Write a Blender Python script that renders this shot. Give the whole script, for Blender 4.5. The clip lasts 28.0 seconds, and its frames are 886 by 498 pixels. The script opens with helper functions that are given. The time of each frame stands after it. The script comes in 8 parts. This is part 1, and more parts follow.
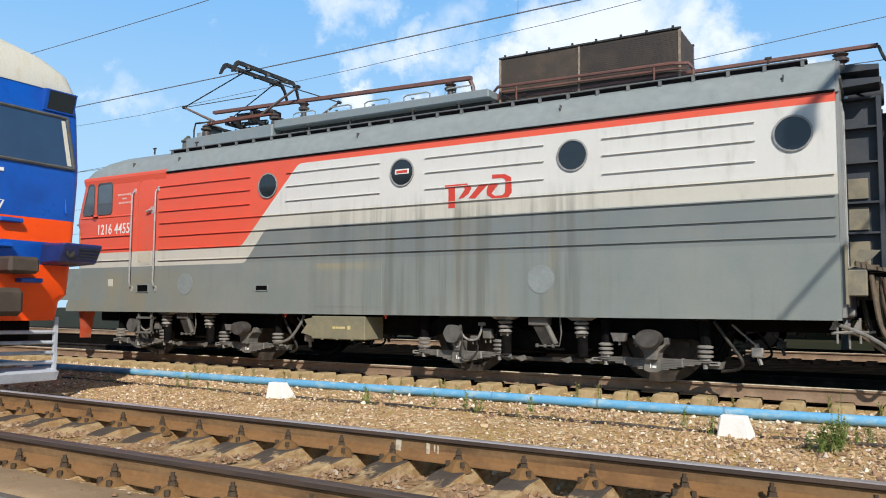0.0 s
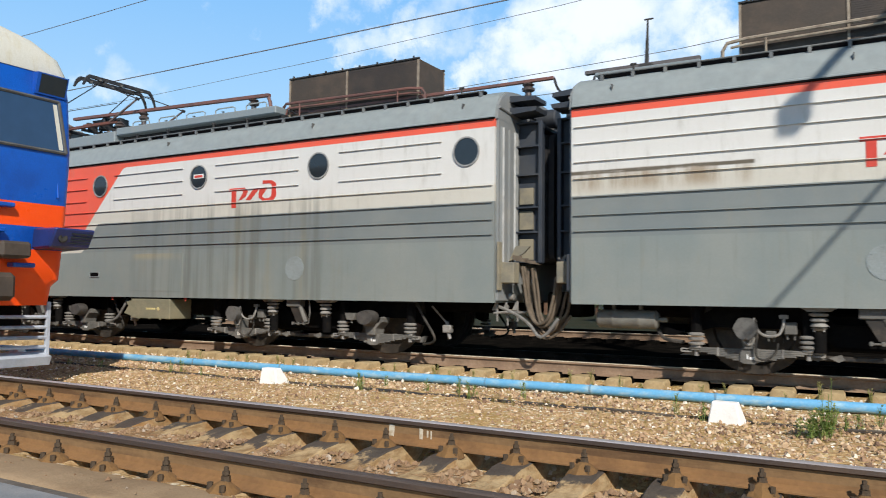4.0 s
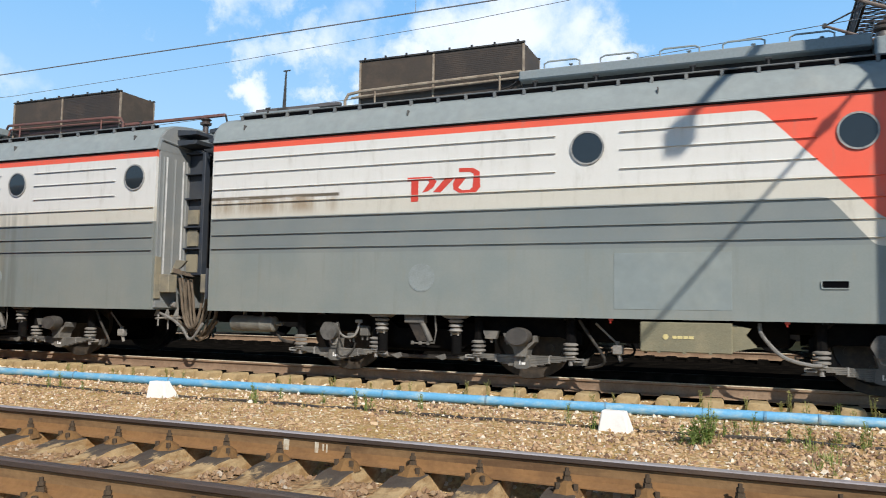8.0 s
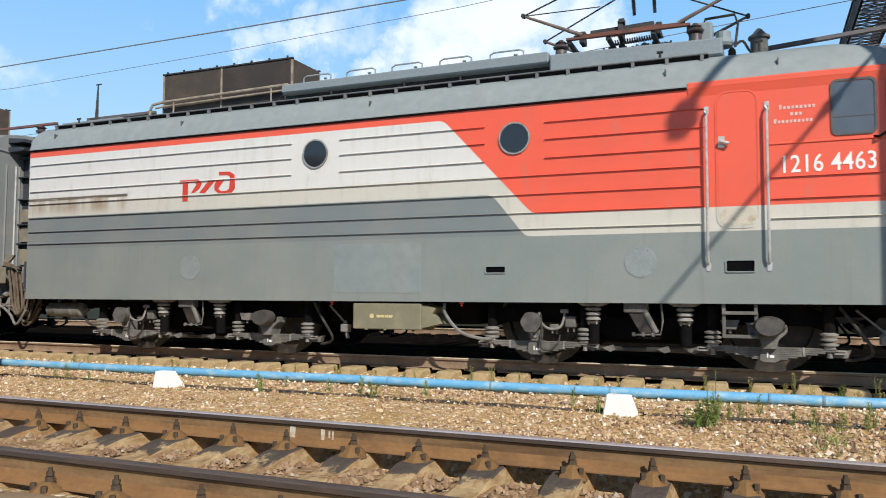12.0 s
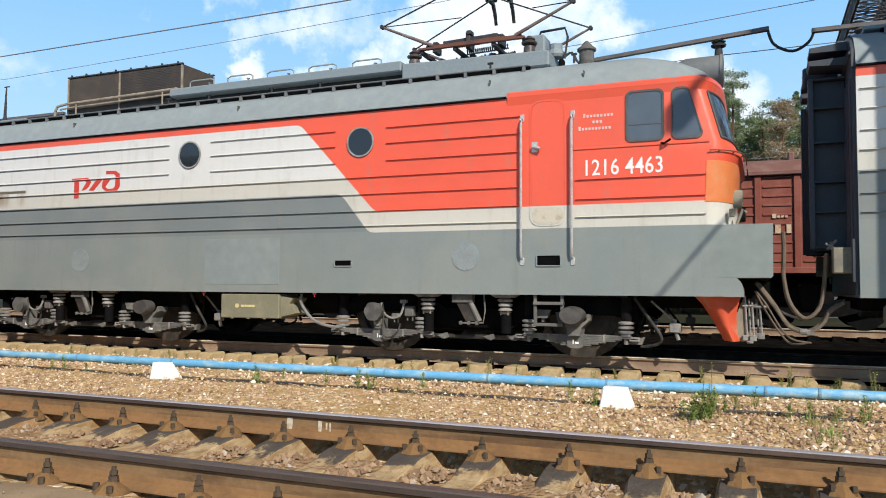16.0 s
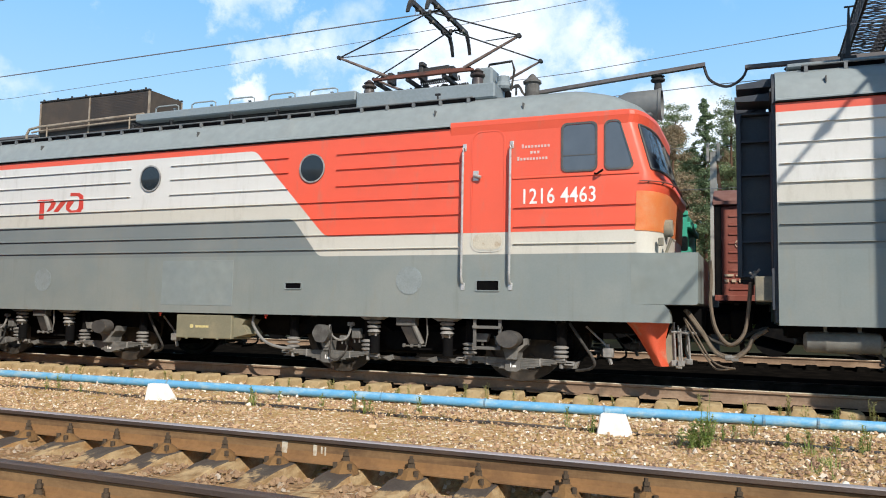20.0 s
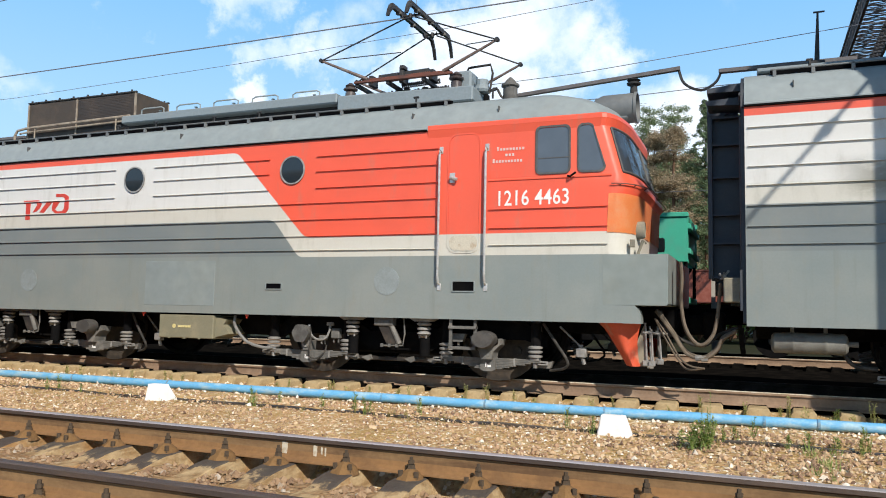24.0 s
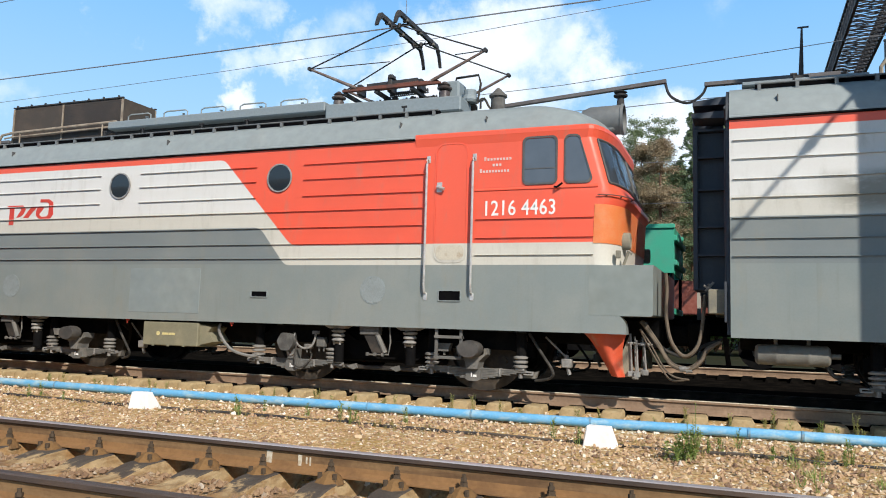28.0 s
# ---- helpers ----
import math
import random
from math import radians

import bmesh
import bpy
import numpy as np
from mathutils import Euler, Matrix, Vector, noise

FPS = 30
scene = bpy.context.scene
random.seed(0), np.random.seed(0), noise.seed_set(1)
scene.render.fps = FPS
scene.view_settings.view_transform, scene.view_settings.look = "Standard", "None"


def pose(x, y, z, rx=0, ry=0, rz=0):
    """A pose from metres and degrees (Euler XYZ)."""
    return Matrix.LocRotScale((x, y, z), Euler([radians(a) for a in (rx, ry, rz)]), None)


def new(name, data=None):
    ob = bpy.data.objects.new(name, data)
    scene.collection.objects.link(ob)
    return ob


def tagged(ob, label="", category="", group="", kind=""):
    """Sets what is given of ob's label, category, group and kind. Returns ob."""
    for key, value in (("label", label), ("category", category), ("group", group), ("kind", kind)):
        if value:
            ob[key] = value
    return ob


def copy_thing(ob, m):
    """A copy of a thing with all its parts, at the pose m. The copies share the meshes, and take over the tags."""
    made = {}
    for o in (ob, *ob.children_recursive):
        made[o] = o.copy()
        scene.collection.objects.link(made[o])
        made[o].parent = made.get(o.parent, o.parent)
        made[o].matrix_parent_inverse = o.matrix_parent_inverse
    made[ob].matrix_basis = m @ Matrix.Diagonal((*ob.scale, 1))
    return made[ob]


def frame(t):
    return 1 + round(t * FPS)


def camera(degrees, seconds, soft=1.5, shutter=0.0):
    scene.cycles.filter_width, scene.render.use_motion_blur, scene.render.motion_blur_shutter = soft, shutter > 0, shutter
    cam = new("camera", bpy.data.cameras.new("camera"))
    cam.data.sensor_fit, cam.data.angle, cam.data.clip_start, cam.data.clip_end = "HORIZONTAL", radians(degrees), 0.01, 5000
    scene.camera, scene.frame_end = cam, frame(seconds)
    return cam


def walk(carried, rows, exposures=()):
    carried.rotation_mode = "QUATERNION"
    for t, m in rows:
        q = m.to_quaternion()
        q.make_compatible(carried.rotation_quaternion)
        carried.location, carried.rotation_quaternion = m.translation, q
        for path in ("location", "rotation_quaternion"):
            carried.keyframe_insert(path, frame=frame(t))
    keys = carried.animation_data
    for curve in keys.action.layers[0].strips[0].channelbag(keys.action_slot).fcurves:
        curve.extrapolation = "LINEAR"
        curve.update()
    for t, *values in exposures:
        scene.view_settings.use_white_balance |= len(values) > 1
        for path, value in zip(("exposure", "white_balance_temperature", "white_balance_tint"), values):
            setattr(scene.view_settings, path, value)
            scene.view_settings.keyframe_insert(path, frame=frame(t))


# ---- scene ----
# World: x along the tracks, y away from the platform, z up from the rail heads.
EYE = (0.0, 0.0, 0.927)
cam = camera(60.1, 28.0, soft=1.0, shutter=0.4)
PATH = [(0, 30.36, 4.49, -0.43), (0.5, 30.96, 4.54, -0.24), (1, 31.01, 4.32, -0.28), (1.5, 31.02, 4.15, -0.23),
        (2, 30.83, 4.07, -0.44), (2.5, 30.63, 4.08, -0.41), (3, 30.68, 3.78, -0.29), (3.5, 30.31, 3.6, -0.46),
        (4, 29.88, 3.47, -0.63), (4.5, 27.16, 3.48, -1.31), (6.5, 24.9, 2.72, -1.01), (7, 23.69, 3.5, -0.31),
        (7.5, 22.65, 4.17, -0.75), (8, 22.32, 4.42, -0.92), (8.5, 22.38, 4.53, -0.47), (9, 22.66, 4.18, -0.21),
        (9.5, 22.7, 3.81, -0.08), (10, 22.98, 3.84, -0.08), (10.5, 22.88, 3.56, -0.21), (11, 22.5, 3.41, -0.17),
        (11.5, 22.59, 3.44, -0.19), (12, 22.6, 3.42, -0.19), (12.5, 22.52, 3.38, -0.27), (13, 22.55, 3.37, -0.45),
        (13.5, 22.55, 3.28, -0.39), (15.5, 22.56, 3.02, -0.28), (16, 22.4, 2.84, -0.33), (16.5, 22.34, 2.89, -0.46),
        (17, 22.12, 2.85, -0.61), (17.5, 21.98, 3.1, -0.82), (18, 22.45, 3.96, -0.94), (18.5, 22.27, 4.09, -0.97),
        (19, 22.35, 4.98, -1.04), (19.5, 22.33, 4.98, -0.92), (20, 22.24, 4.64, -1.03), (20.5, 22.15, 4.7, -1.18),
        (21, 21.93, 4.38, -1.08), (21.5, 22.06, 4.69, -1.22), (23.5, 22.26, 4.65, -1.09), (24, 22.27, 4.7, -1.14),
        (24.5, 21.87, 4.81, -1.34), (25, 21.8, 4.83, -1.35), (25.5, 21.63, 4.82, -1.43), (26, 21.46, 5.06, -1.45),
        (26.5, 21.58, 5.26, -1.49), (27, 21.48, 5.55, -1.44), (27.5, 20.98, 5.27, -1.48), (28, 21.29, 5.42, -1.57)]
walk(cam, [(t, pose(*EYE, 90 + p, r, y)) for t, y, p, r in PATH], [(0, 0.02), (4, 0.06), (9, 0.07), (14, 0.1), (17, 0.17), (25, 0.18), (28, 0.15)])

# distance in metres that the train has still to roll, along +x, from where it stands at 17 s
TRAVEL = [(0, 15.451), (0.5, 15.029), (1, 14.553), (1.5, 14.013), (2, 13.439), (2.5, 12.858), (3, 12.283), (3.5, 11.714),
        (4, 11.147), (4.5, 10.583), (6.5, 8.348), (7, 7.808), (7.5, 7.276), (8, 6.75), (8.5, 6.214), (9, 5.677), (9.5, 5.15),
        (10, 4.622), (10.5, 4.094), (11, 3.58), (11.5, 3.086), (12, 2.617), (12.5, 2.177), (13, 1.786), (13.5, 1.44), (15.5, 0.493),
        (16, 0.307), (16.5, 0.144), (17, 0.001), (17.5, -0.126), (18, -0.23), (18.5, -0.311), (19, -0.384), (19.5, -0.454), (20, -0.513),
        (20.5, -0.561), (21, -0.608), (21.5, -0.66), (23.5, -0.843), (24, -0.872), (24.5, -0.885), (25, -0.885), (25.5, -0.885),
        (26, -0.885), (26.5, -0.885), (27, -0.885), (27.5, -0.885), (28, -0.885)]

# ---- light ----
SUN_WAY = Vector((-0.87, 1.0, -0.98)).normalized()
sun = new("sun", bpy.data.lights.new("sun", "SUN"))
sun.data.energy, sun.data.angle, sun.data.color = 4.8, radians(0.55), (1.0, 0.93, 0.835)
sun.rotation_mode = "QUATERNION"
sun.rotation_quaternion = SUN_WAY.to_track_quat("-Z", "Y")

world = bpy.data.worlds.new("sky")
scene.world = world
world.use_nodes = True


class Net:
    """Short hand for a node tree."""

    def __init__(self, tree):
        self.tree, self.nodes, self.links = tree, tree.nodes, tree.links
        self.nodes.clear()

    def put(self, kind, ins=(), **props):
        n = self.nodes.new(kind)
        for k, v in props.items():
            setattr_plain(n, k, v)
        for k, v in dict(ins).items():
            self.feed(n.inputs[k], v)
        return n

    def feed(self, socket, v):
        if isinstance(v, bpy.types.NodeSocket):
            self.links.new(v, socket)
        elif isinstance(v, bpy.types.Node):
            self.links.new(v.outputs[0], socket)
        elif isinstance(v, tuple) and len(v) == 3 and socket.type == "RGBA":
            socket.default_value = (*v, 1)
        else:
            socket.default_value = v

    def math(self, op, a, b=0.0, c=0.0):
        n = self.nodes.new("ShaderNodeMath")
        n.operation = op
        for k, v in enumerate((a, b, c)):
            self.feed(n.inputs[k], v)
        return n.outputs[0]

    def mix(self, fac, a, b, blend="MIX"):
        n = self.nodes.new("ShaderNodeMix")
        n.data_type, n.blend_type = "RGBA", blend
        self.feed(n.inputs[0], fac)
        self.feed(n.inputs[6], a)
        self.feed(n.inputs[7], b)
        return n.outputs[2]

    def noise(self, vec, scale, detail=4.0, rough=0.55):
        n = self.nodes.new("ShaderNodeTexNoise")
        n.inputs["Scale"].default_value, n.inputs["Detail"].default_value, n.inputs["Roughness"].default_value = scale, detail, rough
        if vec is not None:
            self.feed(n.inputs["Vector"], vec)
        return n.outputs[0]

    def ramp(self, fac, lo, hi):
        n = self.nodes.new("ShaderNodeMapRange")
        n.interpolation_type = "SMOOTHSTEP"
        self.feed(n.inputs["Value"], fac)
        n.inputs["From Min"].default_value, n.inputs["From Max"].default_value = lo, hi
        return n.outputs[0]

    def scaled(self, vec, x, y, z):
        n = self.nodes.new("ShaderNodeMapping")
        n.inputs["Scale"].default_value = (x, y, z)
        self.feed(n.inputs["Vector"], vec)
        return n.outputs[0]


def setattr_plain(n, k, v):
    if k == "operation":
        n.operation = v
    elif k == "blend_type":
        n.blend_type = v
    elif k == "sky_type":
        n.sky_type = v
    elif k == "feature":
        n.feature = v


def build_sky():
    net = Net(world.node_tree)
    sky = net.nodes.new("ShaderNodeTexSky")
    sky.sky_type, sky.sun_disc = "NISHITA", False
    sky.sun_elevation = math.asin(-SUN_WAY.z)
    sky.sun_rotation = math.atan2(-SUN_WAY.x, -SUN_WAY.y)
    sky.air_density, sky.dust_density, sky.ozone_density = 1.0, 0.6, 2.0
    coord = net.nodes.new("ShaderNodeTexCoord").outputs["Generated"]
    sep = net.put("ShaderNodeSeparateXYZ", {0: coord})
    x, y, z = sep.outputs
    wob = net.nodes.new("ShaderNodeTexNoise")
    wob.inputs["Scale"].default_value, wob.inputs["Detail"].default_value = 7.0, 8.0
    wob.inputs["Roughness"].default_value = 0.6
    net.feed(wob.inputs["Vector"], coord)
    # heaps of fair-weather cloud: yaw, height, half width, half height, weight
    heaps = [(-17.5, 20.8, 7.5, 3.6, 1.1), (-12.8, 19.2, 3.6, 2.8, 1.05), (-24.0, 17.8, 4.5, 2.2, 0.95), (-19.0, 16.3, 8.0, 2.0, 0.95), (-38.2, 21.8, 2.4, 2.0, 0.78), (-34.8, 18.6, 2.0, 1.7, 0.72),
             (-31.0, 20.3, 3.4, 2.6, 0.55), (-37.0, 15.4, 2.2, 1.5, 1.0), (-28.5, 16.3, 2.2, 1.5, 0.8), (-46.6, 18.0, 1.9, 1.2, 0.5), (-5.2, 13.3, 6.0, 2.6, 0.95), (-1.0, 11.2, 5.0, 2.2, 0.85),
             (0.4, 17.7, 1.5, 0.9, 0.62), (-52.0, 14.0, 2.0, 1.2, 0.45), (70.0, 18.0, 12.0, 4.0, 0.8), (-120.0, 20.0, 10.0, 4.0, 0.8)]
    warp = net.put("ShaderNodeTexNoise", {"Vector": coord, "Scale": 9.0, "Detail": 7.0, "Roughness": 0.62})
    wx, wy, wz = net.put("ShaderNodeSeparateColor", {0: warp.outputs["Color"]}).outputs
    yaw = net.math("ADD", net.math("MULTIPLY", net.math("ARCTAN2", x, y), 57.2958), net.math("MULTIPLY", net.math("SUBTRACT", wx, 0.5), 17.0))
    alt = net.math("ADD", net.math("MULTIPLY", net.math("ARCSINE", z), 57.2958), net.math("MULTIPLY", net.math("SUBTRACT", wy, 0.5), 11.0))
    total = None
    for a, h, w, hh, weight in heaps:
        dx = net.math("DIVIDE", net.math("SUBTRACT", yaw, a), w)
        dy = net.math("DIVIDE", net.math("SUBTRACT", alt, h), hh)
        d = net.math("ADD", net.math("MULTIPLY", dx, dx), net.math("MULTIPLY", dy, dy))
        one = net.math("MULTIPLY", net.math("MAXIMUM", net.math("SUBTRACT", 1.0, net.math("MULTIPLY", d, 0.5)), 0.0), weight)
        total = one if total is None else net.math("MAXIMUM", total, one)
    shape = net.math("ADD", total, net.math("MULTIPLY", net.math("SUBTRACT", wob.outputs[0], 0.5), 2.0))
    cover = net.ramp(shape, 0.22, 1.08)
    lower = net.mix(net.ramp(z, 0.5, 0.05), (2.0, 5.5, 10.6), (5.5, 8.4, 11.0))
    blue = net.mix(net.math("MULTIPLY", net.ramp(z, 0.62, 0.36), 0.85), net.mix(0.5, sky, (0.0, 0.0, 0.0)), lower)
    col = net.mix(net.math("MULTIPLY", cover, 0.84), blue, (10.5, 10.9, 11.4))
    bg = net.put("ShaderNodeBackground", {"Color": col, "Strength": 0.1})
    out = net.put("ShaderNodeOutputWorld")
    net.links.new(bg.outputs[0], out.inputs[0])


build_sky()


# ---- materials ----
def finish(net, col, rough, metal=0.0, bump=None, height=0.02, spec=0.5):
    bsdf = net.put("ShaderNodeBsdfPrincipled", {"Base Color": col, "Roughness": rough, "Metallic": metal, "Specular IOR Level": spec})
    if bump is not None:
        b = net.put("ShaderNodeBump", {"Height": bump, "Strength": 0.6, "Distance": height})
        net.links.new(b.outputs[0], bsdf.inputs["Normal"])
    out = net.put("ShaderNodeOutputMaterial")
    net.links.new(bsdf.outputs[0], out.inputs[0])


def material(name):
    m = bpy.data.materials.new(name)
    m.use_nodes = True
    return m, Net(m.node_tree)


def worn(name, col, other, scale=6.0, rough=0.6, metal=0.0, grain=60.0, height=0.004, lo=0.42, hi=0.68, amount=0.85, stretch=None, spec=None):
    """A worn surface: a colour, a second one in stains, fine grain and relief."""
    m, net = material(name)
    at = net.nodes.new("ShaderNodeTexCoord").outputs["Object"]
    big, fine = net.noise(net.scaled(at, *stretch) if stretch else at, scale, 6.0, 0.62), net.noise(at, grain, 3.0)
    c = net.mix(net.math("MULTIPLY", net.ramp(big, lo, hi), amount), col, other)
    c = net.mix(0.35, c, net.mix(fine, (0.25, 0.25, 0.25), (0.85, 0.85, 0.85)), "OVERLAY")
    r = net.math("ADD", net.math("MULTIPLY", big, 0.3), rough - 0.15)
    finish(net, c, r, metal, fine, height, spec if spec is not None else 0.5 if rough < 0.72 else 0.12)
    return m


def livery(name, sgn, age=0.0):
    """Side paint in red, white and greys, laid out in the section's own length and height, with dust, rain streaks and rust."""
    m, net = material(name)
    at = net.nodes.new("ShaderNodeTexCoord").outputs["Object"]
    sx, sy, z = net.put("ShaderNodeSeparateXYZ", {0: at}).outputs
    x = net.math("MULTIPLY", sx, float(sgn))

    def above(v, edge):
        return net.math("SUBTRACT", v, edge)

    def hard(v):
        return net.ramp(v, -0.004, 0.004)

    def soft_and(a, b):
        return net.math("SMOOTH_MIN", a, b, 0.12)

    diag = net.math("MULTIPLY", net.math("SUBTRACT", x, net.math("SUBTRACT", 11.27, net.math("MULTIPLY", z, 0.945))), 0.72)
    red = net.math("SMOOTH_MAX", soft_and(diag, above(z, 2.0)), above(z, 3.365), 0.1)
    diag2 = net.math("MULTIPLY", net.math("SUBTRACT", x, net.math("SUBTRACT", 10.67, net.math("MULTIPLY", z, 0.815))), 0.77)
    low = soft_and(net.math("SUBTRACT", 0.0, diag2), net.math("SUBTRACT", 2.283, z))
    grey = net.math("SMOOTH_MAX", low, net.math("SUBTRACT", 1.705, z), 0.1)
    stretch = net.scaled(at, 5.0, 5.0, 0.35)
    streak, dust, fine = net.noise(stretch, 2.2, 5.0, 0.6), net.noise(at, 0.9, 5.0, 0.6), net.noise(at, 40.0, 4.0)
    white = net.mix(net.math("MULTIPLY", net.ramp(streak, 0.5, 0.85), 0.3), (0.63, 0.625, 0.595), (0.48, 0.46, 0.4))
    white = net.mix(net.math("MULTIPLY", net.ramp(z, 2.56, 2.5), 0.6), white, (0.49, 0.46, 0.37))
    redc = net.mix(net.math("MULTIPLY", net.ramp(dust, 0.4, 0.75), 0.5), (0.755, 0.106, 0.055), (0.62, 0.098, 0.057))
    dark = net.mix(net.ramp(dust, 0.35, 0.7), (0.176, 0.2, 0.2), (0.208, 0.225, 0.214))
    pale = net.mix(net.ramp(dust, 0.35, 0.7), (0.2, 0.23, 0.222), (0.235, 0.255, 0.238))
    pale = net.mix(net.math("MULTIPLY", net.ramp(streak, 0.54, 0.8), 0.4), pale, (0.16, 0.165, 0.145))
    if age > 0:
        white = net.mix(age, white, (0.36, 0.37, 0.37))
        redc = net.mix(net.math("MULTIPLY", net.ramp(dust, 0.35, 0.6), age), redc, (0.24, 0.1, 0.085))
        pale, dark = net.mix(age, pale, (0.11, 0.145, 0.15)), net.mix(age, dark, (0.075, 0.092, 0.1))
    greyc = net.mix(hard(above(z, 1.72)), pale, dark)
    c = net.mix(hard(grey), white, greyc)
    c = net.mix(hard(red), c, redc)
    # pale dust caught along the top of the skirt panel
    shelf = net.math("MULTIPLY", net.math("MULTIPLY", net.ramp(x, 6.3, 6.5), net.ramp(x, 7.8, 7.6)), net.math("MULTIPLY", net.ramp(z, 1.5, 1.62), net.ramp(z, 1.67, 1.64)))
    c = net.mix(net.math("MULTIPLY", shelf, net.math("MULTIPLY", net.ramp(dust, 0.35, 0.6), 0.55)), c, (0.36, 0.31, 0.18))
    grime = net.math("MULTIPLY", net.ramp(net.noise(net.scaled(at, 3.0, 3.0, 0.8), 2.0, 6.0, 0.65), 0.52, 0.82), 0.35)
    c = net.mix(grime, c, (0.24, 0.22, 0.165))
    if age > 0:
        # grey soot smeared over the middle of the side
        smear = net.math("MULTIPLY", net.math("MULTIPLY", net.ramp(x, 0.8, 1.5), net.ramp(z, 2.24, 2.45)), net.ramp(z, 2.86, 2.7))
        c = net.mix(net.math("MULTIPLY", smear, net.math("MULTIPLY", net.ramp(net.noise(net.scaled(at, 0.9, 1.0, 2.2), 1.5, 6.0, 0.65), 0.3, 0.56), 0.85)), c, (0.19, 0.18, 0.14))
    elif sgn > 0:
        # rusty run-off below a scraped seam near the rear
        run = net.math("MULTIPLY", net.ramp(x, 2.35, 2.2), net.ramp(z, 2.25, 2.45))
        run = net.math("MULTIPLY", run, net.ramp(z, 2.63, 2.61))
        seep = net.noise(net.scaled(at, 2.6, 1.0, 0.35), 1.1, 7.0, 0.68)
        c = net.mix(net.math("MULTIPLY", run, net.math("MULTIPLY", net.ramp(seep, 0.36, 0.64), 0.8)), c, (0.27, 0.195, 0.115))
        scrape = net.math("MULTIPLY", net.math("MULTIPLY", net.ramp(x, 2.35, 2.3), net.ramp(z, 2.555, 2.575)), net.ramp(z, 2.62, 2.605))
        c = net.mix(net.math("MULTIPLY", scrape, net.ramp(net.noise(net.scaled(at, 0.8, 1.0, 4.0), 1.6, 5.0), 0.3, 0.45)), c, (0.12, 0.1, 0.07))
    else:
        # tan dust over the skirt below the cab
        tanned = net.math("MULTIPLY", net.math("MULTIPLY", net.ramp(x, 9.6, 12.2), net.ramp(z, 1.75, 1.5)), net.ramp(net.noise(net.scaled(at, 1.2, 1.0, 0.6), 1.5, 5.0), 0.3, 0.65))
        c = net.mix(net.math("MULTIPLY", tanned, 0.6), c, (0.27, 0.24, 0.16))
        # dark rain runs in the middle of the side
        run = net.math("MULTIPLY", net.math("MULTIPLY", net.ramp(x, 2.4, 3.4), net.ramp(x, 8.4, 6.6)), net.ramp(z, 2.75, 2.3))
        tan = net.noise(net.scaled(at, 2.1, 1.0, 0.16), 1.3, 5.0, 0.62)
        c = net.mix(net.math("MULTIPLY", net.math("MULTIPLY", run, net.ramp(tan, 0.5, 0.74)), 0.55), c, (0.225, 0.2, 0.13))
        seep = net.noise(net.scaled(at, 3.2, 1.0, 0.12), 1.7, 4.0, 0.6)
        c = net.mix(net.math("MULTIPLY", net.math("MULTIPLY", run, net.ramp(seep, 0.46, 0.68)), 0.5), c, (0.105, 0.108, 0.092))
    c = net.mix(0.12, c, net.mix(fine, (0.2, 0.2, 0.2), (0.8, 0.8, 0.8)), "OVERLAY")
    r = net.math("ADD", net.math("MULTIPLY", dust, 0.25), 0.3)
    wave = net.noise(net.scaled(at, 0.8, 0.8, 1.6), 1.6, 2.0)
    bump = net.math("ADD", wave, net.math("MULTIPLY", fine, 0.02))
    finish(net, c, r, 0.0, bump, 0.012)
    return m


def ballast_look(name, a, b, c):
    """Broken stone: grey-pink, buff and white bits."""
    m, net = material(name)
    at = net.nodes.new("ShaderNodeTexCoord").outputs["Object"]
    cell = net.nodes.new("ShaderNodeTexVoronoi")
    cell.inputs["Scale"].default_value = 26.0
    net.feed(cell.inputs["Vector"], at)
    edge = net.nodes.new("ShaderNodeTexVoronoi")
    edge.inputs["Scale"].default_value = 26.0
    net.feed(edge.inputs["Vector"], at)
    hue = net.put("ShaderNodeSeparateColor", {0: cell.outputs["Color"]})
    col = net.mix(net.ramp(hue.outputs[0], 0.25, 0.8), a, b)
    col = net.mix(net.ramp(hue.outputs[1], 0.86, 0.94), col, c)
    big = net.noise(at, 1.3, 6.0, 0.6)
    col = net.mix(net.math("MULTIPLY", net.ramp(big, 0.45, 0.7), 0.75), col, (0.37, 0.25, 0.085))
    fine = net.noise(at, 55.0, 4.0)
    col = net.mix(0.4, col, net.mix(fine, (0.15, 0.15, 0.15), (0.85, 0.85, 0.85)), "OVERLAY")
    bump = net.math("ADD", net.math("MULTIPLY", edge.outputs["Distance"], -1.0), net.math("MULTIPLY", fine, 0.4))
    finish(net, col, 0.9, 0.0, bump, 0.03, 0.15)
    return m


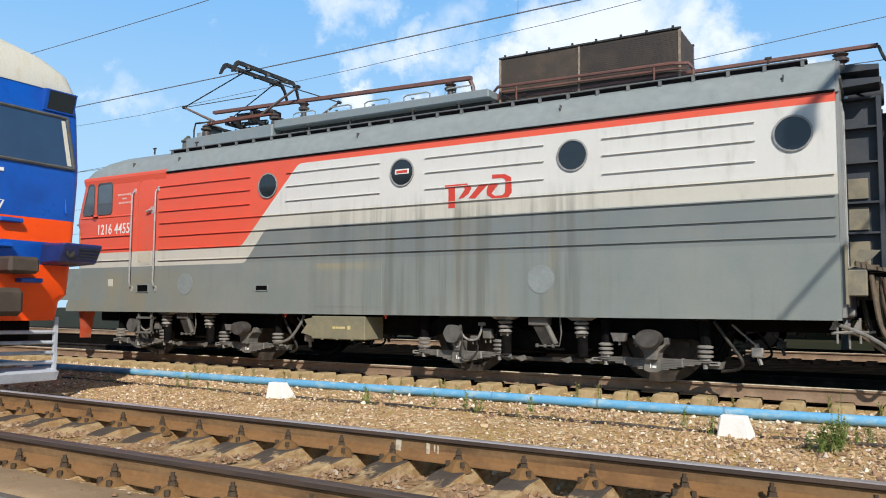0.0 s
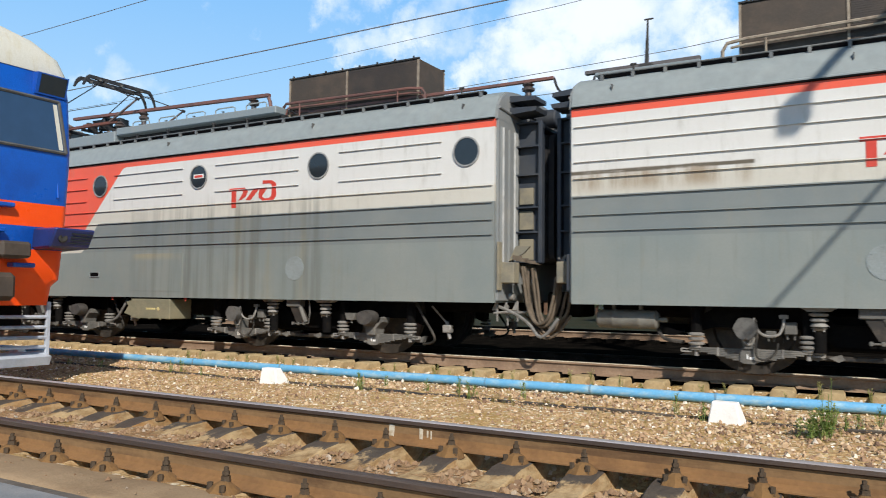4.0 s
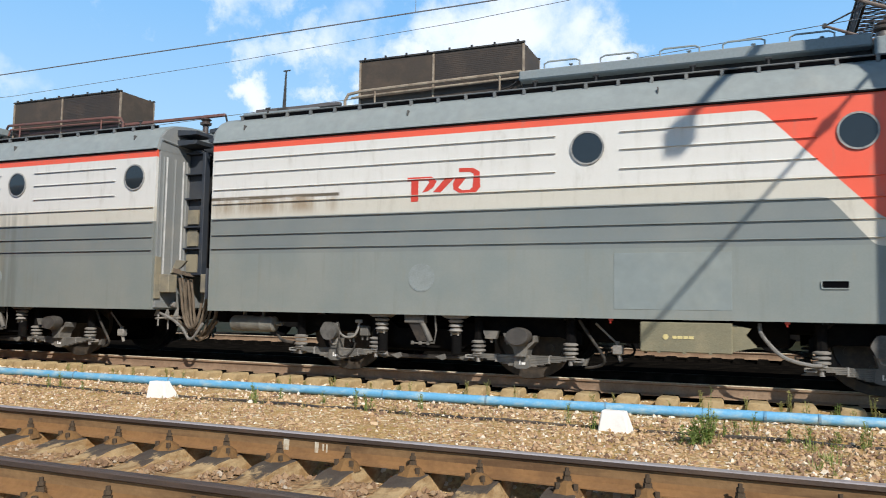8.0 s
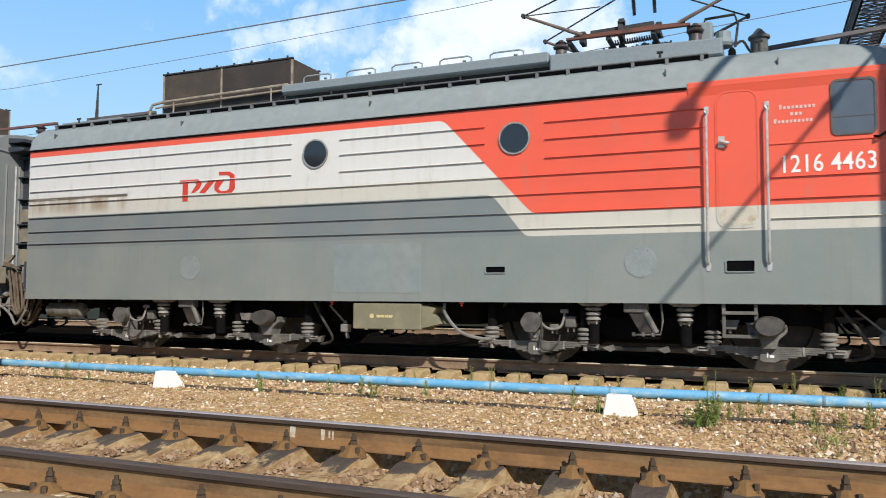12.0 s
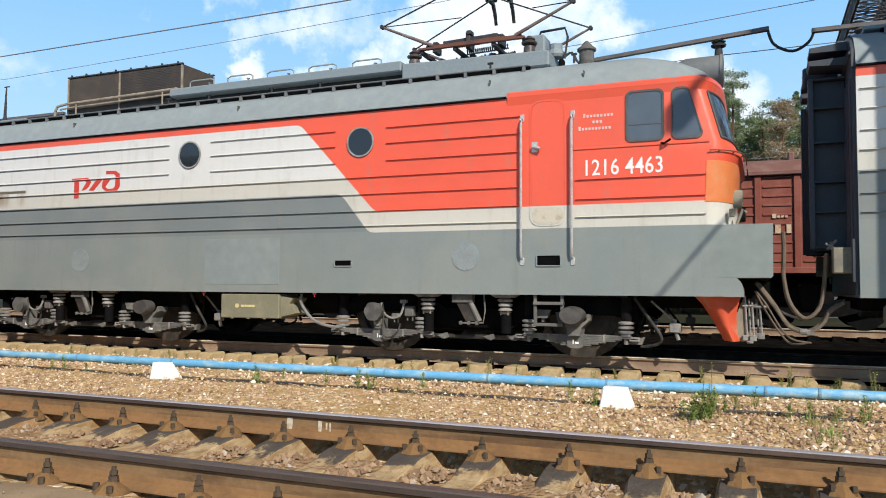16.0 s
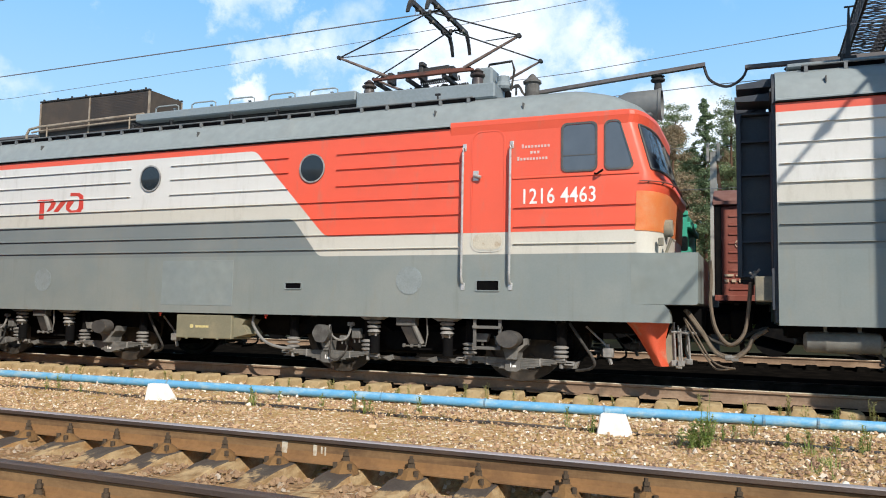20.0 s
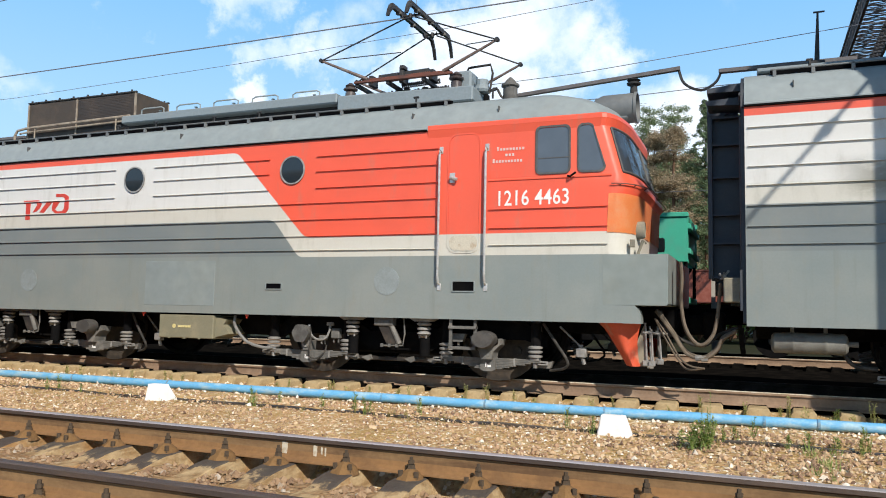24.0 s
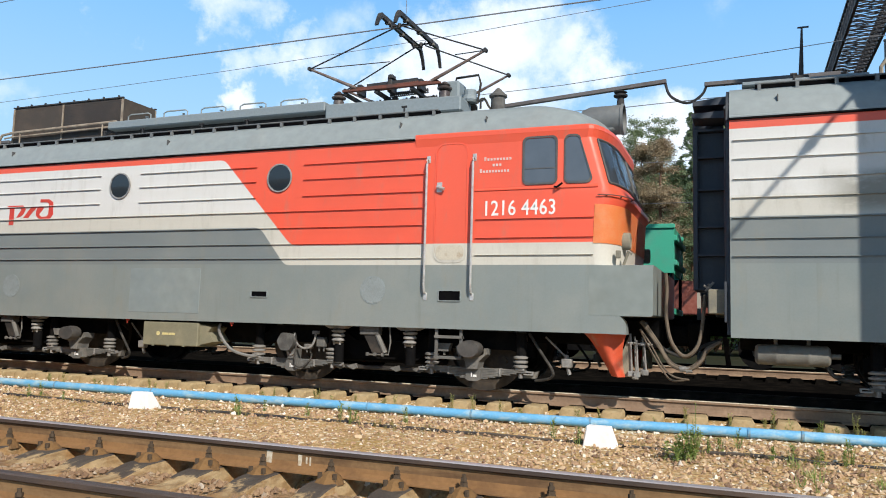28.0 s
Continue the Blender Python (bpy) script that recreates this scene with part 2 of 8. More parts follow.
def stone_look(name, pale=0.0, dirt=0.0):
    """Loose stones, each of its own tint."""
    m, net = material(name)
    rnd = net.nodes.new("ShaderNodeNewGeometry").outputs["Random Per Island"]
    at = net.nodes.new("ShaderNodeTexCoord").outputs["Object"]
    n = net.nodes.new("ShaderNodeValToRGB")
    e = n.color_ramp.elements
    e[0].position, e[0].color = 0.0, (0.15, 0.09, 0.06, 1)
    e[1].position, e[1].color = 1.0, (0.82, 0.78, 0.68, 1)
    for p, c in ((0.25, (0.33, 0.21, 0.125)), (0.5, (0.43, 0.29, 0.17)), (0.74, (0.5, 0.35, 0.21)), (0.93, (0.56, 0.43, 0.28))):
        k = e.new(p)
        k.color = (*c, 1)
    net.feed(n.inputs[0], rnd)
    fine = net.noise(at, 45.0, 4.0)
    col = net.mix(dirt, net.mix(pale, n.outputs[0], (0.8, 0.74, 0.62)), (0.19, 0.115, 0.062))
    col = net.mix(0.4, col, net.mix(fine, (0.2, 0.2, 0.2), (0.85, 0.85, 0.85)), "OVERLAY")
    finish(net, col, 0.88, 0.0, fine, 0.006)
    return m


def sleeper_look(name, soaked):
    """Buff concrete caked with brown dust; soaked: how far black oil has spread from the rail seats."""
    m, net = material(name)
    at = net.nodes.new("ShaderNodeTexCoord").outputs["Object"]
    rnd = net.nodes.new("ShaderNodeObjectInfo").outputs["Random"]
    shift = net.put("ShaderNodeVectorMath", {0: at}, operation="ADD")
    net.feed(shift.inputs[1], net.put("ShaderNodeCombineXYZ", {0: net.math("MULTIPLY", rnd, 37.0), 2: net.math("MULTIPLY", rnd, 11.0)}).outputs[0])
    at2 = shift.outputs[0]
    sx, sy, sz = net.put("ShaderNodeSeparateXYZ", {0: at}).outputs
    big, mid, fine = net.noise(at2, 3.0, 6.0, 0.65), net.noise(net.scaled(at2, 1.0, 0.5, 1.6), 11.0, 5.0, 0.6), net.noise(at2, 45.0, 4.0)
    c = net.mix(net.ramp(mid, 0.38, 0.66), (0.43, 0.315, 0.175), (0.27, 0.175, 0.085))
    c = net.mix(net.math("MULTIPLY", net.ramp(big, 0.48, 0.68), 0.7), c, (0.3, 0.155, 0.055))
    near = net.math("SUBTRACT", soaked, net.math("ABSOLUTE", net.math("SUBTRACT", net.math("ABSOLUTE", sy), 0.6)))
    oil = net.math("ADD", near, net.math("MULTIPLY", net.math("SUBTRACT", big, 0.5), 1.0))
    oil = net.math("ADD", oil, net.math("MULTIPLY", net.math("SUBTRACT", mid, 0.5), 0.4))
    c = net.mix(net.math("MULTIPLY", net.ramp(oil, 0.1, 0.2), 0.88), c, (0.045, 0.044, 0.046))
    c = net.mix(0.35, c, net.mix(fine, (0.2, 0.2, 0.2), (0.85, 0.85, 0.85)), "OVERLAY")
    finish(net, c, 0.85, 0.0, net.math("ADD", net.math("MULTIPLY", mid, 1.5), fine), 0.012, 0.2)
    return m


def leaf_look(name, a, b):
    m, net = material(name)
    rnd = net.nodes.new("ShaderNodeNewGeometry").outputs["Random Per Island"]
    col = net.mix(rnd, a, b)
    bsdf = net.put("ShaderNodeBsdfPrincipled", {"Base Color": col, "Roughness": 0.6})
    trans = net.put("ShaderNodeBsdfTranslucent", {"Color": col})
    mixn = net.put("ShaderNodeMixShader", {0: 0.4})
    net.links.new(bsdf.outputs[0], mixn.inputs[1])
    net.links.new(trans.outputs[0], mixn.inputs[2])
    out = net.put("ShaderNodeOutputMaterial")
    net.links.new(mixn.outputs[0], out.inputs[0])
    return m


def dark_glass(name, tint):
    m, net = material(name)
    at = net.nodes.new("ShaderNodeTexCoord").outputs["Object"]
    n = net.noise(at, 5.0, 4.0)
    finish(net, net.mix(n, tint, tuple(1.5 * v for v in tint)), net.math("MULTIPLY", n, 0.12), 0.0, None, 0.0, 0.6)
    return m


M = {}
M["paint_fwd"], M["paint_back"] = livery("livery_paint_forward", 1), livery("livery_paint_reversed", -1)
M["paint_trail"] = livery("livery_paint_sooty", 1, 0.14)
M["roof"] = worn("roof_grey_paint", (0.248, 0.28, 0.282), (0.292, 0.298, 0.278), 1.4, 0.42, 0.0, 7.0, 0.001, 0.5, 0.8, 0.6)
M["deck"] = worn("roof_dark_plank", (0.035, 0.037, 0.04), (0.075, 0.07, 0.065), 4.0, 0.8)
M["drum"] = worn("drum_grey_paint", (0.13, 0.138, 0.142), (0.175, 0.178, 0.17), 2.0, 0.55, 0.0, 12.0, 0.001)
# black for flat pieces that stand in for shade in openings and gaps
M["hole"] = worn("cavity_shade", (0.004, 0.004, 0.005), (0.007, 0.007, 0.007), 3.0, 0.9, spec=0.0)
M["duct"] = worn("roof_duct_paint", (0.2, 0.235, 0.25), (0.25, 0.255, 0.24), 2.2, 0.55, 0.0, 30.0, 0.001, 0.5, 0.8, 0.7)
M["fan"] = worn("brown_fan_housing", (0.052, 0.04, 0.03), (0.088, 0.064, 0.046), 2.5, 0.7, 0.0, 25.0)
M["fan_dark"] = worn("dark_fan_grille", (0.04, 0.032, 0.027), (0.066, 0.05, 0.039), 3.0, 0.7, 0.0, 90.0, 0.006)
M["fan_edge"] = worn("pale_worn_edge", (0.3, 0.25, 0.19), (0.16, 0.12, 0.09), 6.0, 0.7)
M["busbar"] = worn("red_brown_busbar", (0.17, 0.075, 0.06), (0.1, 0.06, 0.055), 4.0, 0.6)
M["insulator"] = worn("brown_insulator", (0.06, 0.045, 0.042), (0.11, 0.095, 0.085), 8.0, 0.4)
M["panto_red"] = worn("rusty_red_pantograph", (0.15, 0.05, 0.03), (0.065, 0.036, 0.028), 5.0, 0.6)
M["panto_dark"] = worn("dark_pantograph_steel", (0.022, 0.022, 0.024), (0.05, 0.045, 0.04), 6.0, 0.6)
M["under"] = worn("grey_underframe_dirt", (0.115, 0.112, 0.104), (0.2, 0.188, 0.168), 5.0, 0.8)
# near-black base: deep shade below the bodies is put into this colour
M["under_dark"] = worn("shade_dark_underframe", (0.006, 0.006, 0.0065), (0.012, 0.011, 0.01), 5.0, 0.9, spec=0.04)
M["spring"] = worn("pale_spring_steel", (0.25, 0.24, 0.222), (0.11, 0.105, 0.1), 8.0, 0.7)
M["box"] = worn("dusty_box_paint", (0.19, 0.18, 0.125), (0.25, 0.225, 0.15), 2.6, 0.75)
M["tyre"] = worn("wheel_steel", (0.03, 0.026, 0.022), (0.07, 0.055, 0.042), 7.0, 0.6, 0.2)
M["hose"] = worn("grey_rubber_hose", (0.035, 0.034, 0.032), (0.09, 0.08, 0.07), 8.0, 0.75)
M["tan_hose"] = worn("dusty_brown_hose", (0.15, 0.12, 0.09), (0.085, 0.07, 0.055), 9.0, 0.8)
M["arm"] = worn("dull_brown_arm", (0.13, 0.09, 0.075), (0.2, 0.165, 0.145), 6.0, 0.6)
M["cap"] = worn("dusty_cap_paint", (0.11, 0.106, 0.098), (0.05, 0.047, 0.043), 6.0, 0.7)
M["cap_dark"] = worn("oily_brown_cap", (0.05, 0.046, 0.042), (0.085, 0.078, 0.07), 7.0, 0.6)
M["plough"] = worn("faded_plough_paint", (0.52, 0.075, 0.03), (0.42, 0.2, 0.13), 4.5, 0.6, lo=0.48, hi=0.72)
M["grime"] = worn("caked_brown_grime", (0.19, 0.108, 0.046), (0.085, 0.055, 0.035), 7.0, 0.95, 0.0, 40.0, 0.012)
M["white_hose"] = worn("pale_hose", (0.2, 0.195, 0.185), (0.12, 0.115, 0.105), 8.0, 0.75)
M["rubber"] = worn("black_rubber", (0.012, 0.012, 0.014), (0.03, 0.029, 0.028), 6.0, 0.7)
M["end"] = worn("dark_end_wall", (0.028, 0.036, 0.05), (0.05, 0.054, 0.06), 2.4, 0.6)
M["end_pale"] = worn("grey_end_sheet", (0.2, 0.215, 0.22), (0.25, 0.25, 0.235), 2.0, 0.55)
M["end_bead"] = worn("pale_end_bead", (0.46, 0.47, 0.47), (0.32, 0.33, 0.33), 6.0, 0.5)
M["end_tan"] = worn("dusty_end_panel", (0.25, 0.225, 0.165), (0.15, 0.145, 0.125), 3.0, 0.8)
M["steel"] = worn("bare_steel", (0.58, 0.57, 0.55), (0.4, 0.38, 0.36), 12.0, 0.35, 0.45)
M["glass"] = dark_glass("dark_cab_glass", (0.07, 0.085, 0.105))
M["port"] = dark_glass("dark_port_glass", (0.012, 0.016, 0.02))
M["port_rim"] = worn("grey_port_rim", (0.3, 0.3, 0.29), (0.14, 0.14, 0.14), 10.0, 0.5)
M["seal"] = worn("window_seal", (0.07, 0.07, 0.07), (0.11, 0.11, 0.1), 10.0, 0.7)
M["orange"] = worn("orange_faded_paint", (0.95, 0.34, 0.11), (0.92, 0.46, 0.24), 2.6, 0.45, 0.0, 60.0, 0.001)
M["logo"] = worn("logo_red", (0.55, 0.05, 0.03), (0.48, 0.06, 0.035), 5.0, 0.45)
M["letter"] = worn("white_lettering", (0.78, 0.78, 0.76), (0.68, 0.66, 0.63), 9.0, 0.5)
M["letter_worn"] = worn("worn_stencil_paint", (0.6, 0.5, 0.46), (0.66, 0.3, 0.24), 30.0, 0.6)
M["disc"] = worn("pale_cover_disc", (0.235, 0.268, 0.27), (0.2, 0.225, 0.22), 4.0, 0.5)
M["blue_patch"] = worn("repainted_bluish_patch", (0.208, 0.243, 0.244), (0.222, 0.25, 0.24), 1.6, 0.45, 0.0, 5.0, 0.001)
M["deck_grey"] = worn("grey_deck_paint", (0.2, 0.228, 0.216), (0.235, 0.23, 0.185), 1.2, 0.5, 0.0, 5.0, 0.001, 0.5, 0.8, 0.6)
M["sill"] = worn("worn_cream_sill", (0.5, 0.46, 0.37), (0.3, 0.2, 0.12), 5.0, 0.6, lo=0.5, hi=0.7)
M["bus_grey"] = worn("dusty_grey_busbar", (0.11, 0.1, 0.1), (0.075, 0.066, 0.066), 4.0, 0.6)
M["rail_head"] = worn("rolled_rail_head", (0.095, 0.072, 0.062), (0.05, 0.038, 0.032), 4.0, 0.5, 0.1, stretch=(0.3, 3.0, 1.0))
M["rail"] = worn("rusty_rail", (0.12, 0.07, 0.038), (0.235, 0.145, 0.072), 2.4, 0.85, 0.0, 35.0, 0.004, 0.36, 0.62, 0.9, (0.5, 1.0, 3.0))
M["rail_foot"] = worn("orange_rust_rail_foot", (0.235, 0.13, 0.058), (0.16, 0.09, 0.045), 3.0, 0.9, 0.0, 35.0)
M["rail_main"] = worn("dusty_tan_rail", (0.22, 0.15, 0.102), (0.32, 0.228, 0.155), 2.4, 0.85, 0.0, 35.0)
M["rail_shaded"] = worn("shade_dark_rail", (0.022, 0.019, 0.017), (0.05, 0.042, 0.036), 3.0, 0.8, spec=0.1)
M["sleeper"] = worn("old_concrete_sleeper", (0.31, 0.22, 0.118), (0.085, 0.06, 0.038), 5.5, 0.92, 0.0, 30.0, 0.03, 0.42, 0.62)
M["tie_main"] = worn("sunlit_sleeper", (0.42, 0.32, 0.18), (0.26, 0.19, 0.1), 5.0, 0.92, 0.0, 30.0, 0.02)
M["tie"] = sleeper_look("old_dirty_sleeper", -0.1)
M["tie_top"] = sleeper_look("oil_soaked_sleeper_top", 0.36)
M["paint_dab"] = worn("dull_white_dab_and_head", (0.55, 0.5, 0.4), (0.36, 0.27, 0.17), 20.0, 0.8)
M["oil"] = worn("oily_black_pad", (0.035, 0.034, 0.036), (0.11, 0.085, 0.06), 5.0, 0.6)
M["bolt"] = worn("dark_rusty_bolt", (0.075, 0.055, 0.038), (0.16, 0.1, 0.05), 10.0, 0.8)
M["pipe"] = worn("light_blue_pipe", (0.12, 0.36, 0.6), (0.36, 0.5, 0.55), 4.0, 0.6, 0.0, 45.0, 0.004, 0.46, 0.66, 0.75, (1.0, 2.5, 2.5))
M["pipe_band"] = worn("chipped_pipe_band", (0.09, 0.27, 0.45), (0.2, 0.24, 0.24), 20.0, 0.7)
M["block"] = worn("whitewashed_concrete", (0.82, 0.82, 0.8), (0.66, 0.65, 0.6), 3.0, 0.85, lo=0.55, hi=0.8)
M["ballast"] = ballast_look("ballast_bed", (0.42, 0.265, 0.125), (0.55, 0.395, 0.2), (0.82, 0.75, 0.58))
# near-black ballast: the train's shade is put into the ground colour
M["shade_bed"] = worn("shade_black_ballast", (0.006, 0.0055, 0.005), (0.014, 0.012, 0.01), 3.0, 0.95, 0.0, 22.0, 0.03, spec=0.0)
M["dirt"] = ballast_look("oily_dirt", (0.27, 0.165, 0.085), (0.34, 0.225, 0.12), (0.5, 0.4, 0.28))
M["sandy"] = worn("trodden_sandy_dirt", (0.33, 0.24, 0.15), (0.24, 0.17, 0.105), 2.2, 0.95, 0.0, 60.0, 0.006)
M["stone"] = stone_look("loose_stone")
M["dirty_stone"] = stone_look("dirty_brown_stone", 0.0, 0.62)
M["pale_stone"] = stone_look("fresh_pale_stone", 0.72)
M["asphalt"] = worn("grey_platform_asphalt", (0.2, 0.215, 0.23), (0.27, 0.275, 0.28), 3.0, 0.9, 0.0, 80.0)
M["kerb"] = worn("platform_edge_concrete", (0.1, 0.09, 0.08), (0.17, 0.15, 0.13), 4.0, 0.9)
M["grass"] = worn("far_ground", (0.022, 0.026, 0.012), (0.04, 0.034, 0.02), 0.3, 0.95)
M["weed"] = leaf_look("weed_leaf", (0.18, 0.28, 0.06), (0.36, 0.42, 0.14))
M["seed_weed"] = leaf_look("seeding_weed", (0.3, 0.32, 0.1), (0.5, 0.46, 0.2))
M["yellow_mark"] = worn("pale_yellow_mark", (0.62, 0.52, 0.24), (0.5, 0.42, 0.2), 9.0, 0.6)
M["bright_head"] = worn("polished_rail_head", (0.43, 0.41, 0.43), (0.25, 0.22, 0.215), 1.6, 0.42, 0.3, 60.0, 0.001, stretch=(0.3, 3.0, 1.0))
M["head_side"] = worn("dark_rail_flank", (0.055, 0.038, 0.03), (0.1, 0.065, 0.045), 4.0, 0.6, 0.1, stretch=(0.3, 3.0, 1.0))
M["dry"] = leaf_look("dry_grass", (0.24, 0.22, 0.06), (0.32, 0.26, 0.1))
M["spruce"] = leaf_look("spruce_needles", (0.13, 0.2, 0.105), (0.23, 0.3, 0.16))
M["pine"] = leaf_look("pine_needles", (0.18, 0.25, 0.13), (0.33, 0.38, 0.2))
M["dead"] = leaf_look("brown_needles", (0.43, 0.32, 0.21), (0.34, 0.29, 0.18))
M["bush"] = leaf_look("bush_leaves", (0.18, 0.3, 0.07), (0.31, 0.43, 0.13))
M["bark"] = worn("tree_bark", (0.1, 0.06, 0.04), (0.17, 0.1, 0.06), 3.0, 0.95)
M["concrete"] = worn("grey_concrete_pole", (0.36, 0.34, 0.3), (0.28, 0.26, 0.23), 3.0, 0.9)
M["wire"] = worn("dark_copper_wire", (0.16, 0.165, 0.18), (0.2, 0.2, 0.21), 9.0, 0.6)
M["lattice"] = worn("dark_lattice_steel", (0.07, 0.07, 0.078), (0.12, 0.115, 0.11), 3.0, 0.7)
M["wagon"] = worn("red_brown_wagon_paint", (0.2, 0.062, 0.045), (0.26, 0.1, 0.075), 2.0, 0.75)
M["wagon_roof"] = worn("dusty_wagon_roof", (0.17, 0.085, 0.07), (0.22, 0.13, 0.11), 2.0, 0.75)
M["green"] = worn("teal_green_wagon_paint", (0.03, 0.31, 0.2), (0.06, 0.27, 0.19), 2.0, 0.7)
M["blue"] = worn("bright_blue_paint", (0.002, 0.085, 0.44), (0.003, 0.062, 0.33), 3.0, 0.32)
# blue base colour stands for the sky mirrored in the pane
M["screen"] = dark_glass("sky_blue_windscreen", (0.018, 0.04, 0.085))
M["wagon_mark"] = worn("faded_wagon_mark", (0.5, 0.38, 0.27), (0.34, 0.2, 0.14), 9.0, 0.8)
M["navy"] = worn("dark_navy_paint", (0.02, 0.035, 0.15), (0.015, 0.025, 0.1), 3.0, 0.35)
M["loco_red"] = worn("bright_orange_red_paint", (1.0, 0.085, 0.004), (0.94, 0.072, 0.004), 3.0, 0.32)
M["cream"] = worn("stained_cream_roof", (0.55, 0.54, 0.47), (0.44, 0.36, 0.18), 2.6, 0.6, lo=0.5, hi=0.75, stretch=(0.5, 2.0, 0.5))
M["tank"] = worn("grey_tank_paint", (0.16, 0.155, 0.135), (0.1, 0.094, 0.082), 3.0, 0.7)
M["step_grey"] = worn("pale_grey_step_paint", (0.42, 0.46, 0.52), (0.3, 0.32, 0.36), 4.0, 0.55)


# ---- mesh helpers ----
def part(name, bm, mat, parent=None, label="", smooth=False):
    me = bpy.data.meshes.new(name)
    bmesh.ops.recalc_face_normals(bm, faces=bm.faces[:])
    bm.to_mesh(me)
    bm.free()
    for one in mat if isinstance(mat, (list, tuple)) else (mat,):
        me.materials.append(M[one])
    if smooth:
        me.polygons.foreach_set("use_smooth", [True] * len(me.polygons))
        me.set_sharp_from_angle(angle=radians(40))
    ob = new(name, me)
    if parent is not None:
        ob.parent = parent
    if label:
        ob["label"] = label
    return ob


def share(name, ob, m, parent):
    """Another object on the same mesh, at the pose m under parent."""
    o = new(name, ob.data)
    o.parent = parent
    o.matrix_basis = m
    return o


def thing(name, label, category, group="", m=None):
    ob = new(name)
    ob.empty_display_size = 0.3
    if m is not None:
        ob.matrix_basis = m
    return tagged(ob, label, category, group)


def box(bm, x0, x1, y0, y1, z0, z1, bevel=0.0, m=None, mi=0):
    vs = [bm.verts.new((x, y, z)) for x in (x0, x1) for y in (y0, y1) for z in (z0, z1)]
    fs = [bm.faces.new([vs[i] for i in f]) for f in ((0, 1, 3, 2), (4, 6, 7, 5), (0, 4, 5, 1), (2, 3, 7, 6), (0, 2, 6, 4), (1, 5, 7, 3))]
    for f in fs:
        f.material_index = mi
    if bevel > 0:
        es = list({e for f in fs for e in f.edges})
        got = bmesh.ops.bevel(bm, geom=es, offset=bevel, segments=1, affect="EDGES")
        vs = list({v for f in got["faces"] for v in f.verts} | {v for v in vs if v.is_valid})
    if m is not None:
        bmesh.ops.transform(bm, matrix=m, verts=vs)
    return bm


def rod(bm, a, b, r, seg=8, r2=None, mi=0):
    """A round bar from a to b."""
    a, b = Vector(a), Vector(b)
    d = b - a
    q = d.to_track_quat("Z", "Y").to_matrix()
    r2 = r if r2 is None else r2
    rings = []
    for c, rr in ((a, r), (b, r2)):
        rings.append([bm.verts.new(c + q @ Vector((rr * math.cos(k * math.tau / seg), rr * math.sin(k * math.tau / seg), 0))) for k in range(seg)])
    for k in range(seg):
        bm.faces.new((rings[0][k], rings[0][(k + 1) % seg], rings[1][(k + 1) % seg], rings[1][k])).material_index = mi
    bm.faces.new(rings[0][::-1]).material_index = mi
    bm.faces.new(rings[1]).material_index = mi
    return bm


def tube(bm, pts, r, seg=7, mi=0):
    """A bent bar or hose through points."""
    pts = [Vector(p) for p in pts]
    rings = []
    for k, p in enumerate(pts):
        d = (pts[min(k + 1, len(pts) - 1)] - pts[max(k - 1, 0)]).normalized()
        side = d.cross(Vector((0.13, 0.31, 1.0)))
        side = (d.cross(Vector((1, 0, 0))) if side.length < 1e-4 else side).normalized()
        up = side.cross(d).normalized()
        rings.append([bm.verts.new(p + side * (r * math.cos(j * math.tau / seg)) + up * (r * math.sin(j * math.tau / seg))) for j in range(seg)])
    for a, b in zip(rings, rings[1:]):
        for j in range(seg):
            bm.faces.new((a[j], a[(j + 1) % seg], b[(j + 1) % seg], b[j])).material_index = mi
    bm.faces.new(rings[0][::-1]).material_index = mi
    bm.faces.new(rings[-1]).material_index = mi
    return bm


def curve_pts(ctrl, n=5):
    """Points on a smooth curve through the control points."""
    c = [Vector(p) for p in ctrl]
    out = []
    for k in range(len(c) - 1):
        a, b, d, e = c[max(k - 1, 0)], c[k], c[k + 1], c[min(k + 2, len(c) - 1)]
        for j in range(n):
            t = j / n
            out.append(0.5 * ((2 * b) + (d - a) * t + (2 * a - 5 * b + 4 * d - e) * t * t + (3 * b - a - 3 * d + e) * t ** 3))
    return out + [c[-1]]


def lathe(bm, prof, centre, axis="Z", seg=16, mi=0):
    """Turned shape: rows (radius, height) along an axis through centre."""
    turn = {"Z": Matrix.Identity(3), "Y": Euler((radians(90), 0, 0)).to_matrix(), "X": Euler((0, radians(90), 0)).to_matrix()}[axis]
    rings = []
    for r, h in prof:
        if r < 1e-5:
            rings.append([bm.verts.new(Vector(centre) + turn @ Vector((0, 0, h)))])
        else:
            rings.append([bm.verts.new(Vector(centre) + turn @ Vector((r * math.cos(k * math.tau / seg), r * math.sin(k * math.tau / seg), h))) for k in range(seg)])
    for a, b in zip(rings, rings[1:]):
        for k in range(seg):
            q = [a[k % len(a)], a[(k + 1) % len(a)], b[(k + 1) % len(b)], b[k % len(b)]]
            q = list(dict.fromkeys(q))
            if len(q) > 2:
                bm.faces.new(q).material_index = mi
    for ring, flip in ((rings[0], True), (rings[-1], False)):
        if len(ring) > 2:
            bm.faces.new(ring[::-1] if flip else ring).material_index = mi
    return bm


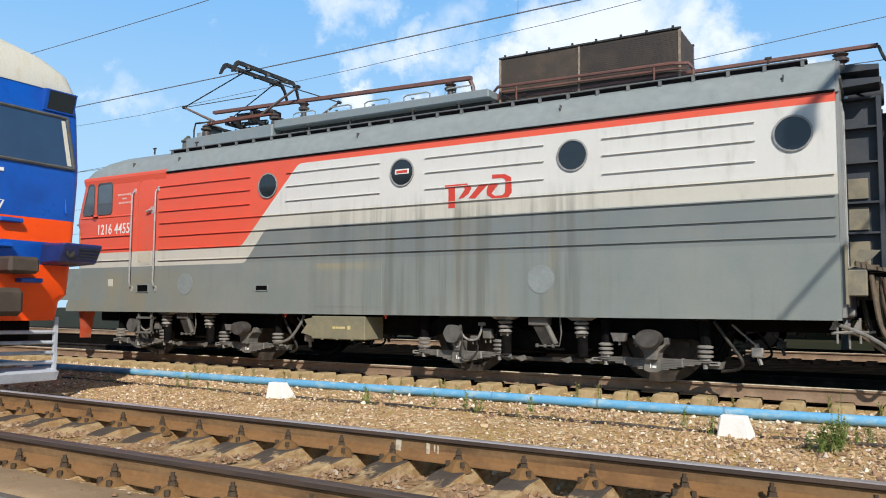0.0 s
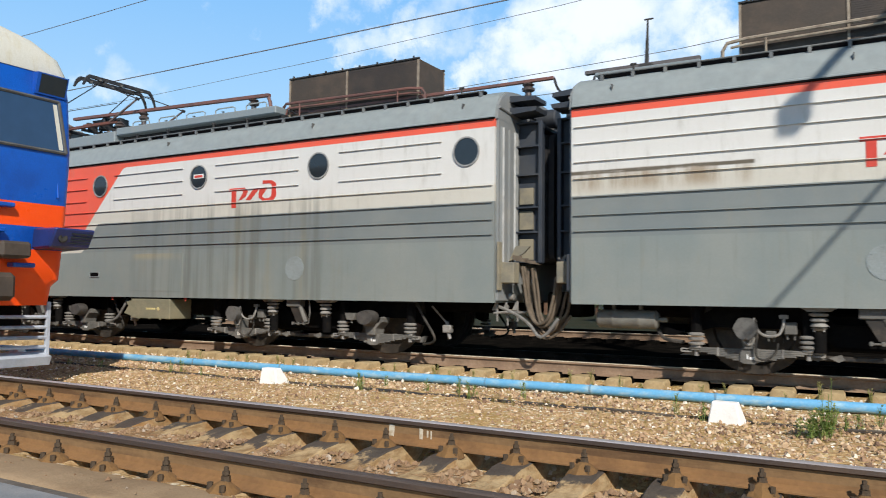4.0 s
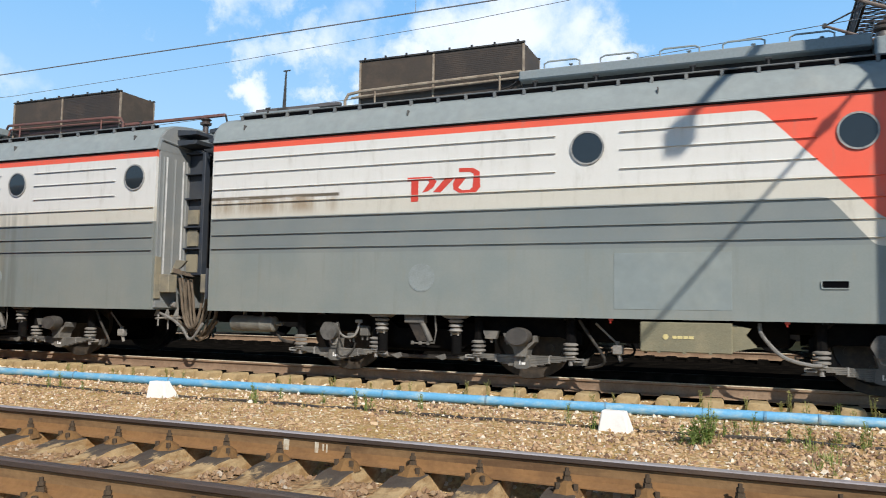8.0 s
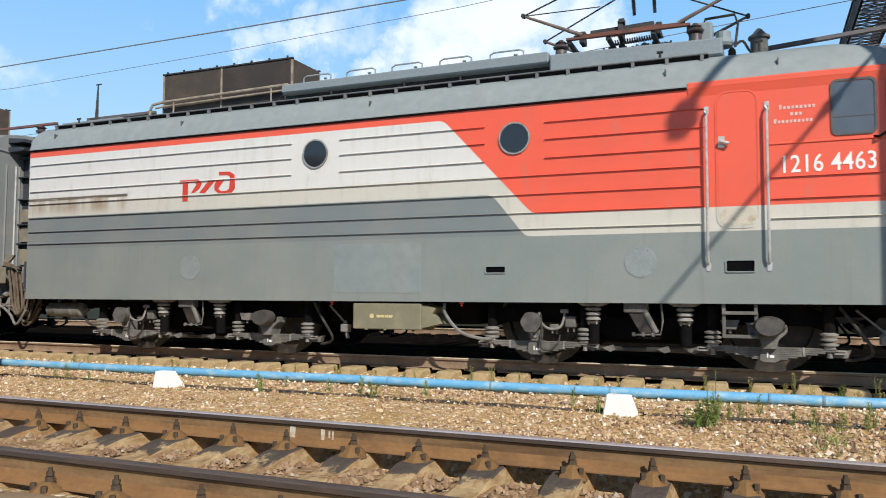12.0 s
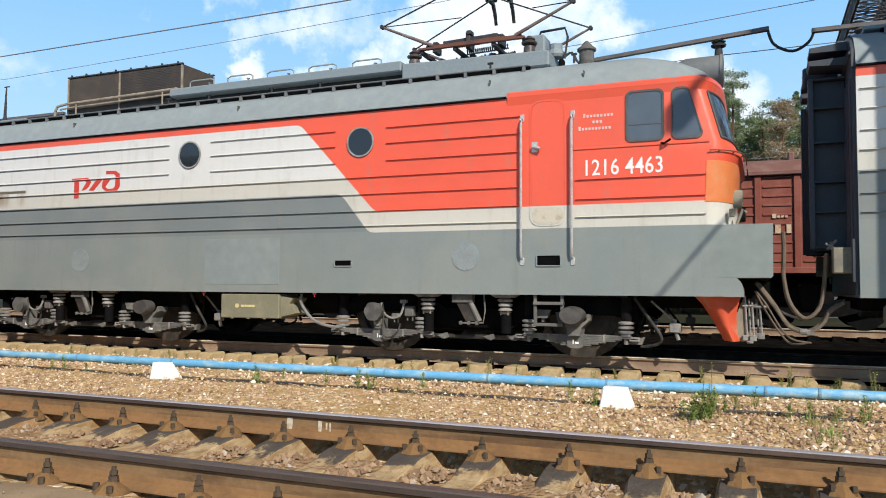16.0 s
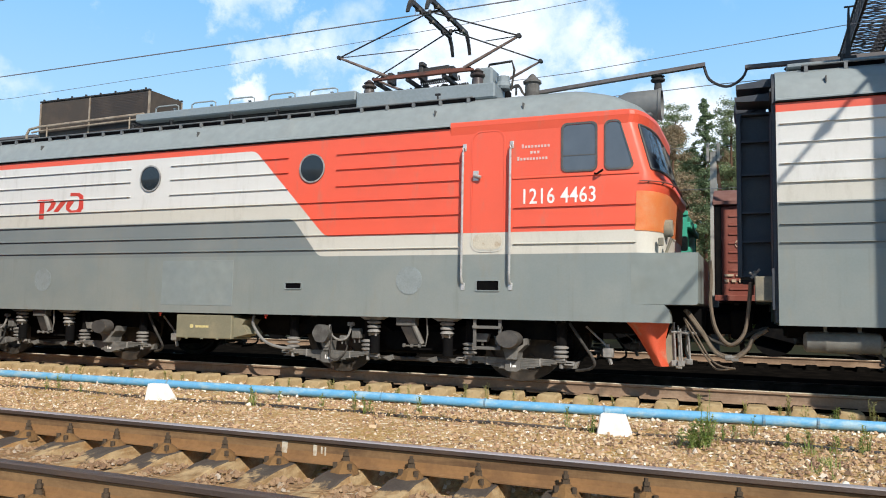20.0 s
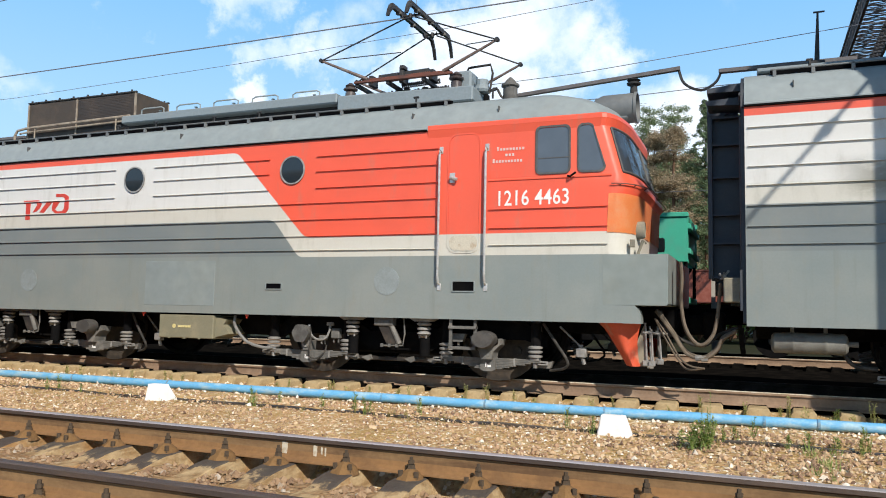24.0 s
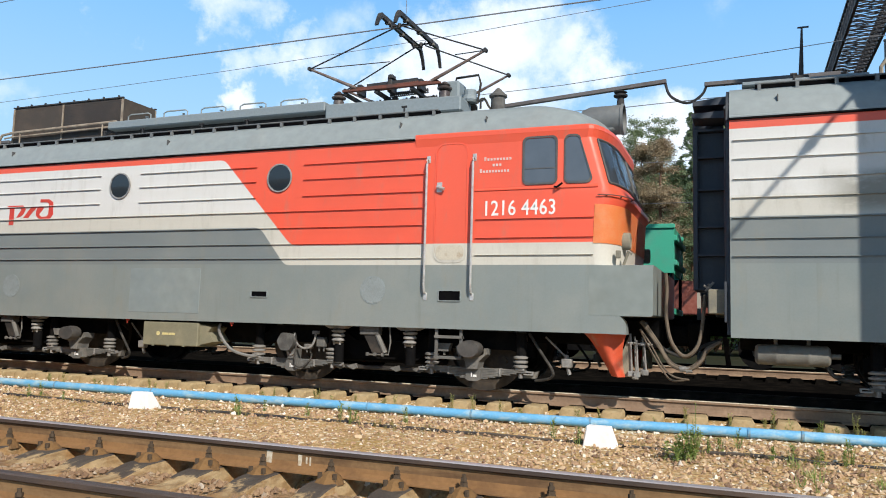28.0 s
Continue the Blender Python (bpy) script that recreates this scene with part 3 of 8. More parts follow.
def prism(bm, poly, y0, y1, mi=0):
    """A plate of outline (x, z) between two depths y."""
    a = [bm.verts.new((x, y0, z)) for x, z in poly]
    b = [bm.verts.new((x, y1, z)) for x, z in poly]
    n = len(poly)
    bm.faces.new(a).material_index = mi
    bm.faces.new(b[::-1]).material_index = mi
    for k in range(n):
        bm.faces.new((a[k], b[k], b[(k + 1) % n], a[(k + 1) % n])).material_index = mi
    return bm


def rounded(x0, x1, z0, z1, r, n=4, lean=0.0):
    """Outline of a rounded rectangle; lean shifts the far upper corner back."""
    out = []
    for cx, cz, s in ((x1 - r, z0 + r, -90), (x1 - r - lean, z1 - r, 0), (x0 + r, z1 - r, 90), (x0 + r, z0 + r, 180)):
        for k in range(n + 1):
            a = radians(s + 90 * k / n)
            out.append((cx + r * math.cos(a), cz + r * math.sin(a)))
    return out


def ring_plate(bm, outer, inner, y0, y1, mi=0):
    """A frame between two outlines with equal counts."""
    n = len(outer)
    o0, i0 = [bm.verts.new((x, y0, z)) for x, z in outer], [bm.verts.new((x, y0, z)) for x, z in inner]
    o1, i1 = [bm.verts.new((x, y1, z)) for x, z in outer], [bm.verts.new((x, y1, z)) for x, z in inner]
    for k in range(n):
        j = (k + 1) % n
        for q in ((o0[k], o0[j], i0[j], i0[k]), (o1[k], i1[k], i1[j], o1[j]), (o0[k], o1[k], o1[j], o0[j]), (i0[k], i0[j], i1[j], i1[k])):
            bm.faces.new(q).material_index = mi
    return bm


def scale_out(poly, d):
    cx, cz = sum(p[0] for p in poly) / len(poly), sum(p[1] for p in poly) / len(poly)
    w = max(abs(p[0] - cx) for p in poly)
    h = max(abs(p[1] - cz) for p in poly)
    return [(cx + (x - cx) * (w + d) / w, cz + (z - cz) * (h + d) / h) for x, z in poly]


def B():
    return bmesh.new()

# ---- ground and tracks ----
NEAR, MAIN, THIRD = 4.105, 11.37, 20.6
HALF = 0.803


def ground_height(y):
    rows = [(-900, -0.5), (-7, -0.5), (2.55, -0.42), (2.62, -0.17), (3.0, -0.165), (3.2, -0.2), (3.35, -0.27), (3.6, -0.262), (4.6, -0.258), (4.74, -0.29), (4.82, -0.33), (5.05, -0.33), (5.16, -0.22), (5.4, -0.2),
            (6.4, -0.205), (7.5, -0.2), (7.56, -0.18), (8.6, -0.185), (9.2, -0.225), (9.75, -0.265), (10.15, -0.26), (10.4, -0.24), (12.5, -0.24), (13.2, -0.22), (14.5, -0.3), (18.5, -0.27), (19.5, -0.24),
            (22.5, -0.25), (25, -0.6), (900, -0.6)]
    for (a, u), (b, v) in zip(rows, rows[1:]):
        if a <= y <= b:
            return u + (v - u) * (y - a) / (b - a)
    return -0.6


def build_ground():
    xs = [-900, -300, -120, -60, -40, -28, -20] + [round(-16 + 0.09 * k, 3) for k in range(223)] + [6, 9, 16, 30, 60, 120, 300, 900]
    ys = [-900, -300, -100, -40, -15, -7, 0, 2.5] + [round(2.58 + 0.09 * k, 3) for k in range(88)] + [10.6, 11, 11.5, 12, 12.5, 13, 13.5, 14.5, 16, 18, 19.2, 20, 21, 22, 23, 25, 30, 40, 55, 80, 120, 300, 900]
    verts, faces, mats = [], [], []
    for y in ys:
        for x in xs:
            fine = -16.5 < x < 4.5 and 2.6 < y < 10.6
            z = ground_height(y)
            if fine:
                z += 0.02 * noise.noise((x * 1.3, y * 1.3, 0)) + 0.011 * noise.noise((x * 7, y * 7, 3))
                if 3.4 < y < 4.85:
                    z += 0.022 * noise.noise((x * 3.1, y * 3.1, 7)) + 0.014 * noise.noise((x * 9, y * 9, 1))
                if 7.46 < y < 7.58:
                    z -= 0.035
            verts.append((x, y, z))
    n = len(xs)
    for j in range(len(ys) - 1):
        for i in range(n - 1):
            faces.append((j * n + i, j * n + i + 1, (j + 1) * n + i + 1, (j + 1) * n + i))
            y = 0.5 * (ys[j] + ys[j + 1])
            # index 3: strip under and behind the train, coloured black for shade
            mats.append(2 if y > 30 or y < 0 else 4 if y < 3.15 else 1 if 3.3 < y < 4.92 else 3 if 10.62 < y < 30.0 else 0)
    me = bpy.data.meshes.new("ground")
    me.from_pydata(verts, [], faces)
    for k in ("ballast", "dirt", "grass", "shade_bed", "sandy"):
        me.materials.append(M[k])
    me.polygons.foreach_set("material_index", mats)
    me.polygons.foreach_set("use_smooth", [True] * len(faces))
    tagged(new("ground", me), "sun-bleached buff and pink ballast between the tracks", "ground", kind="structure")


build_ground()


def build_platform():
    bm = B()
    box(bm, -60, 40, -6.0, 2.46, -0.45, -0.1, 0.015)
    plat = part("pavement", bm, "asphalt", None)
    tagged(plat, "grey worn asphalt platform with a dark edge", "platform", kind="structure")
    bm = B()
    for k in range(-20, 14):
        box(bm, k * 3.0 + 0.01, k * 3.0 + 2.99, 2.463, 2.585, -0.45, -0.13, 0.012)
    part("edge", bm, "kerb", plat, "dark concrete edge blocks")


build_platform()


def rail_mesh(name, x0, x1):
    """A flat-bottomed rail with head, web and foot, its running top at z = 0."""
    half = [(0.0, 0.0), (0.03, -0.001), (0.0365, -0.008), (0.0375, -0.034), (0.012, -0.046), (0.0095, -0.075), (0.0095, -0.11), (0.016, -0.142), (0.07, -0.166), (0.075, -0.17), (0.075, -0.18)]
    prof = half + [(-y, z) for y, z in half[:0:-1]]
    bm = B()
    n = len(prof)
    a = [bm.verts.new((x0, y, z)) for y, z in prof]
    b = [bm.verts.new((x1, y, z)) for y, z in prof]
    for k in range(n):
        f = bm.faces.new((a[k], a[(k + 1) % n], b[(k + 1) % n], b[k]))
        deep = max(abs(prof[k][1]), abs(prof[(k + 1) % n][1]))
        f.material_index = 0 if deep < 0.009 else 2 if deep < 0.05 else 3 if deep > 0.14 else 1
    bm.faces.new(a[::-1]).material_index = 1
    bm.faces.new(b).material_index = 1
    return bm


def rough_sleeper(seed):
    """An old concrete sleeper: straight sloping flanks, high rail seats, a low waist, chipped edges."""
    rows = [(-1.36, -0.23), (-1.33, -0.2), (-1.02, -0.188), (-0.7, -0.19), (-0.52, -0.2), (-0.3, -0.255), (0.3, -0.255), (0.52, -0.2), (0.7, -0.19), (1.02, -0.188), (1.33, -0.2), (1.36, -0.23)]
    bm = B()
    rings = []
    for k in range(35):
        y = -1.36 + 2.72 * k / 34
        top = float(np.interp(y, [r[0] for r in rows], [r[1] for r in rows]))
        w = 0.092 + 0.012 * min(1.0, abs(y) / 0.5)
        ring = []
        for x, z in ((-0.155, -0.42), (-w - 0.012, top - 0.05), (-w, top - 0.008), (-w * 0.9, top), (0.0, top + 0.002), (w * 0.9, top), (w, top - 0.008), (w + 0.012, top - 0.05), (0.155, -0.42)):
            q = noise.noise_vector((x * 9 + seed * 9, y * 7, z * 9))
            chip = 0.014 * max(0.0, noise.noise((x * 14 + seed * 5, y * 11, 4.0)) - 0.25)
            ring.append(bm.verts.new((x + (0.004 * q.x - (chip if x > 0 else -chip) if z > -0.4 else 0), y, z + (0.005 * q.z - chip if z > -0.4 else 0))))
        rings.append(ring)
    n = len(rings[0])
    for a, b in zip(rings, rings[1:]):
        for k in range(n):
            f = bm.faces.new((a[k], a[(k + 1) % n], b[(k + 1) % n], b[k]))
            f.material_index = 1 if 2 <= k <= 5 else 0
    bm.faces.new(rings[0][::-1])
    bm.faces.new(rings[-1])
    return bm


def sleeper_mesh(dark_inner=False):
    """Concrete sleeper: waisted middle, sloping seats, chamfered edges."""
    rows = [(-1.36, 0.135, -0.2, -0.4), (-1.32, 0.135, -0.185, -0.42), (-0.98, 0.12, -0.188, -0.42), (-0.62, 0.12, -0.192, -0.42), (-0.4, 0.1, -0.215, -0.42),
            (0.4, 0.1, -0.215, -0.42), (0.62, 0.12, -0.192, -0.42), (0.98, 0.12, -0.188, -0.42), (1.3, 0.135, -0.215, -0.42), (1.35, 0.135, -0.235, -0.4)]
    bm = B()
    rings = []
    for y, w, top, low in rows:
        rings.append([bm.verts.new((x, y, z)) for x, z in ((-w * 1.12, low), (-w, top - 0.03), (-w * 0.84, top), (w * 0.84, top), (w, top - 0.03), (w * 1.12, low))])
    for a, b in zip(rings, rings[1:]):
        for k in range(6):
            f = bm.faces.new((a[k], a[(k + 1) % 6], b[(k + 1) % 6], b[k]))
            if k == 2 and abs(0.5 * (a[0].co.y + b[0].co.y)) > 0.45 and abs(a[0].co.y) < 1.0 and abs(b[0].co.y) < 1.0:
                f.material_index = 1
            # inner faces get the black that stands for shade under the train
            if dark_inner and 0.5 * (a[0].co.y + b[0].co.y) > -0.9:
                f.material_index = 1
    bm.faces.new(rings[0][::-1])
    bm.faces.new(rings[-1])
    return bm


def fastening_mesh():
    """Base plate beside a rail foot with a clip, an upright bolt and nuts."""
    bm = B()
    box(bm, -0.07, 0.07, 0.02, 0.18, -0.192, -0.172, 0.004, mi=1)
    # caked grime heaped over the clip
    rings = [[bm.verts.new((0.11 * math.cos(k * 0.7854) * s * (1.0 if k % 2 else 0.82), 0.115 + 0.1 * math.sin(k * 0.7854) * s * (1.0 if k % 3 else 0.8), z)) for k in range(8)] for s, z in ((1.15, -0.215), (0.9, -0.178), (0.5, -0.145), (0.22, -0.13))]
    for a, b in zip(rings, rings[1:]):
        for k in range(8):
            bm.faces.new((a[k], a[(k + 1) % 8], b[(k + 1) % 8], b[k])).material_index = 1
    bm.faces.new(rings[-1]).material_index = 1
    rod(bm, (0, 0.1, -0.15), (0, 0.1, -0.055), 0.013, 6)
    rod(bm, (0, 0.1, -0.132), (0, 0.1, -0.105), 0.027, 6)
    rod(bm, (0, 0.1, -0.1), (0, 0.1, -0.078), 0.022, 6)
    lathe(bm, [(0.03, 0.0), (0.03, 0.012), (0.018, 0.022)], (0, 0.1, -0.138), "Z", 6)
    rod(bm, (0.055, 0.165, -0.172), (0.055, 0.165, -0.135), 0.018, 6)
    rod(bm, (-0.055, 0.165, -0.172), (-0.055, 0.165, -0.14), 0.018, 6)
    return bm


def build_track(label, yc, x0, x1, first, count, pitch, fine, tie="sleeper"):
    track = thing("railway_track", label, "track", m=pose(0, yc, 0))
    tagged(track, kind="structure")
    lift = 0.0 if fine else 0.035
    # off the near track, the front rail's sunlit top edge is a pale head colour
    looks = [("rail_head", "rail", "head_side", "rail_foot"), ("bright_head", "rail", "head_side", "rail_foot")] if fine else [("paint_dab", "rail_main", "rail_main", "rail_main"), ("rail_shaded",) * 4]
    r = part("rail", rail_mesh("rail", x0, x1), looks[0], track, "rusty brown steel rail")
    r.location = (0, -HALF, 0)
    # far rail off the near track: shade under the train is put into its colour
    r = part("rail", rail_mesh("rail", x0, x1), looks[1], track, "rusty steel rail with a polished head" if fine else "steel rail coloured dark for the shade under the train")
    r.location = (0, HALF, 0)
    if fine:
        kinds = [part("sleeper", rough_sleeper(q), ("tie", "tie_top"), track) for q in range(4)]
        for q, o in enumerate(kinds):
            o.location = (first + pitch * q, 0, 0)
    else:
        kinds = [part("sleeper", sleeper_mesh(True), ("tie_main" if tie == "sleeper" else tie, "shade_bed"), track)]
        kinds[0].location = (first, 0, lift)
    fs = None
    rnd = random.Random(int(yc * 10))
    for k in range(count):
        x = first + pitch * k + rnd.uniform(-0.012, 0.012)
        if k >= len(kinds):
            share("sleeper", kinds[k * 7 % len(kinds)], pose(x, rnd.uniform(-0.02, 0.02), lift, 0, 0, rnd.uniform(-0.6, 0.6)), track)
        for s in (-1, 1) if fine else ():
            for side in (-1, 1):
                turn = pose(x, s * HALF, 0, 0, 0, 0 if side > 0 else 180) @ pose(rnd.uniform(-0.012, 0.012), rnd.uniform(-0.006, 0.012), rnd.uniform(-0.012, 0.008), 0, 0, rnd.uniform(-14, 14))
                if fs is None:
                    fs = part("fastening", fastening_mesh(), ("bolt", "grime"), track, "rusty rail clip with upright bolt")
                    fs.matrix_basis = turn
                else:
                    share("fastening", fs, turn, track)
    return track


near_track = build_track("rusty near track on buff concrete sleepers", NEAR, -60, 40, -16.09, 44, 0.515, True)
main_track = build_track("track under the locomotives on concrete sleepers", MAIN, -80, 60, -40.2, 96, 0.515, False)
# these sleepers take the same shade-black colour throughout
third_track = build_track("far track on concrete sleepers", THIRD, -80, 60, -20.0, 70, 0.515, False, "shade_bed")


def rail_marks():
    for k, (x, w, h, z) in enumerate(((-3.245, 0.05, 0.085, -0.1), (-2.985, 0.032, 0.08, -0.105), (-2.93, 0.014, 0.05, -0.1), (-2.9, 0.012, 0.06, -0.105))):
        bm = B()
        y = -0.0135 if h < 0.07 else -0.0135
        prism(bm, [(-w / 2, -h / 2), (w / 2 * 0.8, -h / 2), (w / 2, h / 2 * 0.9), (-w / 2 * 0.9, h / 2)], -0.002, 0.002)
        o = part("paint_mark", bm, "paint_dab", near_track, "white paint dab on the rail web")
        o.matrix_basis = pose(x, HALF - 0.0125, z + 0.008, 0, 0, 0)


rail_marks()


def build_pipe():
    pipe = thing("pipe", "long sky-blue painted steel pipe lying on the ballast", "pipe")
    rnd = random.Random(8)
    xs = [-40, -30, -22, -16, -10.5, -6.5, -5.0, -2.2, -0.9, 1.2, 6, 14, 30]
    ys = [7.7, 7.9, 8.05, 8.2, 8.27, 8.33, 8.36, 8.46, 8.51, 8.62, 8.75, 8.95, 9.3]
    pts = curve_pts([(x, y, -0.118 + rnd.uniform(-0.004, 0.004)) for x, y in zip(xs, ys)], 4)
    part("pipe_run", tube(B(), pts, 0.052, 12), "pipe", pipe, smooth=True)
    for x in [-13.2, -9.1, -7.4, -4.2, -2.9, -1.55, 0.05, 0.55, 1.4]:
        y = np.interp(x, xs, ys)
        bm = B()
        rod(bm, (x - 0.012, y, -0.118), (x + 0.012, y, -0.118), 0.056, 12)
        part("weld_band", bm, "pipe_band", pipe, "paint-chipped joint band")


build_pipe()


def build_blocks():
    def block():
        bm = B()
        rows = [(0.148, -0.19, 0.08, 0.0), (0.112, -0.185, -0.06, 0.195), (0.104, -0.175, -0.07, 0.207)]
        rings = [[bm.verts.new(v) for v in ((-a, f, z), (a, f, z), (a, b, z), (-a, b, z))] for a, f, b, z in rows]
        for p, q in zip(rings, rings[1:]):
            for k in range(4):
                bm.faces.new((p[k], p[(k + 1) % 4], q[(k + 1) % 4], q[k]))
        bm.faces.new(rings[0][::-1])
        bm.faces.new(rings[-1])
        es = [e for e in bm.edges if abs(e.verts[0].co.z - e.verts[1].co.z) > 0.1]
        bmesh.ops.bevel(bm, geom=es, offset=0.012, segments=1, affect="EDGES")
        return bm
    first = part("marker_block", block(), "block")
    tagged(first, "whitewashed concrete block beside the blue pipe", "block", "white blocks along the pipe")
    first.matrix_basis = pose(-6.71, 7.48, -0.215, 0, 0, 2)
    for x, y, a in ((-1.262, 7.5, -3), (-12.1, 7.45, 4), (4.2, 7.6, -4)):
        o = new("marker_block", first.data)
        tagged(o, "whitewashed concrete block beside the blue pipe", "block", "white blocks along the pipe")
        o.matrix_basis = pose(x, y, -0.215, 0, 0, a)


build_blocks()


def scatter_stones():
    """Loose ballast, thickest where the camera looks."""
    rng = np.random.default_rng(4)
    base = np.array([(1, 0, 0), (-1, 0, 0), (0, 1, 0), (0, -1, 0), (0, 0, 1), (0.5, 0.5, 0.62), (-0.6, 0.45, 0.5), (0.4, -0.6, 0.55)])
    tris = np.array([(4, 5, 6), (4, 7, 5), (4, 6, 1), (4, 1, 3), (4, 3, 7), (0, 2, 5), (0, 5, 7), (0, 7, 3), (2, 1, 6), (2, 6, 5)])
    n = 42400
    y = np.concatenate([rng.uniform(2.65, 3.2, 300), rng.uniform(3.38, 4.82, 9000), rng.uniform(5.0, 8.2, n - 16300), rng.uniform(8.2, 10.2, 7000)])
    span = rng.uniform(0, 1, n)
    x = -2.2 * y ** 0.0 * 0 + (-1.62 * y - 0.6) + span * (1.95 * y + 1.2)
    z = np.array([ground_height(v) for v in y])
    crib_r = (y > 3.4) & (y < 4.9)
    r = np.clip(rng.lognormal(np.log(0.0085), 0.5, n), 0.004, 0.036)
    r = np.where(crib_r, np.minimum(r * 2.1, 0.034), r)
    r = np.where(y < 3.3, r * 0.6, r)
    r = np.where((x > -2.5) & (y > 5.0) & (y < 7.4), np.minimum(r * (1.0 + 0.3 * np.clip(x + 2.5, 0, 1.6)), 0.03), r)
    r = np.where(y > 7.6, np.minimum(r * 1.5, 0.03), r)
    crib = (np.abs((x + 16.09 + 0.2575) % 0.515 - 0.2575) < 0.15) & (y > 3.3) & (y < 4.95)
    onpad = (np.abs((x + 40.2 + 0.2575) % 0.515 - 0.2575) < 0.13) & (y > 10.0)
    keep = ~(crib | onpad)
    x, y, z, r = x[keep], y[keep], z[keep], r[keep]
    n = len(x)
    a = rng.uniform(0, math.tau, n)
    shape = rng.uniform(0.6, 1.25, (n, 3))
    v = base[None] * shape[:, None, :] + rng.normal(0, 0.12, (n, 8, 3))
    v *= r[:, None, None]
    c, s = np.cos(a)[:, None], np.sin(a)[:, None]
    vx, vy = v[..., 0] * c - v[..., 1] * s, v[..., 0] * s + v[..., 1] * c
    out = np.stack([vx + x[:, None], vy + y[:, None], v[..., 2] + z[:, None] + 0.004], -1).reshape(-1, 3)
    fresh = (y > 8.25) & (rng.uniform(0, 1, n) < 0.62)
    fresh |= (y > 5.0) & (rng.uniform(0, 1, n) < 0.035)
    dirty = y < 4.95
    for pick, name, look_of, label in ((dirty, "crib_stones", "dirty_stone", "dirty brown ballast stones between the sleepers"), (~fresh & ~dirty, "ballast_stones", "stone", "loose buff and pink ballast stones on the ground"), (fresh, "pale_stones", "pale_stone", "fresh white and cream ballast stones by the track")):
        me = bpy.data.meshes.new(name)
        count = int(pick.sum())
        me.from_pydata(out.reshape(n, 8, 3)[pick].reshape(-1, 3).tolist(), [], (tris[None] + 8 * np.arange(count)[:, None, None]).reshape(-1, 3).tolist())
        me.materials.append(M[look_of])
        tagged(new(name, me), label, "stones", kind="stuff")


scatter_stones()


def blades(bm, x, y, z, n, h, spread, rnd, width=0.006):
    for _ in range(n):
        a = rnd.uniform(0, math.tau)
        hh, out = h * rnd.uniform(0.5, 1.0), spread * rnd.uniform(0.2, 1.0)
        bx, by = x + rnd.uniform(-0.4, 0.4) * spread, y + rnd.uniform(-0.4, 0.4) * spread
        tip = Vector((bx + out * math.cos(a), by + out * math.sin(a), z + hh))
        side = Vector((-math.sin(a), math.cos(a), 0)) * width
        mid = Vector((bx, by, z)).lerp(tip, 0.5) + Vector((0, 0, 0.15 * hh))
        p = [bm.verts.new(Vector((bx, by, z)) - side), bm.verts.new(Vector((bx, by, z)) + side), bm.verts.new(mid + side * 0.8), bm.verts.new(mid - side * 0.8), bm.verts.new(tip)]
        bm.faces.new((p[0], p[1], p[2], p[3]))
        bm.faces.new((p[3], p[2], p[4]))


def leafy(bm, x, y, z, stems, h, spread, rnd, leaf=0.022):
    """An upright weed: stems with small pointed leaves."""
    for _ in range(stems):
        a = rnd.uniform(0, math.tau)
        hh = h * rnd.uniform(0.55, 1.0)
        foot = Vector((x + rnd.gauss(0, 0.25) * spread, y + rnd.gauss(0, 0.25) * spread, z))
        tip = foot + Vector((spread * 0.8 * rnd.random() * math.cos(a), spread * 0.8 * rnd.random() * math.sin(a), hh))
        tube(bm, [foot, foot.lerp(tip, 0.5), tip], 0.0025, 3)
        for k in range(int(5 + hh * 45)):
            p = foot.lerp(tip, rnd.uniform(0.15, 1.0))
            b = rnd.uniform(0, math.tau)
            d = Vector((math.cos(b), math.sin(b), rnd.uniform(-0.1, 0.8))).normalized()
            s = d.cross(Vector((0, 0, 1))).normalized() * leaf * 0.32
            ln = leaf * rnd.uniform(0.7, 1.5)
            v = [bm.verts.new(p), bm.verts.new(p + d * ln * 0.5 + s), bm.verts.new(p + d * ln), bm.verts.new(p + d * ln * 0.5 - s)]
            bm.faces.new(v)


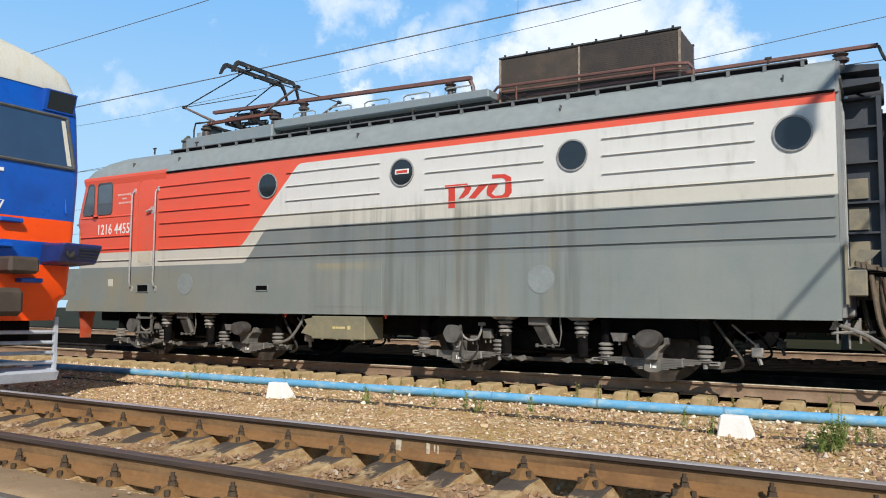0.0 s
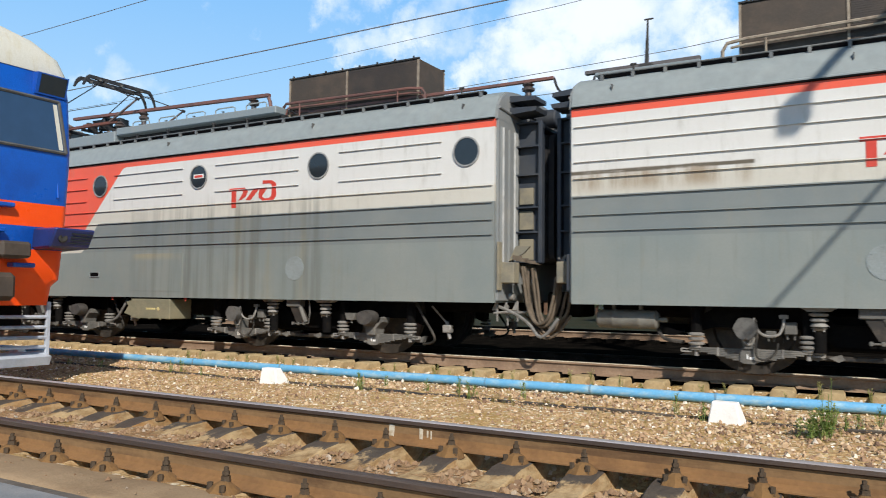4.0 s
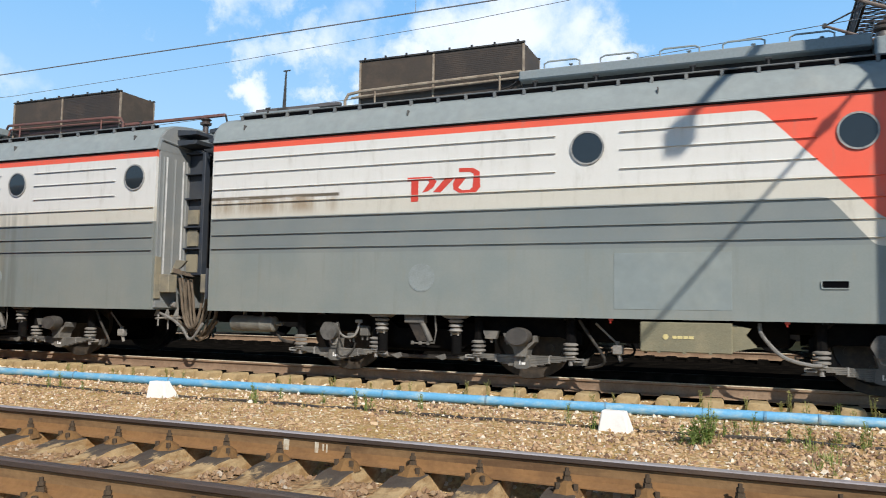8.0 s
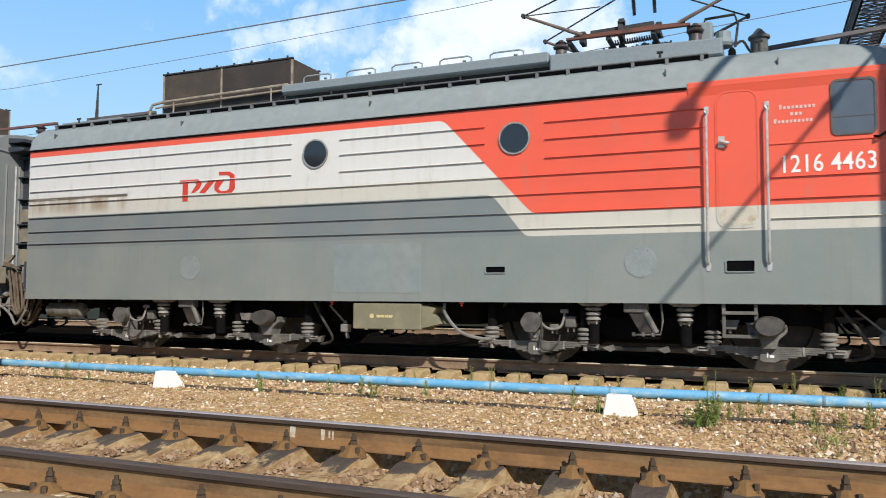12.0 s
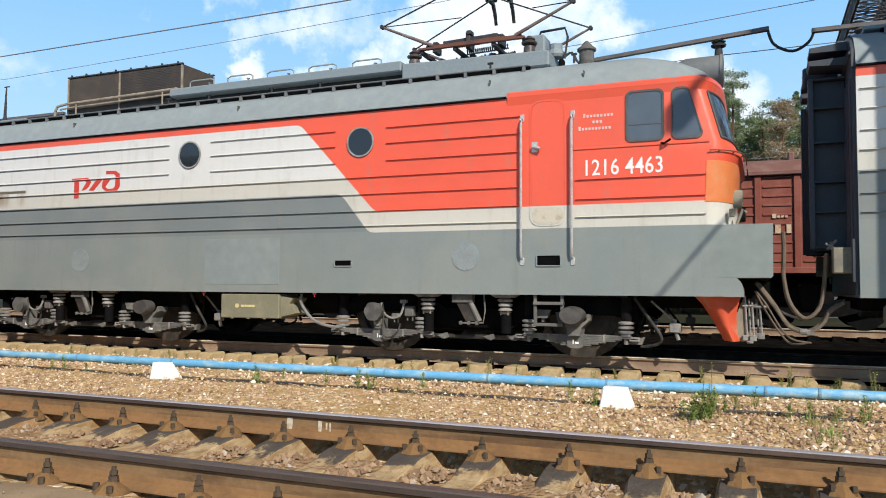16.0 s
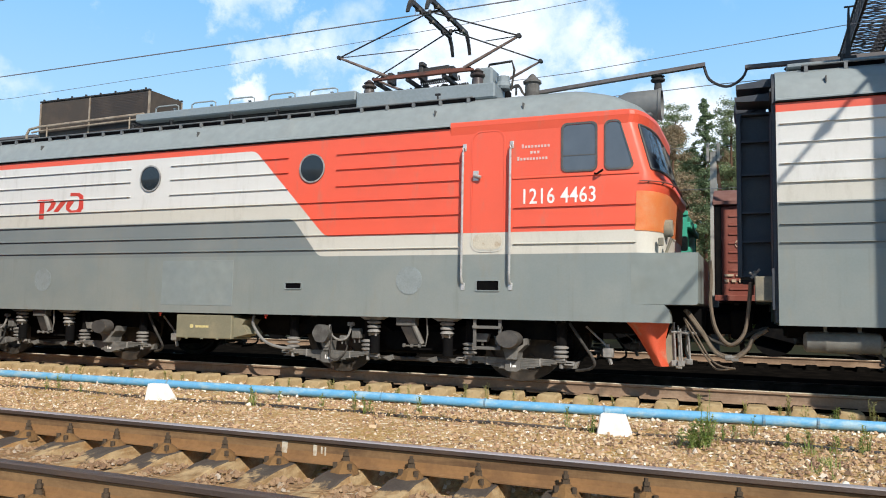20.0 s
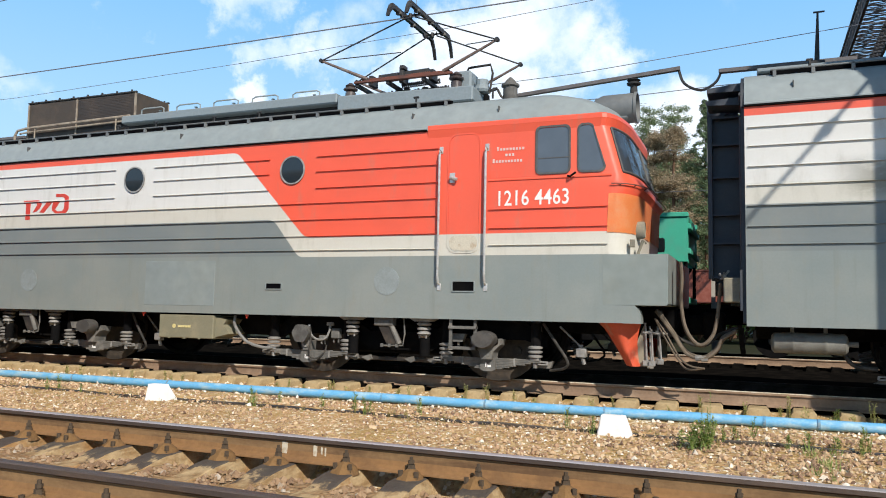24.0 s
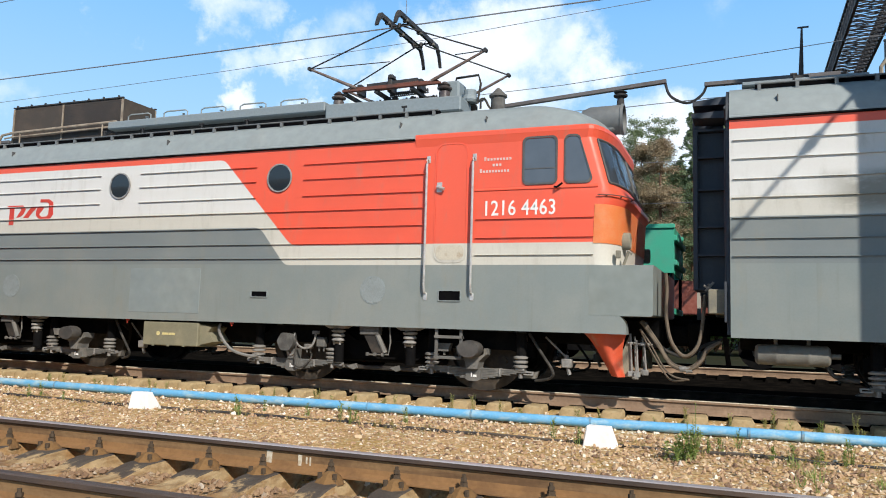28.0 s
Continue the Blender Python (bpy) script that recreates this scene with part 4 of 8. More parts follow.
def build_weeds():
    rnd = random.Random(11)
    bm = B()
    leafy(bm, -0.45, 7.0, -0.205, 30, 0.27, 0.17, rnd, 0.034)
    leafy(bm, -0.42, 7.05, -0.205, 4, 0.5, 0.06, rnd, 0.02)
    leafy(bm, -0.5, 6.95, -0.205, 16, 0.17, 0.17, rnd, 0.036)
    tagged(part("weed", bm, "weed"), "bushy green weed growing in the ballast", "weed", "weeds")
    spots = [(-6.3, 9.55, 0.16), (-5.55, 9.5, 0.2), (-3.55, 9.5, 0.24), (-3.25, 9.45, 0.26), (-2.85, 9.4, 0.2), (-0.62, 9.35, 0.3), (-0.15, 9.2, 0.26), (0.3, 9.1, 0.32), (1.1, 9.2, 0.3),
             (-8.2, 9.5, 0.15), (-9.3, 9.6, 0.16), (-10.6, 9.5, 0.18), (0.75, 9.0, 0.22), (-4.4, 9.6, 0.18), (-1.6, 9.3, 0.2), (1.7, 9.1, 0.25),
             (-4.15, 7.6, 0.2), (-4.6, 7.65, 0.14), (-1.75, 7.6, 0.2), (0.85, 7.5, 0.22), (1.35, 7.45, 0.26), (-3.4, 7.7, 0.18), (-5.2, 7.7, 0.14), (-0.05, 7.7, 0.2)]
    for _ in range(46):
        y = rnd.choice((rnd.gauss(7.5, 0.1), rnd.gauss(9.55, 0.15), rnd.gauss(9.55, 0.12)))
        spots.append((rnd.uniform(-11, 1.8), y, rnd.uniform(0.08, 0.2)))
    for x, y, h in spots:
        bm = B()
        leafy(bm, x, y, ground_height(y) - 0.01, 4, h, 0.05, rnd, 0.022)
        blades(bm, x, y, ground_height(y) - 0.01, 6, h * 0.7, 0.06, rnd, 0.003)
        leafy(bm, x, y, ground_height(y) + 0.45 * h, 3, h * 0.6, 0.035, rnd, 0.026)
        tagged(part("weed", bm, "seed_weed" if y > 9.0 else "weed"), "thin upright weed among pale stones", "weed", "weeds")
    bm = B()
    for _ in range(330):
        x = rnd.uniform(-11, 1.6)
        y = rnd.choice((rnd.gauss(7.55, 0.08), rnd.gauss(9.5, 0.15), rnd.gauss(7.2, 0.35)))
        blades(bm, x, y, ground_height(y) - 0.01, rnd.randint(3, 9), rnd.uniform(0.03, 0.1), rnd.uniform(0.03, 0.07), rnd, 0.0022)
    tagged(part("dry_grass", bm, "dry"), "thin dry grass tufts in the ballast", "grass", kind="stuff")
    bm = B()
    for _ in range(26):
        x, y = rnd.uniform(0.35, 1.7), rnd.uniform(6.0, 7.3)
        blades(bm, x, y, ground_height(y) - 0.01, 12, 0.1, 0.1, rnd, 0.003)
    tagged(part("green_grass", bm, "weed"), "short green grass in the ballast", "grass", kind="stuff")


build_weeds()


def build_groove_line():
    # thin dark tube drawn as the dark line along the ballast groove
    rnd = random.Random(3)
    pts = [(-14 + 0.35 * k, 7.53 + 0.02 * math.sin(k * 0.7) + rnd.uniform(-0.012, 0.012), -0.196 + rnd.uniform(-0.008, 0.008)) for k in range(54)]
    tagged(part("buried_cable", tube(B(), pts, 0.017, 6), "oil"), "thin dark line along a groove in the ballast", "cable")


build_groove_line()

# ---- locomotive sections ----
SIDE = 1.57
AXLES = (2.2, 5.1, 9.35, 12.25)
RIBS = (3.223, 2.994, 2.745, 2.517, 2.27, 2.022, 1.807)


def plan(front, r, hw, x_back=0.0, n=7, deep=None):
    """Outline seen from above: square back, rounded front corners, drawn out across the front by deep."""
    b = deep or r
    keep = min(13.2, front - r - 0.2)
    out = [(x_back, -hw), (keep, -hw)]
    for k in range(n + 1):
        a = radians(-90 + 90 * k / n)
        out.append((front - r + r * math.cos(a), -hw + b + b * math.sin(a)))
    for k in range(n + 1):
        a = radians(90 * k / n)
        out.append((front - r + r * math.cos(a), hw - b + b * math.sin(a)))
    return out + [(keep, hw), (x_back, hw)]


def loft(rows, caps=True):
    """rows: (z, outline)."""
    bm = B()
    rings = [[bm.verts.new((x, y, z)) for x, y in o] for z, o in rows]
    for a, b in zip(rings, rings[1:]):
        for k in range(len(a)):
            bm.faces.new((a[k], a[(k + 1) % len(a)], b[(k + 1) % len(b)], b[k]))
    if caps:
        bm.faces.new(rings[0][::-1])
        bm.faces.new(rings[-1])
    return bm


def flip(bm, sgn):
    """Lengthwise mirror for the reversed section."""
    if sgn < 0:
        bmesh.ops.scale(bm, vec=(-1, 1, 1), verts=bm.verts[:])
        bmesh.ops.reverse_faces(bm, faces=bm.faces[:])
    return bm


def text_mesh(words, size, spacing=1.0):
    c = bpy.data.curves.new("lettering", "FONT")
    c.body, c.size, c.extrude, c.space_character, c.resolution_u, c.offset = words, size, 0.002, spacing, 3, 0.0025 * size / 0.29
    tmp = bpy.data.objects.new("lettering", c)
    scene.collection.objects.link(tmp)
    me = bpy.data.meshes.new_from_object(tmp.evaluated_get(bpy.context.evaluated_depsgraph_get()))
    bpy.data.objects.remove(tmp)
    bm = B()
    bm.from_mesh(me)
    bpy.data.meshes.remove(me)
    return bm


def coil(bm, x, y, z0, z1, r, wire, turns, mi=0):
    n = int(turns * 10)
    tube(bm, [(x + r * math.cos(k * math.tau / 10), y + r * math.sin(k * math.tau / 10), z0 + (z1 - z0) * k / n) for k in range(n + 1)], wire, 5, mi)


def build_pantograph(sec, X, sgn, top):
    """Raised double-arm pantograph, its head along y on the contact wire."""
    def p(name, bm, mat, label="", par=None):
        return part(name, flip(bm, sgn), mat, par or sec, label, True)
    cx = 10.52
    for y in (-0.62, 0.62):
        bm = B()
        box(bm, cx - 0.9, cx + 0.82, y - 0.03, y + 0.03, 4.6, 4.64, 0.006)
        box(bm, cx - 0.8, cx + 0.75, y + 0.05, y + 0.1, 4.655, 4.69, 0.006)
        p("base_beam", bm, "panto_red", "rusty red pantograph base beam")
    for x in (cx - 0.86, cx - 0.3, cx + 0.32, cx + 0.8):
        bm = B()
        box(bm, x - 0.03, x + 0.03, -0.62, 0.62, 4.55, 4.61, 0.006)
        p("base_crossbeam", bm, "panto_dark", "dark pantograph crossbeam")
    bm = B()
    prism(bm, [(cx - 0.6, 4.72), (cx + 0.3, 4.76), (cx + 0.3, 4.83), (cx - 0.6, 4.8)], -0.36, -0.24)
    p("lift_cylinder", bm, "panto_dark", "dark lift cylinder casing")
    for x in (cx - 0.72, cx - 0.16, cx + 0.36):
        bm = B()
        box(bm, x - 0.035, x + 0.035, -0.42, -0.2, 4.62, 4.88 if abs(x - cx + 0.16) < 0.1 else 4.76, 0.006)
        box(bm, x - 0.02, x + 0.06, -0.44, -0.3, 4.84 if abs(x - cx + 0.16) < 0.1 else 4.72, 4.9 if abs(x - cx + 0.16) < 0.1 else 4.78, 0.006)
        p("clamp", bm, "panto_dark", "dark clamp block")
    for y in (-0.5, -0.1, 0.3):
        bm = B()
        coil(bm, 0, 0, 0, 0.7, 0.036, 0.011, 20)
        bmesh.ops.transform(bm, matrix=pose(cx - 0.3, y, 4.66, 0, 88, 0), verts=bm.verts[:])
        p("lift_spring", bm, "panto_red" if y < -0.4 else "panto_dark", "coiled lift spring")
    bm = B()
    prism(bm, [(cx - 0.68, 4.56), (cx + 0.5, 4.58), (cx + 0.42, 4.38), (cx - 0.32, 4.36)], -0.1, 0.1)
    for k in range(7):
        x = cx - 0.5 + 0.16 * k
        lathe(bm, [(0.05, -0.02), (0.05, 0.02)], (x, -0.14, 4.52 + 0.03 * (k % 3)), "Y", 8)
        rod(bm, (x, -0.16, 4.4 + 0.02 * (k % 2)), (x + 0.06, -0.16, 4.58), 0.016, 5)
    p("drive_gear", bm, "panto_dark", "cluttered dark drive gear")
    for s in (-1, 1):
        for y in (-0.62, 0.62):
            bm = B()
            rod(bm, (cx + s * 0.66, y, 4.66), (cx + s * 1.54, y, 5.06), 0.03, 8, 0.019)
            p("lower_arm", bm, "arm", "dull brown tapered lower arm")
            bm = B()
            lathe(bm, [(0.034, -0.035), (0.034, 0.035)], (cx + s * 1.54, y, 5.06), "Y", 8)
            rod(bm, (cx + s * 1.54, y, 5.06), (cx + s * 0.08, y * 0.72, top - 0.06), 0.0125, 6)
            p("upper_arm", bm, "panto_dark", "thin dark upper arm")
        bm = B()
        rod(bm, (cx + s * 1.54, -0.62, 5.06), (cx + s * 0.62, 0.5, 5.47), 0.009, 6)
        p("cross_stay", bm, "panto_dark", "thin cross stay")
        bm = B()
        q = cx + s * 0.16
        zt = top + 0.04
        prism(bm, [(-0.82, zt + 0.02), (0.78, zt + 0.02), (0.84, zt - 0.03), (0.93, zt - 0.17), (0.98, zt - 0.34), (0.955, zt - 0.34), (0.88, zt - 0.17), (0.78, zt - 0.055), (-0.78, zt - 0.055), (-0.88, zt - 0.14), (-0.94, zt - 0.24), (-0.97, zt - 0.23), (-0.93, zt - 0.12), (-0.88, zt - 0.03)], q - 0.026, q + 0.026)
        for v in bm.verts:
            v.co = Vector((v.co.y, v.co.x, v.co.z))
        strip = p("contact_strip", bm, "panto_dark", "black contact strip with turned-down horns")
        for y in (-0.55, 0.0, 0.55):
            bm = B()
            box(bm, q - 0.045, q + 0.045, y - 0.03, y + 0.03, zt - 0.075, zt - 0.03, 0.006)
            p("strip_clip", bm, "under", "", strip)
    bm = B()
    for y in (-0.45, 0.45):
        rod(bm, (cx - 0.18, y, top - 0.03), (cx + 0.18, y, top - 0.03), 0.016, 6)
        rod(bm, (cx, y, top - 0.09), (cx, y, top + 0.0), 0.03, 8)
        tube(bm, curve_pts([(cx - 0.12, y - 0.08, top - 0.02), (cx - 0.06, y - 0.12, top - 0.12), (cx + 0.06, y - 0.12, top - 0.12), (cx + 0.12, y - 0.08, top - 0.02)], 3), 0.008, 5)
    rod(bm, (cx, -0.48, top - 0.08), (cx, 0.48, top - 0.08), 0.014, 6)
    p("head_carrier", bm, "panto_dark")
    for x in (cx - 0.98, cx + 0.88):
        for y in (-0.6, 0.6):
            bm = B()
            lathe(bm, [(0.09, 0), (0.085, 0.14), (0.05, 0.16), (0.115, 0.18), (0.12, 0.2), (0.07, 0.23), (0.09, 0.25), (0.05, 0.28), (0.03, 0.3)], (x, y, 4.33), "Z", 12)
            p("insulator", bm, "insulator", "grey-brown stand-off insulator")


def build_bogie(sec, c0, X, sgn, near_ladder):
    """One two-axle bogie, the same way round under every section; wheelsets turn on their own."""
    c = sgn * c0

    def p(name, bm, mat, label="", smooth=False, par=None):
        return part(name, bm, mat, par or sec, label, smooth)
    ax = (c - 1.44, c + 1.44)
    for side in (-1, 1):
        bm = B()
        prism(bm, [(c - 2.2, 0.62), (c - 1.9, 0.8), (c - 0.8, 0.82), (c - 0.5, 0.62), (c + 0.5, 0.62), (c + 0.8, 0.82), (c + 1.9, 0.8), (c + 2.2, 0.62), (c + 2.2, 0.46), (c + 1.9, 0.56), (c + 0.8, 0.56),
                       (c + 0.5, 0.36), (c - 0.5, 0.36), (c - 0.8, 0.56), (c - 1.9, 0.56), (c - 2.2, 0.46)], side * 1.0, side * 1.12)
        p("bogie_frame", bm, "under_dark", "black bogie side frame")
        for n, a in enumerate(ax):
            bm = B()
            for k, hl in enumerate((0.72, 0.7, 0.6, 0.5, 0.39, 0.28, 0.2)):
                z1 = 0.312 - 0.021 * k
                box(bm, a - hl, a + hl + 0.02 * (k % 2), side * 1.3 - 0.05, side * 1.3 + 0.05, z1 - 0.02, z1, 0.003)
            leaf = p("leaf_spring", bm, "under", "grey laminated leaf spring with stepped ends")
            bm = B()
            prism(bm, [(a - 0.1, 0.32), (a + 0.1, 0.32), (a + 0.11, 0.16), (a + 0.06, 0.135), (a - 0.06, 0.135), (a - 0.11, 0.16)], side * 1.3 - 0.075, side * 1.3 + 0.075)
            p("spring_buckle", bm, "under", "grey spring buckle", False, leaf)
            for q, w in ((-0.03, 0.014), (0.0, 0.05)):
                bm = B()
                box(bm, a + q, a + q + w, side * 1.377 - 0.003, side * 1.377 + 0.003, 0.19, 0.22 if w > 0.02 else 0.25)
                p("painted_bar", bm, "letter", "small white painted mark", False, leaf)
            for q in (-0.37, 0.37):
                bm = B()
                box(bm, a + q - 0.012, a + q + 0.012, side * 1.3 - 0.056, side * 1.3 + 0.056, 0.215, 0.318, 0.003)
                p("spring_band", bm, "spring", "pale worn band", False, leaf)
            for q in (-1, 1):
                bm = B()
                ring_plate(bm, rounded(a + q * 0.76 - 0.07, a + q * 0.76 + 0.07, 0.245, 0.295, 0.012), rounded(a + q * 0.76 - 0.05, a + q * 0.76 + 0.05, 0.262, 0.28, 0.006), side * 1.28, side * 1.33)
                p("spring_eye", bm, "spring", "", False, leaf)
            # axle box: domed cap over a horn that narrows to the spring
            bm = B()
            yo = side * 1.43
            if n:
                lathe(bm, [(0.0, -0.03), (0.1, -0.02), (0.165, 0.02), (0.175, 0.09), (0.15, 0.2)] if side < 0 else [(0.15, -0.2), (0.175, -0.09), (0.165, -0.02), (0.1, 0.02), (0.0, 0.03)], (a, yo, 0.58), "Y", 22)
                for v in bm.verts:
                    v.co.z = 0.58 + (v.co.z - 0.58) * (0.62 if v.co.z > 0.58 else 0.8)
            else:
                lathe(bm, [(0.0, -0.06), (0.08, -0.05), (0.12, -0.02), (0.135, 0.12)] if side < 0 else [(0.135, -0.12), (0.12, 0.02), (0.08, 0.05), (0.0, 0.06)], (a - 0.02, yo, 0.57), "Y", 24)
                for v in bm.verts:
                    b = math.atan2(v.co.z - 0.57, v.co.x - a + 0.02)
                    f = 1.0 + 0.045 * math.cos(6 * b)
                    v.co.x, v.co.z = a - 0.02 + (v.co.x - a + 0.02) * f, 0.57 + (v.co.z - 0.57) * f
            if not n:
                for k in range(6):
                    b = k * math.tau / 6
                    bx, bz = a - 0.02 + 0.115 * math.cos(b), 0.57 + 0.115 * math.sin(b)
                    rod(bm, (bx, yo, bz), (bx, yo + side * 0.05, bz), 0.016, 6)
            cap = p("axle_box", bm, "cap_dark" if n else "cap", "dark oily domed axle box cap" if n else "dusty grey domed axle box cap", True)
            bm = B()
            prism(bm, [(a - 0.2, 0.57), (a - 0.16, 0.5), (a - 0.08, 0.46), (a + 0.08, 0.46), (a + 0.16, 0.5), (a + 0.2, 0.57), (a + 0.19, 0.49), (a + 0.1, 0.4), (a + 0.08, 0.3), (a - 0.08, 0.3), (a - 0.1, 0.4), (a - 0.19, 0.49)] if n else [(a - 0.1, 0.46), (a + 0.06, 0.46), (a + 0.05, 0.32), (a - 0.06, 0.32)], side * 1.2, side * (1.445 if n else 1.4))
            p("horn", bm, "under", "grey wedge-shaped horn", False, cap)
            bm = B()
            tube(bm, curve_pts([(a - 0.06, side * 1.41, 0.46), (a - 0.045, side * 1.41, 0.39), (a, side * 1.41, 0.37), (a + 0.045, side * 1.41, 0.39), (a + 0.06, side * 1.41, 0.46)], 3), 0.014, 5)
            p("safety_link", bm, "spring", "", True, cap)
            if n:
                for q0, q1 in ((-0.24, -0.15), (0.15, 0.2)):
                    bm = B()
                    box(bm, a + q0, a + q1, side * 1.36 - 0.05, side * 1.36 + 0.05, 0.49, 0.58, 0.01)
                    p("cap_lug", bm, "under", "", False, cap)
            for dx in (-0.64, 0.65):
                bm = B()
                for k in range(3):
                    z = 0.335 + 0.058 * k
                    lathe(bm, [(0.06, 0), (0.098, 0.01), (0.102, 0.03), (0.06, 0.046)], (a + dx, side * 1.3, z), "Z", 12)
                box(bm, a + dx - 0.06, a + dx + 0.06, side * 1.3 - 0.06, side * 1.3 + 0.06, 0.3, 0.335, 0.006)
                rod(bm, (a + dx, side * 1.3, 0.2), (a + dx, side * 1.3, 0.31), 0.03, 8)
                p("spring_hanger", bm, "spring", "pale ringed spring hanger", True)
                bm = B()
                rod(bm, (a + dx, side * 1.28, 0.5), (a + dx, side * 1.28, 0.8), 0.07, 8)
                p("hanger_post", bm, "under_dark", "black hanger post", True)
        for dx in (-0.67, 0.48):
            bm = B()
            for k in range(3):
                z = 0.6 + 0.062 * k
                lathe(bm, [(0.07, 0), (0.1, 0.012), (0.108 - 0.01 * (2 - k), 0.035), (0.07, 0.05)], (c + dx, side * 1.36, z), "Z", 14)
            lathe(bm, [(0.05, -0.03), (0.09, 0.0)], (c + dx, side * 1.36, 0.59), "Z", 10)
            rod(bm, (c + dx - 0.05, side * 1.4, 0.55), (c + dx - 0.05, side * 1.4, 0.61), 0.014, 5)
            rod(bm, (c + dx + 0.05, side * 1.4, 0.55), (c + dx + 0.05, side * 1.4, 0.61), 0.014, 5)
            prism(bm, [(c + dx - 0.2, 0.83), (c + dx + 0.2, 0.83), (c + dx + 0.12, 0.785), (c + dx - 0.12, 0.785)], side * 1.28, side * 1.44)
            p("body_spring", bm, "spring", "pale ringed body support spring", True)
            bm = B()
            rod(bm, (c + dx, side * 1.33, 0.3), (c + dx, side * 1.33, 0.57), 0.075, 10)
            p("spring_pot", bm, "under_dark", "black spring pot", True)
        bm = B()
        box(bm, c - 0.26, c + 0.04, side * 1.42 - 0.07, side * 1.42 + 0.07, 0.71, 0.84, 0.01)
        mount = p("damper", bm, "cap", "grey damper block with a slanting strut")
        bm = B()
        prism(bm, [(c - 0.2, 0.71), (c + 0.03, 0.71), (c + 0.16, 0.46), (c - 0.06, 0.46)], side * 1.42 - 0.04, side * 1.42 + 0.04)
        p("web", bm, "tyre", "dark plate between the struts", False, mount)
        bm = B()
        rod(bm, (c + 0.0, side * 1.45, 0.73), (c + 0.14, side * 1.45, 0.46), 0.036, 8)
        p("strut", bm, "under", "grey slanting strut", True, mount)
        bm = B()
        tube(bm, [(c + 0.2, side * 1.45, 0.83), (c + 0.22, side * 1.45, 0.6), (c + 0.19, side * 1.45, 0.44), (c - 0.16, side * 1.45, 0.43)], 0.012, 6)
        for q in (-0.14, -0.02, 0.1):
            box(bm, c + q - 0.02, c + q + 0.02, side * 1.45 - 0.02, side * 1.45 + 0.02, 0.41, 0.46, 0.005)
        p("stay", bm, "under", "thin grey stay", True, mount)
        a = ax[0]
        bm = B()
        tube(bm, curve_pts([(a + 0.06, side * 1.42, 0.7), (a + 0.1, side * 1.42, 0.55), (a + 0.2, side * 1.4, 0.48), (a + 0.33, side * 1.4, 0.5), (a + 0.38, side * 1.38, 0.6), (a + 0.39, side * 1.36, 0.7)], 4), 0.017, 6)
        box(bm, a + 0.34, a + 0.44, side * 1.36 - 0.03, side * 1.36 + 0.03, 0.69, 0.74, 0.006)
        p("cable_loop", bm, "spring", "pale cable loop at the axle box", True)
        bm = B()
        tube(bm, curve_pts([(a + 0.08, side * 1.43, 0.68), (a + 0.1, side * 1.43, 0.5), (a + 0.08, side * 1.43, 0.34), (a + 0.1, side * 1.43, 0.22), (a + 0.2, side * 1.4, 0.2), (a + 0.3, side * 1.36, 0.3), (a + 0.32, side * 1.34, 0.4)], 4), 0.013, 6)
        p("earth_cable", bm, "hose", "dark dusty cable", True)
        for q0, q1, z0, z1 in ((0.18, 0.3, 0.47, 0.54), (0.39, 0.53, 0.5, 0.65)):
            bm = B()
            box(bm, a + q0, a + q1, side * 1.3 - 0.05, side * 1.3 + 0.05, z0, z1, 0.012)
            for q in (q0 + 0.03, q1 - 0.03):
                rod(bm, (a + q, side * 1.3, z0 - 0.06), (a + q, side * 1.3, z0 + 0.01), 0.014, 5)
            p("sensor_box", bm, "under", "small grey box by the axle")
        a = ax[1]
        for q0, q1, z0, z1 in ((-0.55, -0.33, 0.52, 0.63), (-0.26, -0.17, 0.5, 0.6)):
            bm = B()
            prism(bm, [(a + q0, z1), (a + q1, z1), (a + q1 - 0.04, z0), (a + q0 + 0.04, z0)], side * 1.34 - 0.05, side * 1.34 + 0.05)
            rod(bm, (a + 0.5 * (q0 + q1), side * 1.34, z0 - 0.05), (a + 0.5 * (q0 + q1), side * 1.34, z0), 0.02, 6)
            p("sensor_box", bm, "under", "small grey box by the axle")
        # brake rigging, a low dark bar with pale joints
        bm = B()
        box(bm, c - 0.8, c + 0.8, side * 1.15 - 0.04, side * 1.15 + 0.04, 0.2, 0.26, 0.01)
        rig = p("brake_rod", bm, "tyre", "dark brake rod")
        for q in (-0.72, -0.5, 0.2, 0.55, 0.72):
            bm = B()
            prism(bm, [(c + q - 0.09, 0.24), (c + q + 0.05, 0.28), (c + q + 0.09, 0.22), (c + q + 0.02, 0.19)], side * 1.2 - 0.03, side * 1.2 + 0.03)
            p("brake_joint", bm, "under", "pale brake joint", False, rig)
        for e in (-1, 1):
            bm = B()
            prism(bm, [(c + e * 2.18 - 0.12, 0.2), (c + e * 2.18 + 0.1, 0.2), (c + e * 2.18 + 0.14, 0.3), (c + e * 2.18, 0.26)], side * 1.2 - 0.05, side * 1.2 + 0.05)
            p("brake_shoe", bm, "under", "dusty brake shoe")
        # sanding hose and nozzle
        bm = B()
        tube(bm, curve_pts([(c + 2.2, side * 1.3, 0.8), (c + 2.37, side * 1.33, 0.56), (c + 2.51, side * 1.33, 0.36), (c + 2.53, side * 1.3, 0.26), (c + 2.44, side * 1.25, 0.2), (c + 2.26, side * 1.18, 0.17)], 5), 0.02, 7)
        p("sand_hose", bm, "hose", "dark dusty sanding hose", True)
        bm = B()
        rod(bm, (c + 2.39, side * 1.15, 0.76), (c + 2.68, side * 1.18, 0.5), 0.014, 6)
